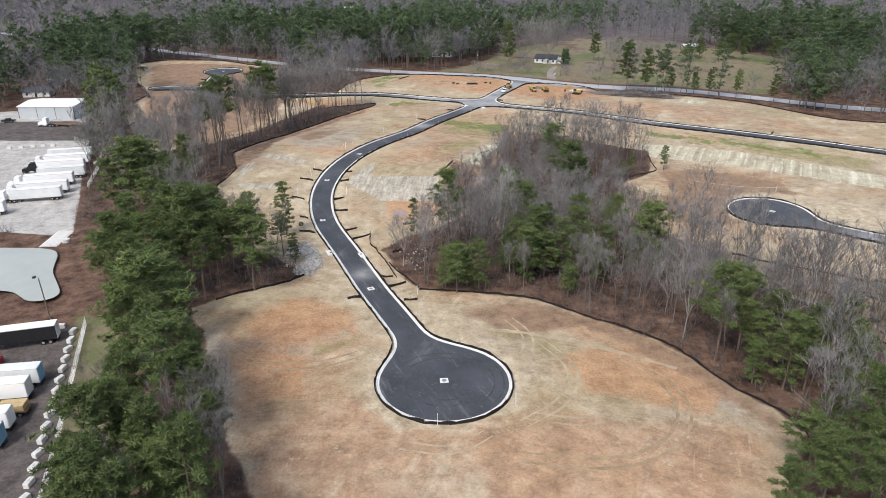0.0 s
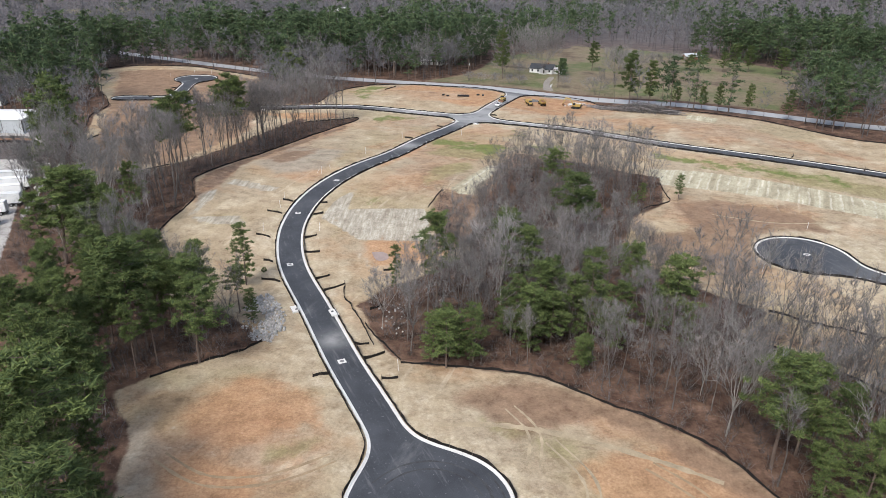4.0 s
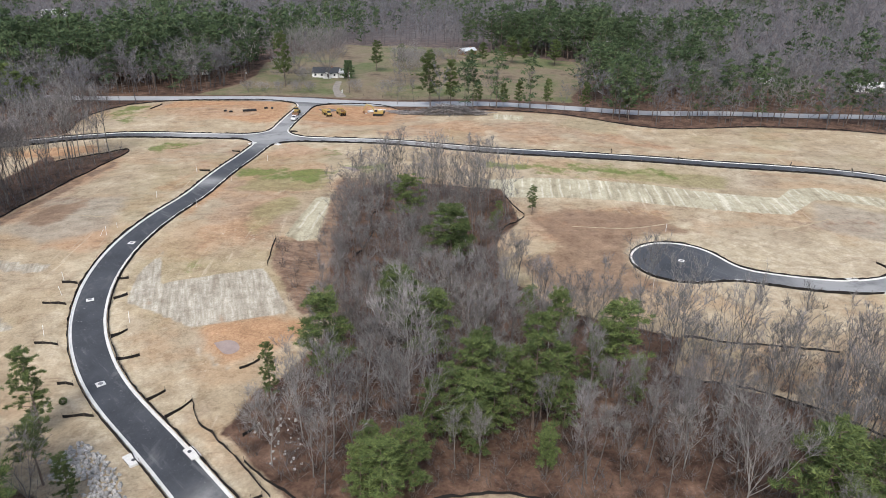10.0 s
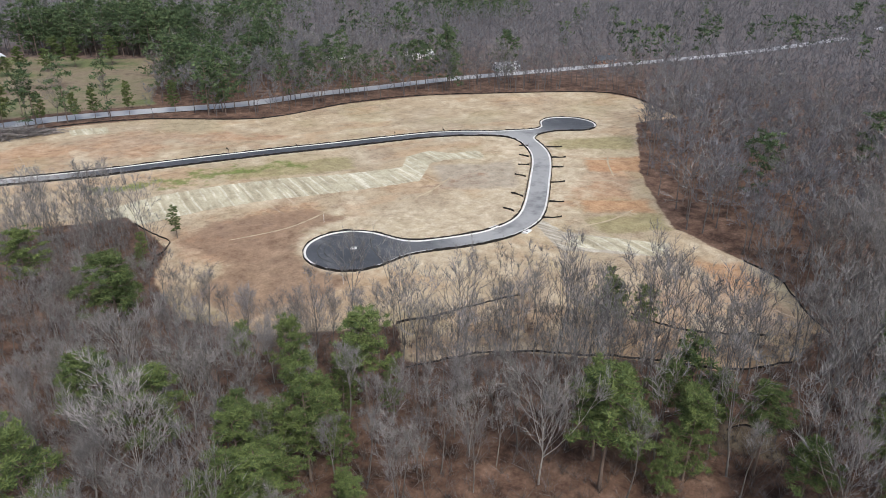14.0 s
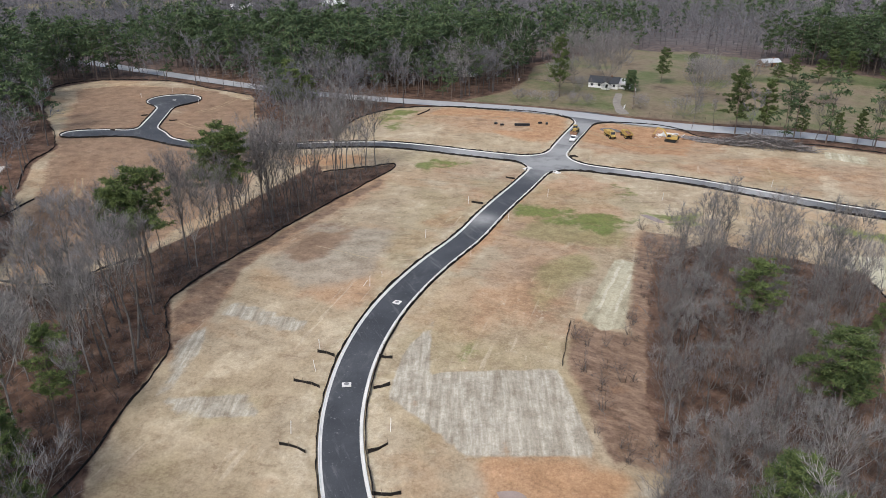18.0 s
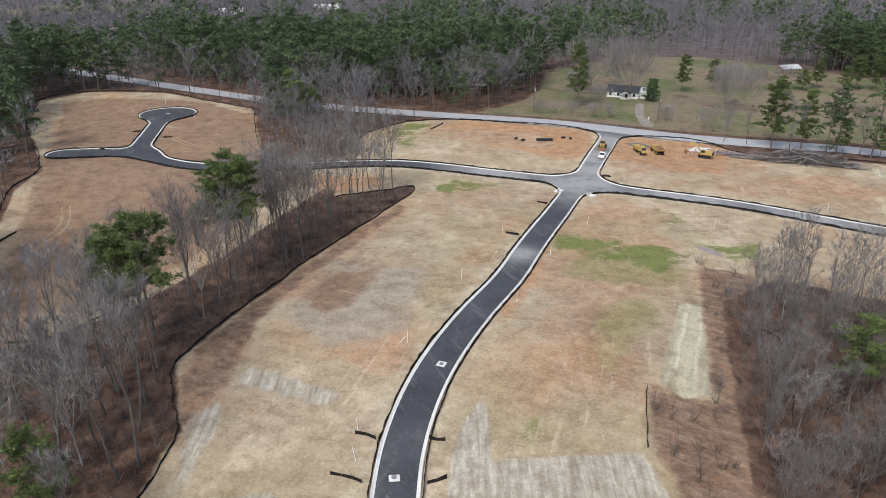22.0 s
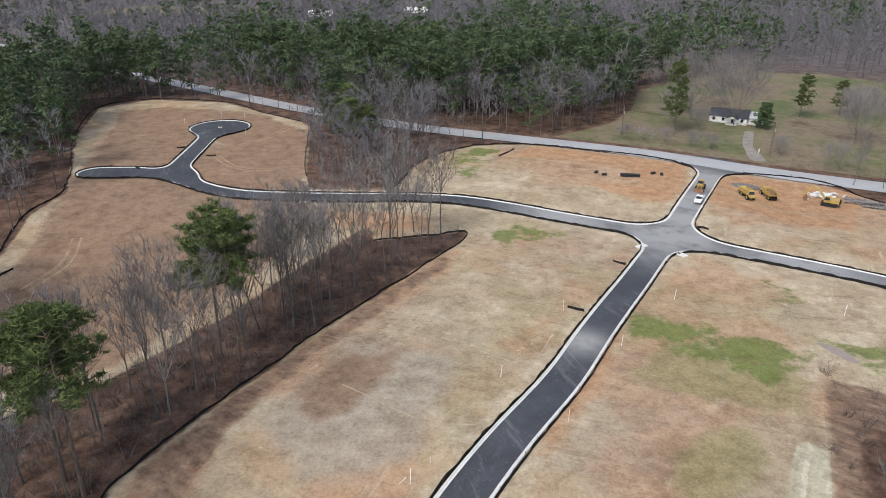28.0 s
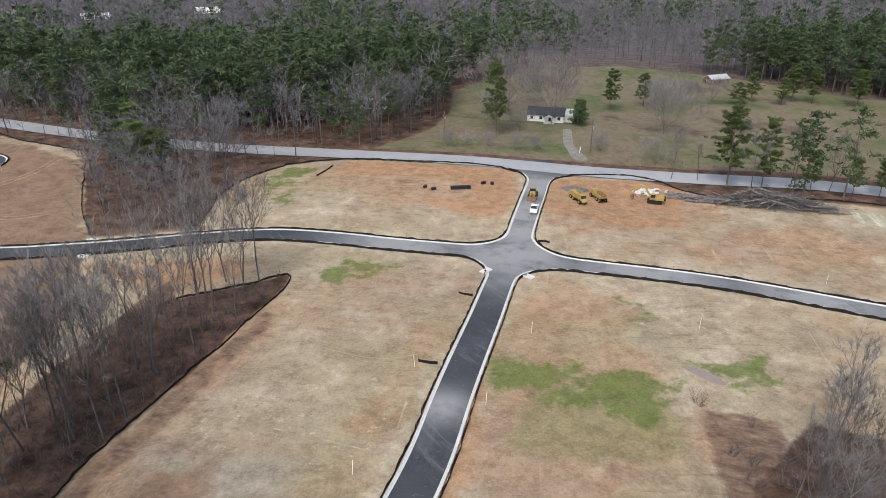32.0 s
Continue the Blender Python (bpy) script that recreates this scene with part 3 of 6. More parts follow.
DULL_BROWN = [[(-43, 265), (-38, 286), (-27, 277), (-36, 261)], [(-41, 264), (-40, 281), (-31, 280), (-32, 270)], [(7, 131), (13, 135), (30, 133), (37, 125), (16, 119)], [(88, 231), (102, 235), (123, 219), (126, 204), (110, 208), (99, 205), (86, 210)], [(-45, 266), (-38, 281), (-25, 284), (-30, 278), (-38, 268)]]
CLAY = [[(172, 152), (183, 135), (173, 130), (162, 148)], [(213, 165), (228, 146), (209, 141), (200, 158)], [(-39, 128), (-29, 140), (-14, 133), (-15, 125), (-29, 118)], [(-38, 119), (-21, 115), (-23, 103), (-32, 100)], [(25, 112), (42, 119), (53, 102), (46, 93), (27, 101)], [(145, 116), (152, 103), (134, 93), (135, 104)]]
GREYED = [[(-47, 123), (-42, 130), (-32, 95), (-37, 96)], [(40, 117), (44, 112), (55, 94), (49, 91)], [(-47, 260), (-38, 284), (-17, 273), (-27, 253), (-38, 249)], [(-42, 266), (-29, 285), (-17, 281), (-23, 253), (-35, 249)], [(-40, 293), (-20, 283), (-23, 260), (-40, 259)], [(178, 208), (199, 185), (173, 172), (160, 193)]]
CLAY += [[(9, 426), (62, 404), (53, 381), (39, 357), (40, 395), (3, 413)], [(67, 396), (111, 388), (90, 350), (69, 356), (55, 368)], [(-127, 457), (-101, 469), (-93, 448), (-102, 420), (-100, 389), (-89, 374), (-69, 369), (-74, 383), (-92, 387), (-93, 425)], [(-139, 474), (-124, 457), (-113, 428), (-111, 387), (-117, 393), (-123, 436)], [(-112, 263), (-104, 266), (-108, 283), (-119, 331), (-123, 363), (-105, 334), (-100, 294), (-97, 266), (-95, 246)], [(-61, 363), (-26, 357), (-22, 342), (-49, 349)], [(22, 384), (43, 379), (56, 388), (37, 363)], [(-2, 275), (22, 324), (28, 321), (7, 273), (-6, 251)]]
DULL_BROWN += [[(17, 137), (40, 127), (53, 108), (58, 91), (55, 88), (53, 93), (48, 104), (37, 119), (28, 127)], [(-119, 358), (-90, 364), (-64, 360), (-80, 328), (-90, 295), (-95, 284), (-109, 325)], [(-93, 448), (-74, 450), (-63, 378), (-79, 383)], [(102, 207), (85, 212), (68, 209), (69, 193), (81, 184), (94, 180), (94, 194)]]
CLAY += [[(-10, 200), (3, 199), (12, 194), (8, 188), (0, 186), (-6, 186), (-9, 193)]]
OLIVE += [[(-10, 203), (-7, 203), (-6, 200), (-9, 199), (-11, 200)]]
add_attr(ground_me, "olive", patch(OLIVE, gx, gy, 7).ravel())
lots = patch([WEST_LOTS], gx, gy, 6)
add_attr(ground_me, "dull", np.maximum(patch(DULL_BROWN, gx, gy, 9), 0.72 * lots).ravel())
add_attr(ground_me, "clay", np.maximum(patch(CLAY, gx, gy, 8), 0.36 * lots).ravel())
add_attr(ground_me, "greyed", patch(GREYED, gx, gy, 12).ravel())
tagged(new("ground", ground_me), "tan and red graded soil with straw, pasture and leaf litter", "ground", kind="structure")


# ---- streets, cut along the line of their kerbs ----
def outline(fn, x0, x1, y0, y1, step, level=0.0):
    """The area where fn < level as (verts, polygons), and the edge as chains of points."""
    xs, ys = np.arange(x0, x1 + step, step), np.arange(y0, y1 + step, step)
    X, Y = np.meshgrid(xs, ys)
    V = fn(X, Y) - level
    verts, ids, faces, nexts = [], {}, [], {}

    def corner(r, c):
        k = (r, c)
        if k not in ids:
            ids[k] = len(verts)
            verts.append((xs[c], ys[r]))
        return ids[k]

    def cut(r, c, r2, c2):
        k = (r, c, r2, c2) if (r, c) < (r2, c2) else (r2, c2, r, c)
        if k not in ids:
            t = V[r, c] / (V[r, c] - V[r2, c2])
            ids[k] = len(verts)
            verts.append((xs[c] + t * (xs[c2] - xs[c]), ys[r] + t * (ys[r2] - ys[r])))
        return ids[k]

    neg = V < 0
    some = neg[:-1, :-1] | neg[1:, :-1] | neg[:-1, 1:] | neg[1:, 1:]
    for r, c in zip(*np.nonzero(some)):
        ring = [(r, c), (r, c + 1), (r + 1, c + 1), (r + 1, c)]
        face, cuts = [], []
        for a, b in zip(ring, ring[1:] + ring[:1]):
            if neg[a]:
                face.append(corner(*a))
            if neg[a] != neg[b]:
                face.append(cut(*a, *b))
                cuts.append((face[-1], bool(neg[a])))
        if len(face) > 2:
            faces.append(face)
        if len(cuts) == 2:
            a, b = [q[0] for q in cuts]
            if not cuts[0][1]:
                a, b = b, a
            nexts[a] = b
    chains, left = [], dict(nexts)
    heads = set(left) - set(left.values())
    while left:
        s = next((h for h in heads if h in left), None)
        if s is None:
            s = next(iter(left))
        chain = [s]
        while chain[-1] in left:
            chain.append(left.pop(chain[-1]))
        chains.append([verts[k] for k in chain])
    return verts, faces, chains


def even(chain, step):
    """A chain of points smoothed and laid out again in even steps."""
    p = np.array(chain, float)
    closed = np.allclose(p[0], p[-1])
    for _ in range(3):
        q = p.copy()
        q[1:-1] = (p[:-2] + 2 * p[1:-1] + p[2:]) / 4
        p = q
    s = np.r_[0, np.cumsum(np.hypot(*np.diff(p, axis=0).T))]
    n = max(3, int(s[-1] / step) + 1)
    t = np.linspace(0, s[-1], n)
    return np.c_[np.interp(t, s, p[:, 0]), np.interp(t, s, p[:, 1])]


def side(p):
    """Unit normals to the left of a line."""
    d = np.gradient(p, axis=0)
    d /= np.linalg.norm(d, axis=1)[:, None] + 1e-9
    return np.c_[-d[:, 1], d[:, 0]]


def sweep(line, profile, name, mats, parent=None, label="", kind=""):
    """A profile of (offset to the left, height above the ground) drawn along a line."""
    nrm, verts, faces, k = side(line), [], [], len(profile)
    z = height(line[:, 0], line[:, 1])
    for j in range(len(line)):
        for o, h in profile:
            verts.append((line[j, 0] + nrm[j, 0] * o, line[j, 1] + nrm[j, 1] * o, z[j] + h))
    for j in range(len(line) - 1):
        for q in range(k):
            a, b = j * k + q, j * k + (q + 1) % k
            faces.append((a, a + k, b + k, b))
    faces += [tuple(range(k))[::-1], tuple(range((len(line) - 1) * k, len(line) * k))]
    ob = link(name, verts, faces, mats, parent, label)
    return tagged(ob, kind=kind)


def flat_mesh(name, verts, faces, lift, mat, label, category):
    v = np.array(verts)
    z = height(v[:, 0], v[:, 1]) + lift
    ob = link(name, np.c_[v, z], faces, mat)
    return tagged(ob, label, category, kind="structure")


sv, sf, chains = outline(street, -140, 290, 86, 470, 1.25)
road_ob = flat_mesh("road", sv, sf, 0.03, ASPHALT, "fresh dark asphalt subdivision street with dusty patches and painted sky sheen", "road")
p = np.array(sv)
# dust round the crossing; the south leg spots also paint in sky reflection
dust = np.maximum.reduce([1.15 * np.exp(-((p[:, 0] - a) ** 2 + (p[:, 1] - b) ** 2) / (2 * s * s)) for a, b, s in
                          ((39, 344, 7), (45, 355, 7), (52, 368, 8), (61, 386, 8), (38, 343, 12), (64, 325, 13), (92, 306, 11), (12, 354, 11), (50, 366, 9), (62, 388, 9), (205, 178, 22), (180, 169, 22), (155, 161, 18), (135, 164, 12), (225, 196, 14), (6, 287, 3), (-14, 152, 2))])
add_attr(road_ob.data, "dust", dust)
hv, hf, _ = outline(highway, -430, 770, 0, 770, 5.0)
hw = flat_mesh("highway", hv, hf, 0.07, ASPHALT_OLD, "worn light grey two lane highway", "road")
KERB_BACKS = []
for ch in chains:
    p = np.array(ch)
    hd = highway(p[:, 0], p[:, 1])
    keep = np.nonzero((hd > 0.6) & ((p[:, 0] - 71) * 0.46 + (p[:, 1] - 405) * 0.89 < 0))[0]
    if len(keep) < 6:
        continue
    for run in np.split(keep, np.nonzero(np.diff(keep) > 1)[0] + 1):
        if len(run) > 5:
            line = even(p[run], 1.2)
            k = sweep(line, [(0, -0.5), (0, 0.17), (0.18, 0.17), (0.23, 0.06), (0.55, 0.05), (0.55, -0.5)], "kerb", CONCRETE, kind="structure")
            tagged(k, "pale new concrete kerb and gutter", "kerb")
            back = even(p[run], 2.0)
            KERB_BACKS.append(back - side(back) * 0.32)


# ---- trees ----
def frame_of(d):
    d = d / np.linalg.norm(d)
    a = np.cross(d, (0.0, 0.0, 1.0) if abs(d[2]) < 0.9 else (1.0, 0.0, 0.0))
    a /= np.linalg.norm(a)
    return a, np.cross(d, a)


class Pile:
    """Gathers triangles."""

    def __init__(self):
        self.v, self.f = [], []

    def tube(self, p, q, r, s, n):
        a, b = frame_of(q - p)
        k = len(self.v)
        for c, rad in ((p, r), (q, s)):
            for j in range(n):
                t = 2 * math.pi * j / n
                self.v.append(c + a * (rad * math.cos(t)) + b * (rad * math.sin(t)))
        for j in range(n):
            m = (j + 1) % n
            self.f += [(k + j, k + m, k + n + m), (k + j, k + n + m, k + n + j)]

    def blade(self, p, q, w, rng):
        """A thin tapering twig or needle bunch."""
        d = rng.normal(size=3)
        d = np.cross(q - p, d)
        d *= w / 2 / (np.linalg.norm(d) + 1e-9)
        k = len(self.v)
        self.v += [p - d, p + d, q]
        self.f.append((k, k + 1, k + 2))

    def arrays(self):
        return np.array(self.v), np.array(self.f)


def turned(d, spread_, rng):
    a, b = frame_of(d)
    t, s = rng.uniform(0, 2 * math.pi), math.sin(spread_)
    return d / np.linalg.norm(d) * math.cos(spread_) + (a * math.cos(t) + b * math.sin(t)) * s


def bare_tree(seed, h, wide, limbs, subs, twigs, w, rise):
    """A leafless broadleaf tree of the far woods: wood and twigs."""
    rng = np.random.default_rng(seed)
    wood, fine = Pile(), Pile()
    p, d, r = np.zeros(3), np.array([0.0, 0.0, 1.0]), h * 0.0085
    n = 3
    marks = [(p - (0, 0, 0.4), r * 1.35)]
    for j in range(n):
        d = d + rng.normal(0, 0.05, 3)
        d[2] = 1.0
        p = p + d / np.linalg.norm(d) * h * 0.86 / n
        marks.append((p, r * (1 - 0.875 * (j + 1) / n)))
    for (a, ra), (b, rb) in zip(marks[:-1], marks[1:]):
        wood.tube(a, b, ra, rb, 3)
    for j in range(limbs):
        u = 0.30 + 0.68 * (j + rng.uniform(0, 0.8)) / limbs
        q = u * n
        a, b = marks[int(q)], marks[min(int(q) + 1, n)]
        s = a[0] + (b[0] - a[0]) * (q % 1)
        rr = (a[1] + (b[1] - a[1]) * (q % 1)) * 0.55
        az = j * 2.4 + rng.uniform(-0.5, 0.5)
        d1 = np.array([math.cos(az), math.sin(az), rng.uniform(*rise)])
        L = h * wide * rng.uniform(0.8, 1.25) * (1.25 - 0.75 * u)
        e = s + d1 / np.linalg.norm(d1) * L
        wood.blade(s, e, max(rr * 2, w), rng)
        for i2 in range(subs):
            s2 = s + (e - s) * rng.uniform(0.2, 1.0)
            d2 = turned(d1, rng.uniform(0.4, 1.0), rng) + (0, 0, 0.25)
            e2 = s2 + d2 / np.linalg.norm(d2) * L * rng.uniform(0.3, 0.55)
            fine.blade(s2, e2, w * 1.5, rng)
            for i3 in range(twigs):
                s3 = s2 + (e2 - s2) * rng.uniform(0.15, 1.0)
                d3 = turned(d2, rng.uniform(0.3, 1.0), rng) + (0, 0, 0.2)
                fine.blade(s3, s3 + d3 * h * rng.uniform(0.035, 0.085), w, rng)
    return wood.arrays(), fine.arrays()


def hardwood(seed, h, wide, leaders, boughs, subs, twigs, w, fork=(0.34, 0.52), lite=False, rise=0.16):
    """A leafless tree whose stem forks into rising leaders with a round head of twigs."""
    rng = np.random.default_rng(seed)
    wood, fine = Pile(), Pile()
    r = h * 0.0068
    top = h * rng.uniform(*fork)
    n = 2 if lite else 4
    stem = [np.array([0.0, 0.0, -0.4])]
    d = np.array([0.0, 0.0, 1.0]) + np.r_[rng.normal(0, 0.05, 2), 0]
    for j in range(n):
        d = d + np.r_[rng.normal(0, 0.045, 2), 0]
        stem.append(stem[-1] + d / np.linalg.norm(d) * (top + 0.4) / n)
    for j in range(n):
        wood.tube(stem[j], stem[j + 1], r * (1.3 - 0.5 * j / n), r * (1.3 - 0.5 * (j + 1) / n), 4 if lite else 6)

    def twiggery(s, e, d1, L):
        for _ in range(subs):
            s2 = s + (e - s) * rng.uniform(0.25, 1.05)
            d2 = turned(d1, rng.uniform(0.35, 0.95), rng) + (0, 0, 0.3)
            d2 /= np.linalg.norm(d2)
            e2 = s2 + d2 * L * rng.uniform(0.32, 0.6)
            fine.blade(s2, e2, w * 1.5, rng)
            for _ in range(twigs):
                s3 = s2 + (e2 - s2) * rng.uniform(0.1, 1.0)
                d3 = turned(d2, rng.uniform(0.3, 0.9), rng) + (0, 0, 0.25)
                fine.blade(s3, s3 + d3 * h * rng.uniform(0.035, 0.08), w, rng)

    def bough(s, d0, L, rr):
        d1 = turned(d0, rng.uniform(0.45, 1.0), rng) + (0, 0, 0.3)
        d1 /= np.linalg.norm(d1)
        mid = s + d1 * L * 0.5
        d1 = d1 + (0, 0, 0.25) + rng.normal(0, 0.12, 3)
        d1 /= np.linalg.norm(d1)
        e = mid + d1 * L * 0.55
        if lite:
            wood.blade(s, e, max(rr * 2, w * 1.6), rng)
        else:
            wood.tube(s, mid, rr, rr * 0.6, 3)
            wood.tube(mid, e, rr * 0.6, rr * 0.2, 3)
        twiggery(s + (mid - s) * 0.4, e, d1, L)

    for k in range(leaders):
        az = k * 2 * math.pi / leaders + rng.uniform(-0.5, 0.5)
        tilt = rng.uniform(0.35, 1.0) * wide * (0.35 if k == 0 else 1.0)
        d = np.array([math.cos(az) * math.sin(tilt), math.sin(az) * math.sin(tilt), math.cos(tilt)])
        q = stem[-1] if k < 2 else stem[-1] + (stem[-2] - stem[-1]) * rng.uniform(0, 0.6)
        reach = (h - q[2]) * rng.uniform(0.82, 1.02) / max(0.8, math.cos(tilt))
        m = 2 if lite else 4
        rr = r * 0.62
        for j in range(m):
            e = q + d * reach / m
            wood.tube(q, e, rr * (1 - 0.85 * j / m), rr * (1 - 0.85 * (j + 1) / m), 3 if lite else 5)
            nb = boughs // m + (1 if j == m - 1 else 0)
            for i2 in range(nb):
                t = (i2 + rng.uniform(0.1, 0.9)) / nb
                f = (j + t) / m
                bough(q + (e - q) * t, d, h * wide * 0.52 * rng.uniform(0.75, 1.25) * (1.15 - 0.65 * f), max(0.03, rr * 0.5 * (1 - 0.8 * f)))
            q = e
            d = d + (0, 0, rise) + rng.normal(0, 0.09, 3)
            d /= np.linalg.norm(d)
        twiggery(q - d * h * 0.05, q + d * 0.4, d, h * wide * 0.3)
    return wood.arrays(), fine.arrays()


def pine_tree(seed, h, base, wide, whorls, tufts, blades, size, lite=False, wid=0.42):
    """A tall pine with a bare stem and a ragged crown of needle clumps: wood and needles."""
    rng = np.random.default_rng(seed)
    wood, fine = Pile(), Pile()
    lean = rng.normal(0, 0.018, 2)
    stem = lambda z: np.array([lean[0] * z + 0.12 * math.sin(z * 0.3 + seed), lean[1] * z, z])
    zs = [-0.4, h * 0.5, h * 0.97] if lite else [-0.4, h * 0.2, h * 0.45, h * 0.7, h * 0.88, h * 0.98]
    for a, b in zip(zs[:-1], zs[1:]):
        wood.tube(stem(a), stem(b), h * 0.0105 * (1.06 - a / h), h * 0.0105 * (1.06 - b / h), 3 if lite else 6)
    heavy = rng.uniform(0, 2 * math.pi)
    if not lite:
        for _ in range(6):
            z = h * rng.uniform(base * 0.55, base)
            az = rng.uniform(0, 6.28)
            wood.tube(stem(z), stem(z) + np.array([math.cos(az), math.sin(az), -0.1]) * rng.uniform(0.6, 1.6), 0.035, 0.012, 3)
    for j in range(whorls):
        u = (j + rng.uniform(0, 0.9)) / whorls
        z = h * (base + (0.985 - base) * u)
        az = j * 2.4 + rng.uniform(-0.6, 0.6)
        reach = h * wide * (0.45 + 0.75 * math.sin(math.pi * (0.16 + 0.78 * u))) * rng.uniform(0.55, 1.15) * (1.05 - 0.45 * u)
        reach *= 1 + 0.28 * math.cos(az - heavy) * (1 - u)
        s = stem(z)
        e = s + np.array([math.cos(az) * reach, math.sin(az) * reach, reach * rng.uniform(-0.05, 0.35 + 0.5 * u)])
        if lite:
            wood.blade(s, e, h * 0.006, rng)
        else:
            wood.tube(s, e, h * 0.0032, h * 0.001, 3)
        for q in range(tufts):
            t = rng.uniform(0.34, 1.06) if not lite else rng.uniform(0.22, 1.05)
            c = s + (e - s) * t + rng.normal(0, size * 0.55, 3) * (1, 1, 0.45)
            for _ in range(blades):
                d = rng.normal(size=3) * (1, 1, 0.6) + (0, 0, 0.2 if lite else 0.55)
                d /= np.linalg.norm(d)
                o = c + rng.normal(0, size * 0.28, 3) * (1, 1, 0.45)
                fine.blade(o - d * size * 0.12, o + d * size * rng.uniform(0.5, 1.0), size * wid, rng)
    return wood.arrays(), fine.arrays()


def tree_thing(name, wood, fine, bark_m, leaf_m, label):
    top = tagged(new(name), label, "tree", "trees of the woods")
    for part_name, (v, f), m in (("trunk", wood, bark_m), ("crown", fine, leaf_m)):
        ob = new(part_name, big_mesh(part_name, v, f, [m]))
        ob.parent = top
    return top


def joined(name, pieces, spots, mats, label, category):
    """Many trees that nobody could count, in one mesh. spots: x, y, size, kind."""
    vs, fs, ix, tones, off = [], [], [], [], 0
    rng = np.random.default_rng(len(spots))
    spots = np.c_[spots, height(spots[:, 0], spots[:, 1]), rng.uniform(0, 2 * math.pi, len(spots))]
    for k, (wood, fine, wm, fm) in enumerate(pieces):
        x, y, s, _, z, a = spots[spots[:, 3] == k].T
        n = len(x)
        stretch = s * rng.uniform(0.9, 1.12, n)
        tint = rng.uniform(0, 1, n) ** 1.4
        for (v, f), m in ((wood, wm), (fine, fm)):
            c, d = (np.cos(a) * s)[:, None], (np.sin(a) * s)[:, None]
            p = np.stack([c * v[:, 0] - d * v[:, 1] + x[:, None], d * v[:, 0] + c * v[:, 1] + y[:, None], stretch[:, None] * v[:, 2] + z[:, None]], 2)
            vs.append(p.reshape(-1, 3))
            fs.append((f[None] + (np.arange(n) * len(v))[:, None, None] + off).reshape(-1, 3))
            ix.append(np.full(n * len(f), m))
            tones.append(np.repeat(tint, len(v)))
            off += n * len(v)
    me = big_mesh(name, np.vstack(vs), np.vstack(fs), mats, np.concatenate(ix))
    add_attr(me, "tone", np.concatenate(tones))
    return tagged(new(name, me), label, category, kind="stuff")


def scatter(seed, box, gap, accept):
    """Spots about gap apart (a shaken grid) for which accept holds."""
    rng = np.random.default_rng(seed)
    x, y = np.meshgrid(np.arange(box[0], box[1], gap), np.arange(box[2], box[3], gap))
    x = x.ravel() + rng.uniform(-0.48, 0.48, x.size) * gap
    y = y.ravel() + rng.uniform(-0.48, 0.48, y.size) * gap
    ok = accept(x, y)
    return x[ok], y[ok], rng


def lumps(x, y, size, seed):
    return np.array([noise.noise((a / size, b / size, seed)) for a, b in zip(x, y)])


BARE_SLOPE = [(46, 281), (55, 276), (40, 249), (29, 231), (20, 212), (20, 201), (19, 193), (10, 197), (10, 214), (9, 219), (14, 232), (24, 229), (35, 256)]
STRIP = [(-66, 200), (-62, 240), (-58, 262), (-36, 306), (-14, 345), (-42, 350), (-66, 302), (-84, 270), (-96, 240), (-96, 215)]
SITE_LINE = [(-5, 0), (-5, 44), (-20, 75), (-22, 110), (-30, 145), (-18, 178), (-17, 200)]


def on_land(x, y):
    """Where the land lies in the wedge that can be looked at from the site."""
    left = np.minimum(-40 - 0.74 * (y - 130), -28 - 0.58 * y)
    return (x > left) & (y > 58 - 0.12 * np.maximum(x - 60, 0)) & ((y > 70) | (np.abs(x) > 30))


def wooded(x, y):
    ok = on_land(x, y)
    q = np.nonzero(ok)
    x, y = x[q], y[q]
    k = (inside(CLEARING, x, y) > 1.5) & (inside(BARE_SLOPE, x, y) > 0)
    for s in (PASTURE, YARD, YARD_SOUTH, FIELD_WEST, FIELD_EAST, FIELD_NORTH):
        k &= inside(s, x, y) > 2.0
    k &= (inside(GRASS_STRIP, x, y) > 0) & ~((x < -71) & (y > 126) & (y < 186)) & ~((x < -86) & (y > 184) & (y < 216))
    k &= (inside(STRIP, x, y) > 0) | (np.sin(x * 9.7 + y * 51.3) > 0.0)
    k &= ~((x > 0) & (x < 125) & (y > 75) & (y < 300)) | (np.sin(x * 31.7 + y * 17.3) > -0.93)
    k &= ~((x < -62) & (x > -125) & (y > 240) & (y < 285)) | (np.sin(x * 7.3 + y * 23.1) > 0.0)
    k &= (inside(THIN_WOODS, x, y) > 0) | (np.sin(x * 12.9 + y * 78.2) > 0.8)
    k &= ~((x < 7) & (x > -22) & (y > 156) & (y < 215))
    k &= (highway(x, y) > 5) & (street(x, y) > 4)
    k &= (np.hypot(x + 202, y - 426) > 9) & (np.hypot(x + 191, y - 376) > 9) & (np.hypot(x - 366, y - 262) > 10) & (np.hypot(x - 379, y - 326) > 12)
    k &= ~((np.hypot(x + 95, y - 155) < 24) | (np.hypot(x + 100, y - 175) < 18)) & (np.hypot(x - 78, y - 94) > 7)
    ok[q] = k
    return ok


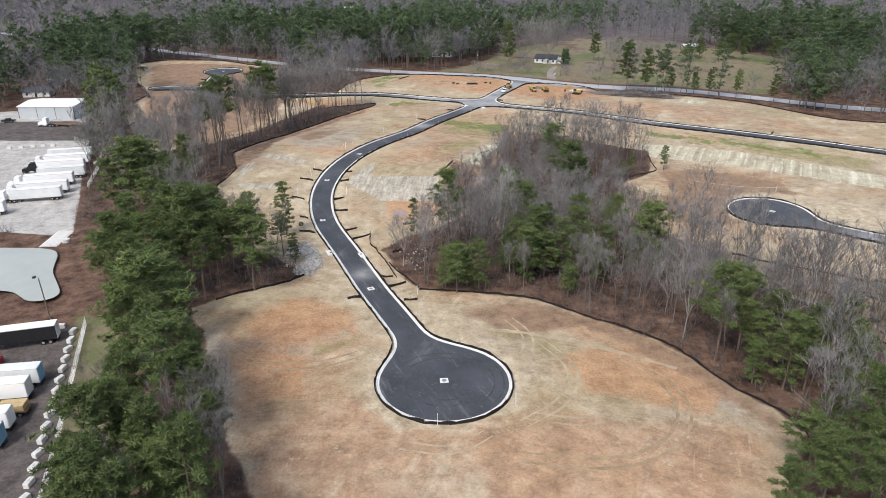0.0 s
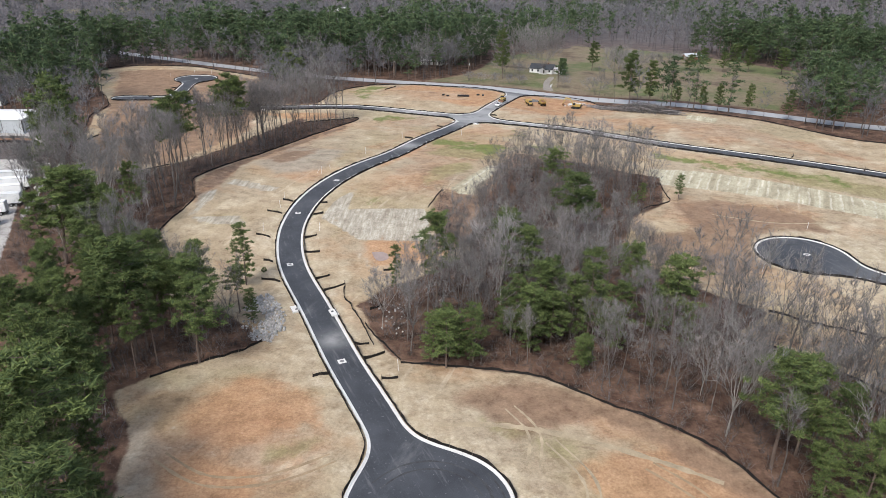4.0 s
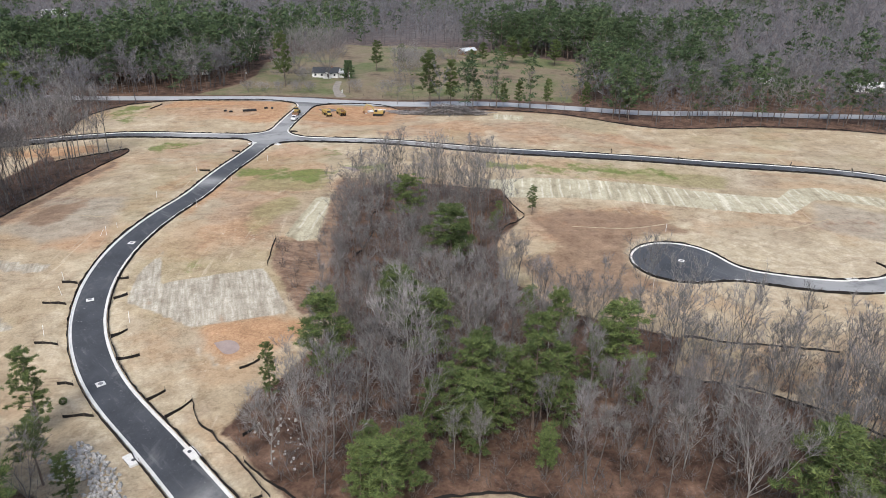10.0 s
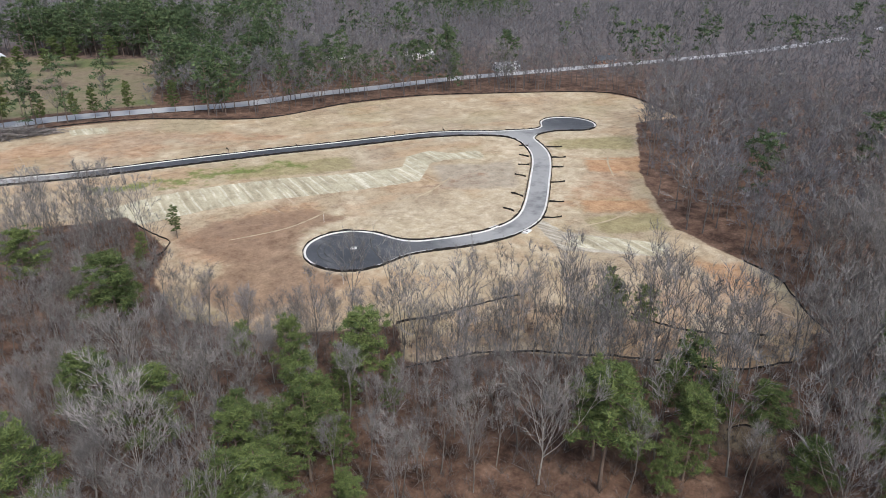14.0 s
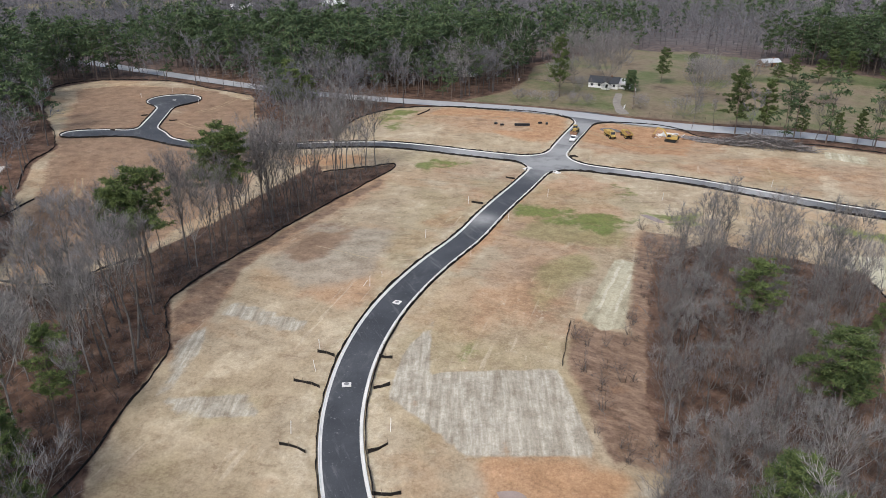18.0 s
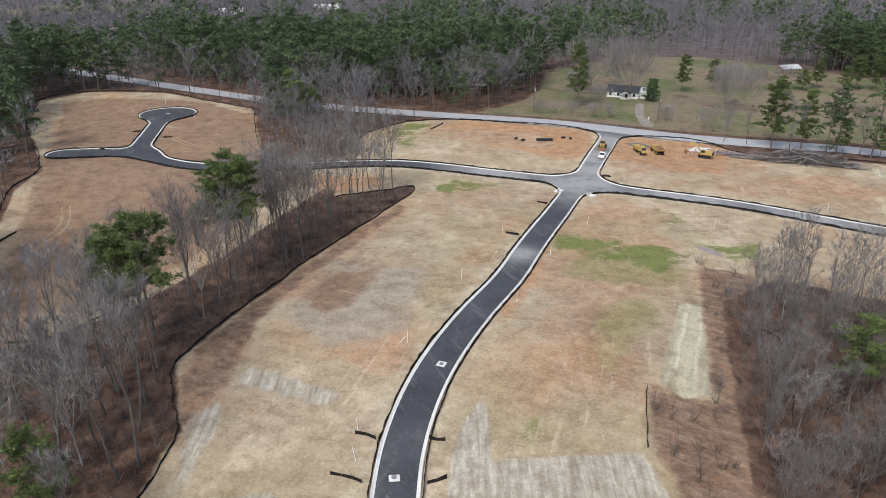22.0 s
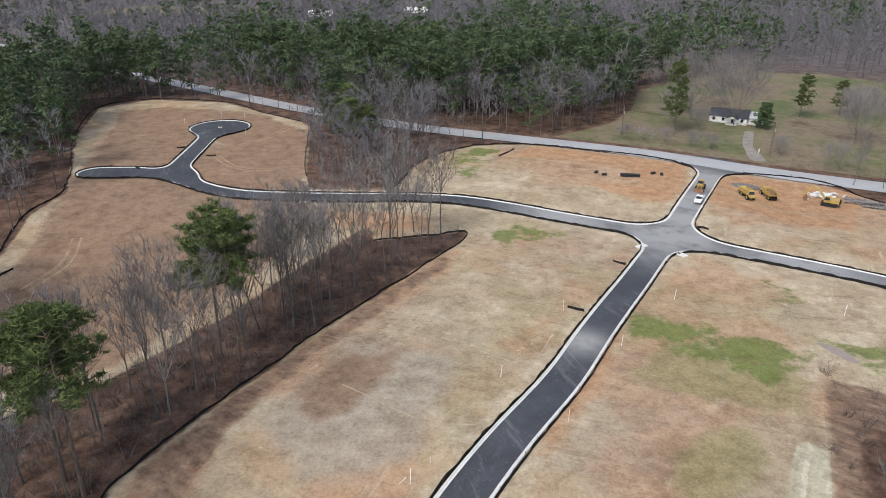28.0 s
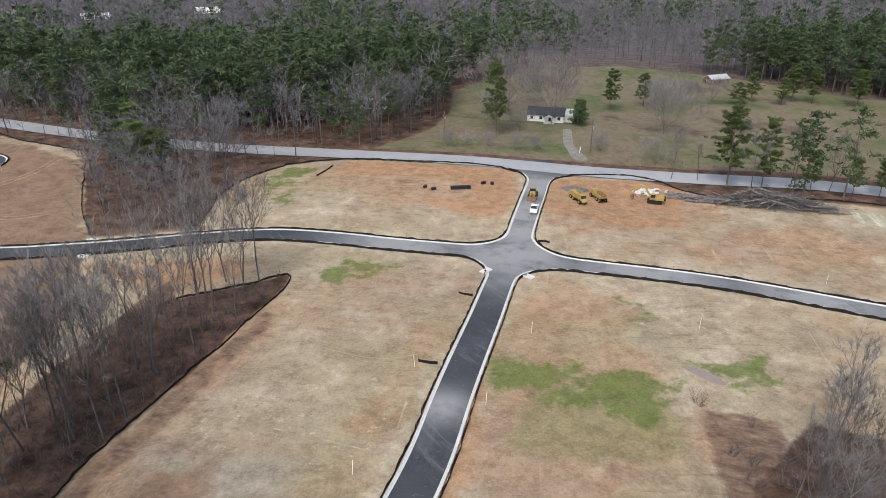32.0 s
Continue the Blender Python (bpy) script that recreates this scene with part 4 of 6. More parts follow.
# stands of pine: centre, half widths, share of the trees
STANDS = [(-58, 124, 24, 66, 0.95), (-40, 76, 26, 26, 0.75), (-78, 195, 28, 34, 0.8), (54, 70, 15, 13, 0.92), (-185, 440, 40, 75, 0.6), (-60, 565, 190, 95, 0.72), (-150, 545, 60, 32, 0.65), (-62, 452, 10, 12, 0.8), (-148, 362, 13, 40, 0.5), (66, 96, 9, 22, 0.6), (-120, 250, 14, 60, 0.35),
          (210, 378, 90, 24, 0.45), (255, 490, 90, 60, 0.8), (120, 640, 90, 40, 0.5), (100, 625, 60, 20, 0.5), (330, 520, 130, 40, 0.55)]


def pine_share(x, y, far_away=0.0):
    v = np.clip((lumps(x, y, 110, 3.0) + 0.5 * lumps(x, y, 38, 5.0) - 0.12 + far_away) * 2.2, 0, 0.9)
    for cx, cy, rx, ry, share in STANDS:
        q = ((x - cx) / rx) ** 2 + ((y - cy) / ry) ** 2
        v = np.maximum(v, share * np.clip(1.6 - q * 1.1, 0, 1))
    v = np.where((x > 0) & (x < 110) & (y > 118) & (y < 300), 0.0, v)
    v = np.where((x < -20) & (y > 212) & (y < 352) & (x > -105), 0.0, v)
    v = np.where((x > 62) & (y < 350), np.minimum(v, 0.05), v)
    v = v + 0.35 * lumps(x, y, 17, 9.0) * (y > 380)
    return np.where(highway(x, y) < 14, np.where(x > 105, 0.5, np.minimum(v, 0.3)), v)


PINES = [pine_tree(s, 21, b, w, n, 6, 30, 0.82, False, 0.16) for s, b, w, n in ((1, 0.46, 0.165, 34), (2, 0.54, 0.145, 30), (3, 0.40, 0.175, 36), (4, 0.26, 0.17, 40), (5, 0.14, 0.175, 42))]
BARES = [hardwood(10 + s, 21, w, n, 8, 6, 6, 0.042, f) for s, (w, n, f) in enumerate(((0.42, 4, (0.36, 0.5)), (0.55, 4, (0.3, 0.42)), (0.36, 3, (0.45, 0.6)), (0.62, 5, (0.26, 0.38)), (0.30, 3, (0.5, 0.62))))]
MID = [(*pine_tree(20 + s, 18, b, 0.18, 14, 5, 15, 1.15, True, 0.30), 0, 1) for s, b in enumerate((0.45, 0.36, 0.25))]
MID += [(*hardwood(30 + s, 19, w, 3, 6, 5, 5, 0.06, (0.34, 0.5), True), 2, 4 if s == 1 else 3) for s, w in enumerate((0.42, 0.55, 0.36))]
FAR_MID = [(*pine_tree(60 + s, 18, b, w, 13, 5, 9, 1.25, True, 0.30), 0, 1) for s, b, w in ((0, 0.38, 0.19), (1, 0.26, 0.23), (2, 0.18, 0.20))]
FAR_MID += [(*bare_tree(70 + s, 17, w, 8, 5, 8, 0.105, (0.45, 1.4)), 2, 4 if s == 1 else 3) for s, w in enumerate((0.34, 0.42, 0.30))]
FAR = [(*pine_tree(40 + s, 18, 0.2, 0.24, 7, 3, 5, 2.5, True, 0.42), 0, 1) for s in range(3)]
FAR += [(*bare_tree(50 + s, 17, 0.40, 7, 3, 4, 0.26, (0.6, 1.6)), 2, 3) for s in range(3)]
WOOD_MATS = [BARK_PINE, NEEDLES, BARK_GREY, TWIGS_MID, TWIGS_PALE]


def kinds(x, y, rng, far_away=0.0):
    return np.where(rng.uniform(0, 1, len(x)) < pine_share(x, y, far_away), rng.integers(0, 3, len(x)), rng.integers(3, 6, len(x)))


# single trees: kind, place, size
PINE_LABEL = "tall loblolly pine with dark green ragged crown"
BARE_LABEL = "bare grey winter hardwood tree with fine twigs"
PALE_LABEL = "large pale bare sycamore with spreading limbs"
pine_set = [tree_thing("pine_tree", w, f, BARK_PINE, NEEDLES, PINE_LABEL) for w, f in PINES]
bare_set = [tree_thing("bare_tree", w, f, BARK_GREY, TWIGS if k < 2 else TWIGS_MID, BARE_LABEL) for k, (w, f) in enumerate(BARES)]
pale_set = [tree_thing("sycamore_tree", *hardwood(90 + s, 19, 0.62, 5, 9, 7, 7, 0.06, (0.3, 0.4)), BARK_PALE, TWIGS_PALE, PALE_LABEL) for s in range(2)]
yard_set = [tree_thing("shade_tree", *hardwood(95 + s, 20, 1.15, 7, 12, 8, 8, 0.085, (0.16, 0.22), False, 0.04), BARK_GREY, TWIGS_PALE, "broad bare shade tree in dry pasture") for s in range(2)]
broad_set = [tree_thing("pine_tree", *pine_tree(100 + s, 26, 0.26, 0.235, 46, 11, 18, 1.1, False, 0.22), BARK_PINE, NEEDLES, "broad old pine with layered dark green boughs") for s in range(2)]
strip_set = [tree_thing("pine_tree", *pine_tree(110 + s, 27, 0.55, 0.225, 36, 11, 20, 1.0, False, 0.19), BARK_PINE, NEEDLES, "very tall pine with a broad high crown above bare trees") for s in range(2)]
magnolia_set = [tree_thing("magnolia_tree", *pine_tree(120, 10, 0.06, 0.34, 44, 10, 14, 0.8, False, 0.5), BARK_GREY, NEEDLES_FAR, "round dark evergreen magnolia beside the white house")]
used = set()
tree_rng = np.random.default_rng(77)


def plant(stock, x, y, s, tall=1.0):
    """Stand a tree of the stock at x, y; the first of each model is the model itself."""
    src = stock[int(tree_rng.integers(len(stock)))]
    m = pose(x, y, ground_at(x, y) - 0.1, 0, 0, float(tree_rng.uniform(0, 360)))
    if src.name not in used:
        used.add(src.name)
        ob = src
        ob.matrix_basis = m
    else:
        ob = copy_thing(src, m)
    ob.scale = (s, s, s * tall)
    return ob


LONE_PINES = [(-56, 283, 1.08), (-60, 285, 1.0), (-66, 247, 1.0), (-70, 250, .9), (-75, 258, .78)]
# pines of the centre woods and the south-east edge: place, height, width
TALL_PINES = [(7.3, 163.5, 22, .85), (24, 177, 19.5, 1.0), (28.4, 166, 19.5, .95), (50, 161, 18, .7), (54.8, 151, 19, 1.05), 
              (52, 175, 13, .8), (46, 227, 17, 1.0), (47.5, 201, 21, 1.1), (52, 204, 15, .9), (55, 111, 21, 1.0), (66.8, 101, 14, 1.05), (71, 106, 15, 1.0), (96, 121, 15, .95), (100, 117, 13, .8),
              (-49.6, 145.5, 25, 1.05), (-38.4, 144.7, 18, 1.0), (-41, 152, 19, 1.0), (-34.7, 165, 11, 1.1), (-39, 90.5, 23, 1.1), (-45.7, 104, 27, 1.1), (-33.5, 72, 17, 1.2), (-81, 192, 24, 1.3),
              (55, 79, 11, 1.2), (63, 86, 13, 1.1), (60, 72, 15, 1.2), (69, 92, 16, 1.0), (74, 98, 14, 1.0), (66, 112, 15, .9), (-58, 440, 20, 1.1), (-52, 413, 20, 1.25), (-48, 418, 17, 1.1)]
YOUNG_PINES = [(24.5, 146.5, 14, 1.2), (30, 154, 17, 1.0), (33.5, 151, 15, 1.1), (12.5, 141.5, 12, 1.2), (5, 142.5, 10.5, 1.2), (34, 140, 7, 1.2), (52.5, 154, 12, 1.1), (44, 152, 13, 1.1), (29, 148, 12, 1.2), (36.4, 148, 21.5, .8), (27, 151.6, 17, .95), (22, 149, 14.5, 1.0), (60.5, 114, 18, .95), (63, 101, 16, 1.0), (7.4, 139.8, 12, 1.3), (10, 143, 9, 1.2), (32, 137.4, 8, 1.2), (-1.2, 169, 13, .6), (8, 146, 10, 1.1), (24, 145, 11, 1.2), (20, 152, 11, 1.1), (39, 150, 12, 1.0), (76.6, 230.4, 7.5, 1.0), (73, 227, 6, 1.1),
               (41, 146, 10, 1.1), (56, 147, 10, 1.0), (57, 155, 11, 1.0), (61, 108, 12, 1.2), (58, 103, 9, 1.2), (-35.5, 178, 15.5, .85), (110, 126, 11, .8), (90, 234, 9, .9), (-31, 160, 8, 1.0), (80, 76, 14, 1.2)]
LONE_BARES = [(-28, 344, .9), (-68, 280, 1.0), (-72, 262, .95), (-60, 272, .95), (-40, 312, .85), (-46, 306, .9), (-32, 322, .8), (-70, 240, 1.0), (-76, 250, .95), (-51, 297, .95), (-42, 299, .95), (-34, 340, .9), (-21, 342, .95),
              (-63, 264, 1.0), (-57, 302, .9), (-49, 301, .9), (-49, 296, 1.0), (-44, 300, .9), (-56, 296, 1.0), (110, 391, .7), (118, 388, .5), (139, 371, .75), (147, 364, .7), (165, 356, .7)]
# trees of the pasture: place, width, height
YARD_BARES = [(83, 472, .9, 1.15), (93.5, 452, 1.0, 1.05), (132, 433, .75, 1.05), (46, 433, .24, 1.0), (53, 431, .22, 1.0), (60, 428, .24, 1.0), (68, 423, .26, 1.0), (75, 422, .24, 1.0), (78, 446, .35, 1.0), (98, 418, .3, 1.0),
              (112, 404, .4, 1.0), (150, 470, .5, 1.0), (160, 478, .5, 1.0), (170, 480, .45, 1.0), (182, 476, .5, 1.0), (70, 452, .5, 1.2)]
BROAD_PINES = [(123, 380, 1.0, 1.0), (131, 374, .7, 1.22), (130, 474, .64, 1.05), (149, 478, .56, 1.0), (194, 473, .7, .56), (205, 478, .65, .8), (226, 476, .8, .8), (232, 470, .7, .9), (215, 470, .6, .8), (250, 462, .8, .8), (67, 441, .75, 1.4), (-62, 440, .6, .75), (-56, 436, .55, .7), (-66, 446, .6, .8), (142, 366, .42, 1.2), (153, 361, .4, 1.1), (160, 358, .44, 1.1), (172, 352, .42, 1.3), (186, 340, .45, 1.2), (200, 328, .42, 1.2)]
LONE_PALES = [(21.3, 164, 1.02), (51.5, 119, .95), (1.5, 160, .7), (40, 190, .75), (34, 152, .7)]
for x, y, s in LONE_PINES:
    plant(pine_set[2:4] if y > 330 else strip_set, x, y, (1.3 if y > 330 else 1.0) * s)
for x, y, h, w in TALL_PINES:
    plant(pine_set[:3], x, y, h / 21 * 1.42 * w, 1 / (1.42 * w))
for x, y, h, w in YOUNG_PINES:
    plant(pine_set[3:], x, y, h / 21 * 1.25 * w, 1 / (1.25 * w))
for x, y, s in LONE_BARES:
    plant(bare_set, x, y, 1.12 * s)
for x, y, s in LONE_PALES:
    plant(pale_set, x, y, s)
for x, y, s, tall in YARD_BARES:
    plant(yard_set, x, y, s, tall)
for x, y, s, tall in BROAD_PINES:
    plant(broad_set, x, y, s, tall)
plant(magnolia_set, 105, 451, 1.0)

x, y, rng = scatter(5, (-215, 350, 45, 560), 5.0, wooded)
clear_of = np.min([np.hypot(x - p[0], y - p[1]) for p in TALL_PINES + YOUNG_PINES + LONE_PALES], axis=0) > 3.4
x, y = x[clear_of], y[clear_of]
reach = away(SITE_LINE, x, y)
kind = kinds(x, y, rng)
size = rng.uniform(0.68, 1.2, len(x)) * np.where((x > 14) & (x < 120) & (y > 120) & (y < 300), np.where(y > 196, 0.76, 0.84), 1.0) * np.where(y > 380, rng.uniform(0.82, 1.2, len(x)), 1.0)
order = np.argsort(reach)
single = np.zeros(len(x), bool)
single[order[:330]] = True
for j in np.nonzero(single)[0]:
    if kind[j] < 3:
        plant(pine_set[:4] if x[j] > -20 else pine_set[:3], x[j], y[j], (0.92 if x[j] > -20 else 0.78 if y[j] > 138 and x[j] > -72 else 1.0) * size[j])
    else:
        plant(pale_set if rng.uniform() < (0.16 if x[j] < -40 and y[j] > 205 else 0.05) else bare_set[2:5:2] if x[j] < -40 and y[j] > 205 else bare_set, x[j], y[j], (1.05 if x[j] < -40 and y[j] > 205 else 0.78 if x[j] > 0 else 0.8) * size[j])
close = ~single & (reach < 160)
joined("near_woods", MID, np.c_[x, y, size * np.where(kind < 3, 1.25, 1.1), kind][close], WOOD_MATS, "mixed winter woods of bare grey trees and pines", "woods")
thin = ~single & ~close & (rng.uniform(0, 1, len(x)) < np.where(y > 430, 0.8, 0.6))
joined("middle_woods", FAR_MID, np.c_[x, y, size * np.where(kind < 3, 1.42, 1.18), kind][thin], [BARK_PINE, NEEDLES_FAR, BARK_FAR, TWIGS_HAZED, TWIGS_MID], "winter woods of bare trees and pines", "woods")


# brush and saplings on the wood floor and the brown slope
def shrub_tris(seed, h, n):
    r = np.random.default_rng(seed)
    p = Pile()
    for _ in range(n):
        a = np.array([*r.normal(0, 0.25, 2), -0.1])
        d = r.normal(0, 0.45, 3) + (0, 0, 1)
        e = a + d * h * r.uniform(0.5, 1.0)
        p.blade(a, e, 0.07, r)
        for _ in range(2):
            q = a + (e - a) * r.uniform(0.3, 0.9)
            p.blade(q, q + (d + r.normal(0, 0.6, 3)) * h * 0.35, 0.045, r)
    return p.arrays()


def brushy(x, y):
    ok = on_land(x, y)
    q = np.nonzero(ok)
    a, b = x[q], y[q]
    c, sl = inside(CLEARING, a, b), inside(BARE_SLOPE, a, b)
    k = ((c > 0.5) & (sl > 0) | (sl < 0) & (np.sin(a * 12.9 + b * 78.2) > 0.55)) & (away(SITE_LINE, a, b) < 175) & (inside(YARD, a, b) > 0) & (inside(YARD_SOUTH, a, b) > 0)
    k &= (inside(GRASS_STRIP, a, b) > 0) & (street(a, b) > 3) & ~((a < -71) & (b > 126) & (b < 186))
    ok[q] = k
    return ok


BRUSH = [(shrub_tris(200 + s, h, 9), shrub_tris(210 + s, h * 0.7, 8), 0, 1) for s, h in enumerate((1.6, 2.4, 3.6))]
x, y, rng = scatter(9, (-130, 240, 60, 345), 2.5, brushy)
joined("undergrowth", BRUSH, np.c_[x, y, rng.uniform(0.6, 1.3, len(x)), rng.integers(0, 3, len(x))], [TWIGS, BRUSH_TWIGS],
       "tangled bare winter brush on the wood floor", "undergrowth")


def far_wooded(x, y):
    box = (x > -215) & (x < 350) & (y > 45) & (y < 560)
    a = np.arctan2(x + 15, y - 60)
    ok = ~box & (np.hypot(x, y - 100) < 1500) & (a > -0.95) & (a < 1.75)
    ok[ok] = wooded(x[ok], y[ok])
    return ok


x, y, rng = scatter(6, (-1200, 1500, -300, 1600), 12.2, far_wooded)
keep = (np.hypot(x, y - 100) < 800) | (rng.uniform(0, 1, len(x)) < 0.27)
x, y = x[keep], y[keep]
kind = kinds(x, y, rng, 0.04)
joined("far_woods", FAR, np.c_[x, y, rng.uniform(0.85, 1.35, len(x)) * np.where(np.hypot(x, y - 100) < 800, 1.05, 1.45), kind], [BARK_PINE, NEEDLES_FAR, BARK_FAR, TWIGS_HAZED],
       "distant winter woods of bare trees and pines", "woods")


# ---- things: helpers ----
class Solid:
    """Gathers boxes, tubes and prisms of one part."""

    def __init__(self):
        self.v, self.f = [], []

    def add(self, verts, faces):
        k = len(self.v)
        self.v += [Vector(p) for p in verts]
        self.f += [tuple(k + i for i in q) for q in faces]
        return self

    def ring(self, rings):
        """Stacked rings of equal count, closed at both ends."""
        n = len(rings[0])
        faces = [tuple(range(n))[::-1], tuple(range((len(rings) - 1) * n, len(rings) * n))]
        for r in range(len(rings) - 1):
            for i in range(n):
                j = (i + 1) % n
                faces.append((r * n + i, r * n + j, (r + 1) * n + j, (r + 1) * n + i))
        return self.add([p for r in rings for p in r], faces)

    def box(self, x0, x1, y0, y1, z0, z1, c=0.04):
        """A box with chamfered upright and upper edges."""
        def level(z, d):
            return [(x0 + d + c, y0 + d, z), (x1 - d - c, y0 + d, z), (x1 - d, y0 + d + c, z), (x1 - d, y1 - d - c, z),
                    (x1 - d - c, y1 - d, z), (x0 + d + c, y1 - d, z), (x0 + d, y1 - d - c, z), (x0 + d, y0 + d + c, z)]
        return self.ring([level(z0, 0), level(z1 - c, 0), level(z1, c)])

    def tube(self, p, q, r, s=None, n=8):
        p, q = np.array(p, float), np.array(q, float)
        a, b = frame_of(q - p)
        s = r if s is None else s
        ring = lambda c, k: [c + a * (k * math.cos(2 * math.pi * i / n)) + b * (k * math.sin(2 * math.pi * i / n)) for i in range(n)]
        return self.ring([ring(p, r), ring(q, s)])

    def beam(self, p, q, w, h):
        """A square bar from p to q."""
        p, q = np.array(p, float), np.array(q, float)
        a, b = frame_of(q - p)
        return self.ring([[c + a * (w / 2 * i) + b * (h / 2 * j) for i, j in ((-1, -1), (1, -1), (1, 1), (-1, 1))] for c in (p, q)])

    def slab(self, outline_, y0, y1):
        """A side view (x, z) drawn out across from y0 to y1."""
        return self.ring([[(x, y, z) for x, z in outline_] for y in (y0, y1)])


def part(name, solid, material, parent, label=""):
    """Links a solid as one mesh under a thing or part."""
    return link(name, solid.v, solid.f, material, parent, label)


def thing(name, label, category, group="", x=0, y=0, rz=0, z=None, rx=0, ry=0):
    ob = tagged(new(name), label, category, group)
    ob.matrix_basis = pose(x, y, ground_at(x, y) if z is None else z, rx, ry, rz)
    return ob


def at(x, y, rz=0, dz=0.0, rx=0, ry=0):
    return pose(x, y, ground_at(x, y) + dz, rx, ry, rz)


WHITE = plain("white_paint", (0.80, 0.80, 0.79), 0.45, 0.05, 3)
OFF_WHITE = plain("weathered_white", (0.68, 0.69, 0.68), 0.5, 0.08, 2)
BLACK = plain("black_paint", (0.02, 0.02, 0.022), 0.5, 0.2, 1)
TYRE = plain("tyre_rubber", (0.025, 0.025, 0.025), 0.9, 0.2, 0.5)
STEEL = plain("galvanised_steel", (0.50, 0.51, 0.52), 0.45, 0.1, 0.7, 0.7)
GREY_METAL = plain("grey_sheet_metal", (0.46, 0.49, 0.51), 0.5, 0.06, 4)
YELLOW = plain("machine_yellow", (0.44, 0.31, 0.10), 0.55, 0.12, 0.8)
ORANGE = plain("machine_orange", (0.66, 0.16, 0.06), 0.5, 0.12, 0.8)
BLUE = plain("faded_blue", (0.20, 0.38, 0.50), 0.55, 0.08, 2)
RED_PAINT = plain("red_paint", (0.35, 0.04, 0.05), 0.5, 0.1, 1)
WOOD = plain("sawn_timber", (0.50, 0.38, 0.20), 0.85, 0.15, 0.6)
POLE_WOOD = plain("treated_pole_wood", (0.17, 0.13, 0.10), 0.9, 0.2, 0.5)
LOG_BARK = plain("weathered_log", (0.27, 0.25, 0.245), 0.95, 0.45, 0.8)
ROCK = plain("granite_riprap", (0.47, 0.455, 0.43), 0.9, 0.4, 0.7)
CONC_BLOCK = plain("cast_concrete", (0.60, 0.59, 0.56), 0.9, 0.12, 0.8)
SHINGLE = plain("dark_shingles", (0.07, 0.075, 0.085), 0.9, 0.2, 0.5)
GLASS = plain("dark_window_glass", (0.03, 0.035, 0.045), 0.08, 0.1, 2)
BRICK = plain("red_brick_wall", (0.30, 0.16, 0.11), 0.9, 0.2, 0.6)
GRAVEL = plain("drive_gravel", (0.27, 0.245, 0.215), 1.0, 0.2, 2)
WATER = plain("muddy_water", (0.38, 0.40, 0.365), 0.15, 0.05, 6)
MUD = plain("wet_mud", (0.34, 0.27, 0.24), 0.25, 0.12, 2)
BROWN_FIELD = plain("rusty_steel", (0.22, 0.12, 0.07), 0.8, 0.25, 0.5)

# ---- silt fences ----
post_me = None


def silt_fence(points, label="sagging black silt fence on wooden stakes", tall=0.52, posts=6.0):
    """Black fabric on stakes along a line over the ground."""
    global post_me
    line = curve(points, 1.5) if len(points) > 2 else even(points, 1.0)
    line = even(line, 1.3)
    rng = np.random.default_rng(int(abs(line[0, 0] * 7 + line[0, 1] * 13)))
    nrm = side(line)
    if posts > 5:
        sway = np.cumsum(rng.normal(0, 0.16, len(line)))
        sway -= np.linspace(sway[0], sway[-1], len(line))
        line = line + nrm * np.clip(sway, -0.6, 0.6)[:, None]
    z = height(line[:, 0], line[:, 1])
    top = tagged(new("silt_fence"), label, "fence", "silt fences")
    x0, y0, z0 = float(line[0, 0]), float(line[0, 1]), float(z[0])
    top.matrix_basis = Matrix.Translation((x0, y0, z0))
    verts, faces = [], []
    for j in range(len(line)):
        h = tall * rng.uniform(0.6, 1.12)
        o = rng.uniform(-0.16, 0.16)
        for d, k in ((-0.05, -0.3), (-0.03 + o, h), (0.03 + o, h), (0.05, -0.3)):
            verts.append((line[j, 0] + nrm[j, 0] * d - x0, line[j, 1] + nrm[j, 1] * d - y0, z[j] + k - z0))
    for j in range(len(line) - 1):
        for q in range(4):
            a, b = 4 * j + q, 4 * j + (q + 1) % 4
            faces.append((a, a + 4, b + 4, b))
    faces += [(3, 2, 1, 0), tuple(range(4 * len(line) - 4, 4 * len(line)))]
    link("fabric", verts, faces, FABRIC, top)
    if post_me is None:
        s = Solid().beam((0, 0, -0.3), (0, 0, 1.0), 0.06, 0.06)
        post_me = bpy.data.meshes.new("stake")
        post_me.from_pydata(s.v, [], s.f)
        post_me.materials.append(POLE_WOOD)
    for j in range(0, len(line), max(1, int(posts / 1.3))):
        p = new("stake", post_me)
        p.parent = top
        p.location = (line[j, 0] + nrm[j, 0] * 0.08 - x0, line[j, 1] + nrm[j, 1] * 0.08 - y0, z[j] - z0)
    return top


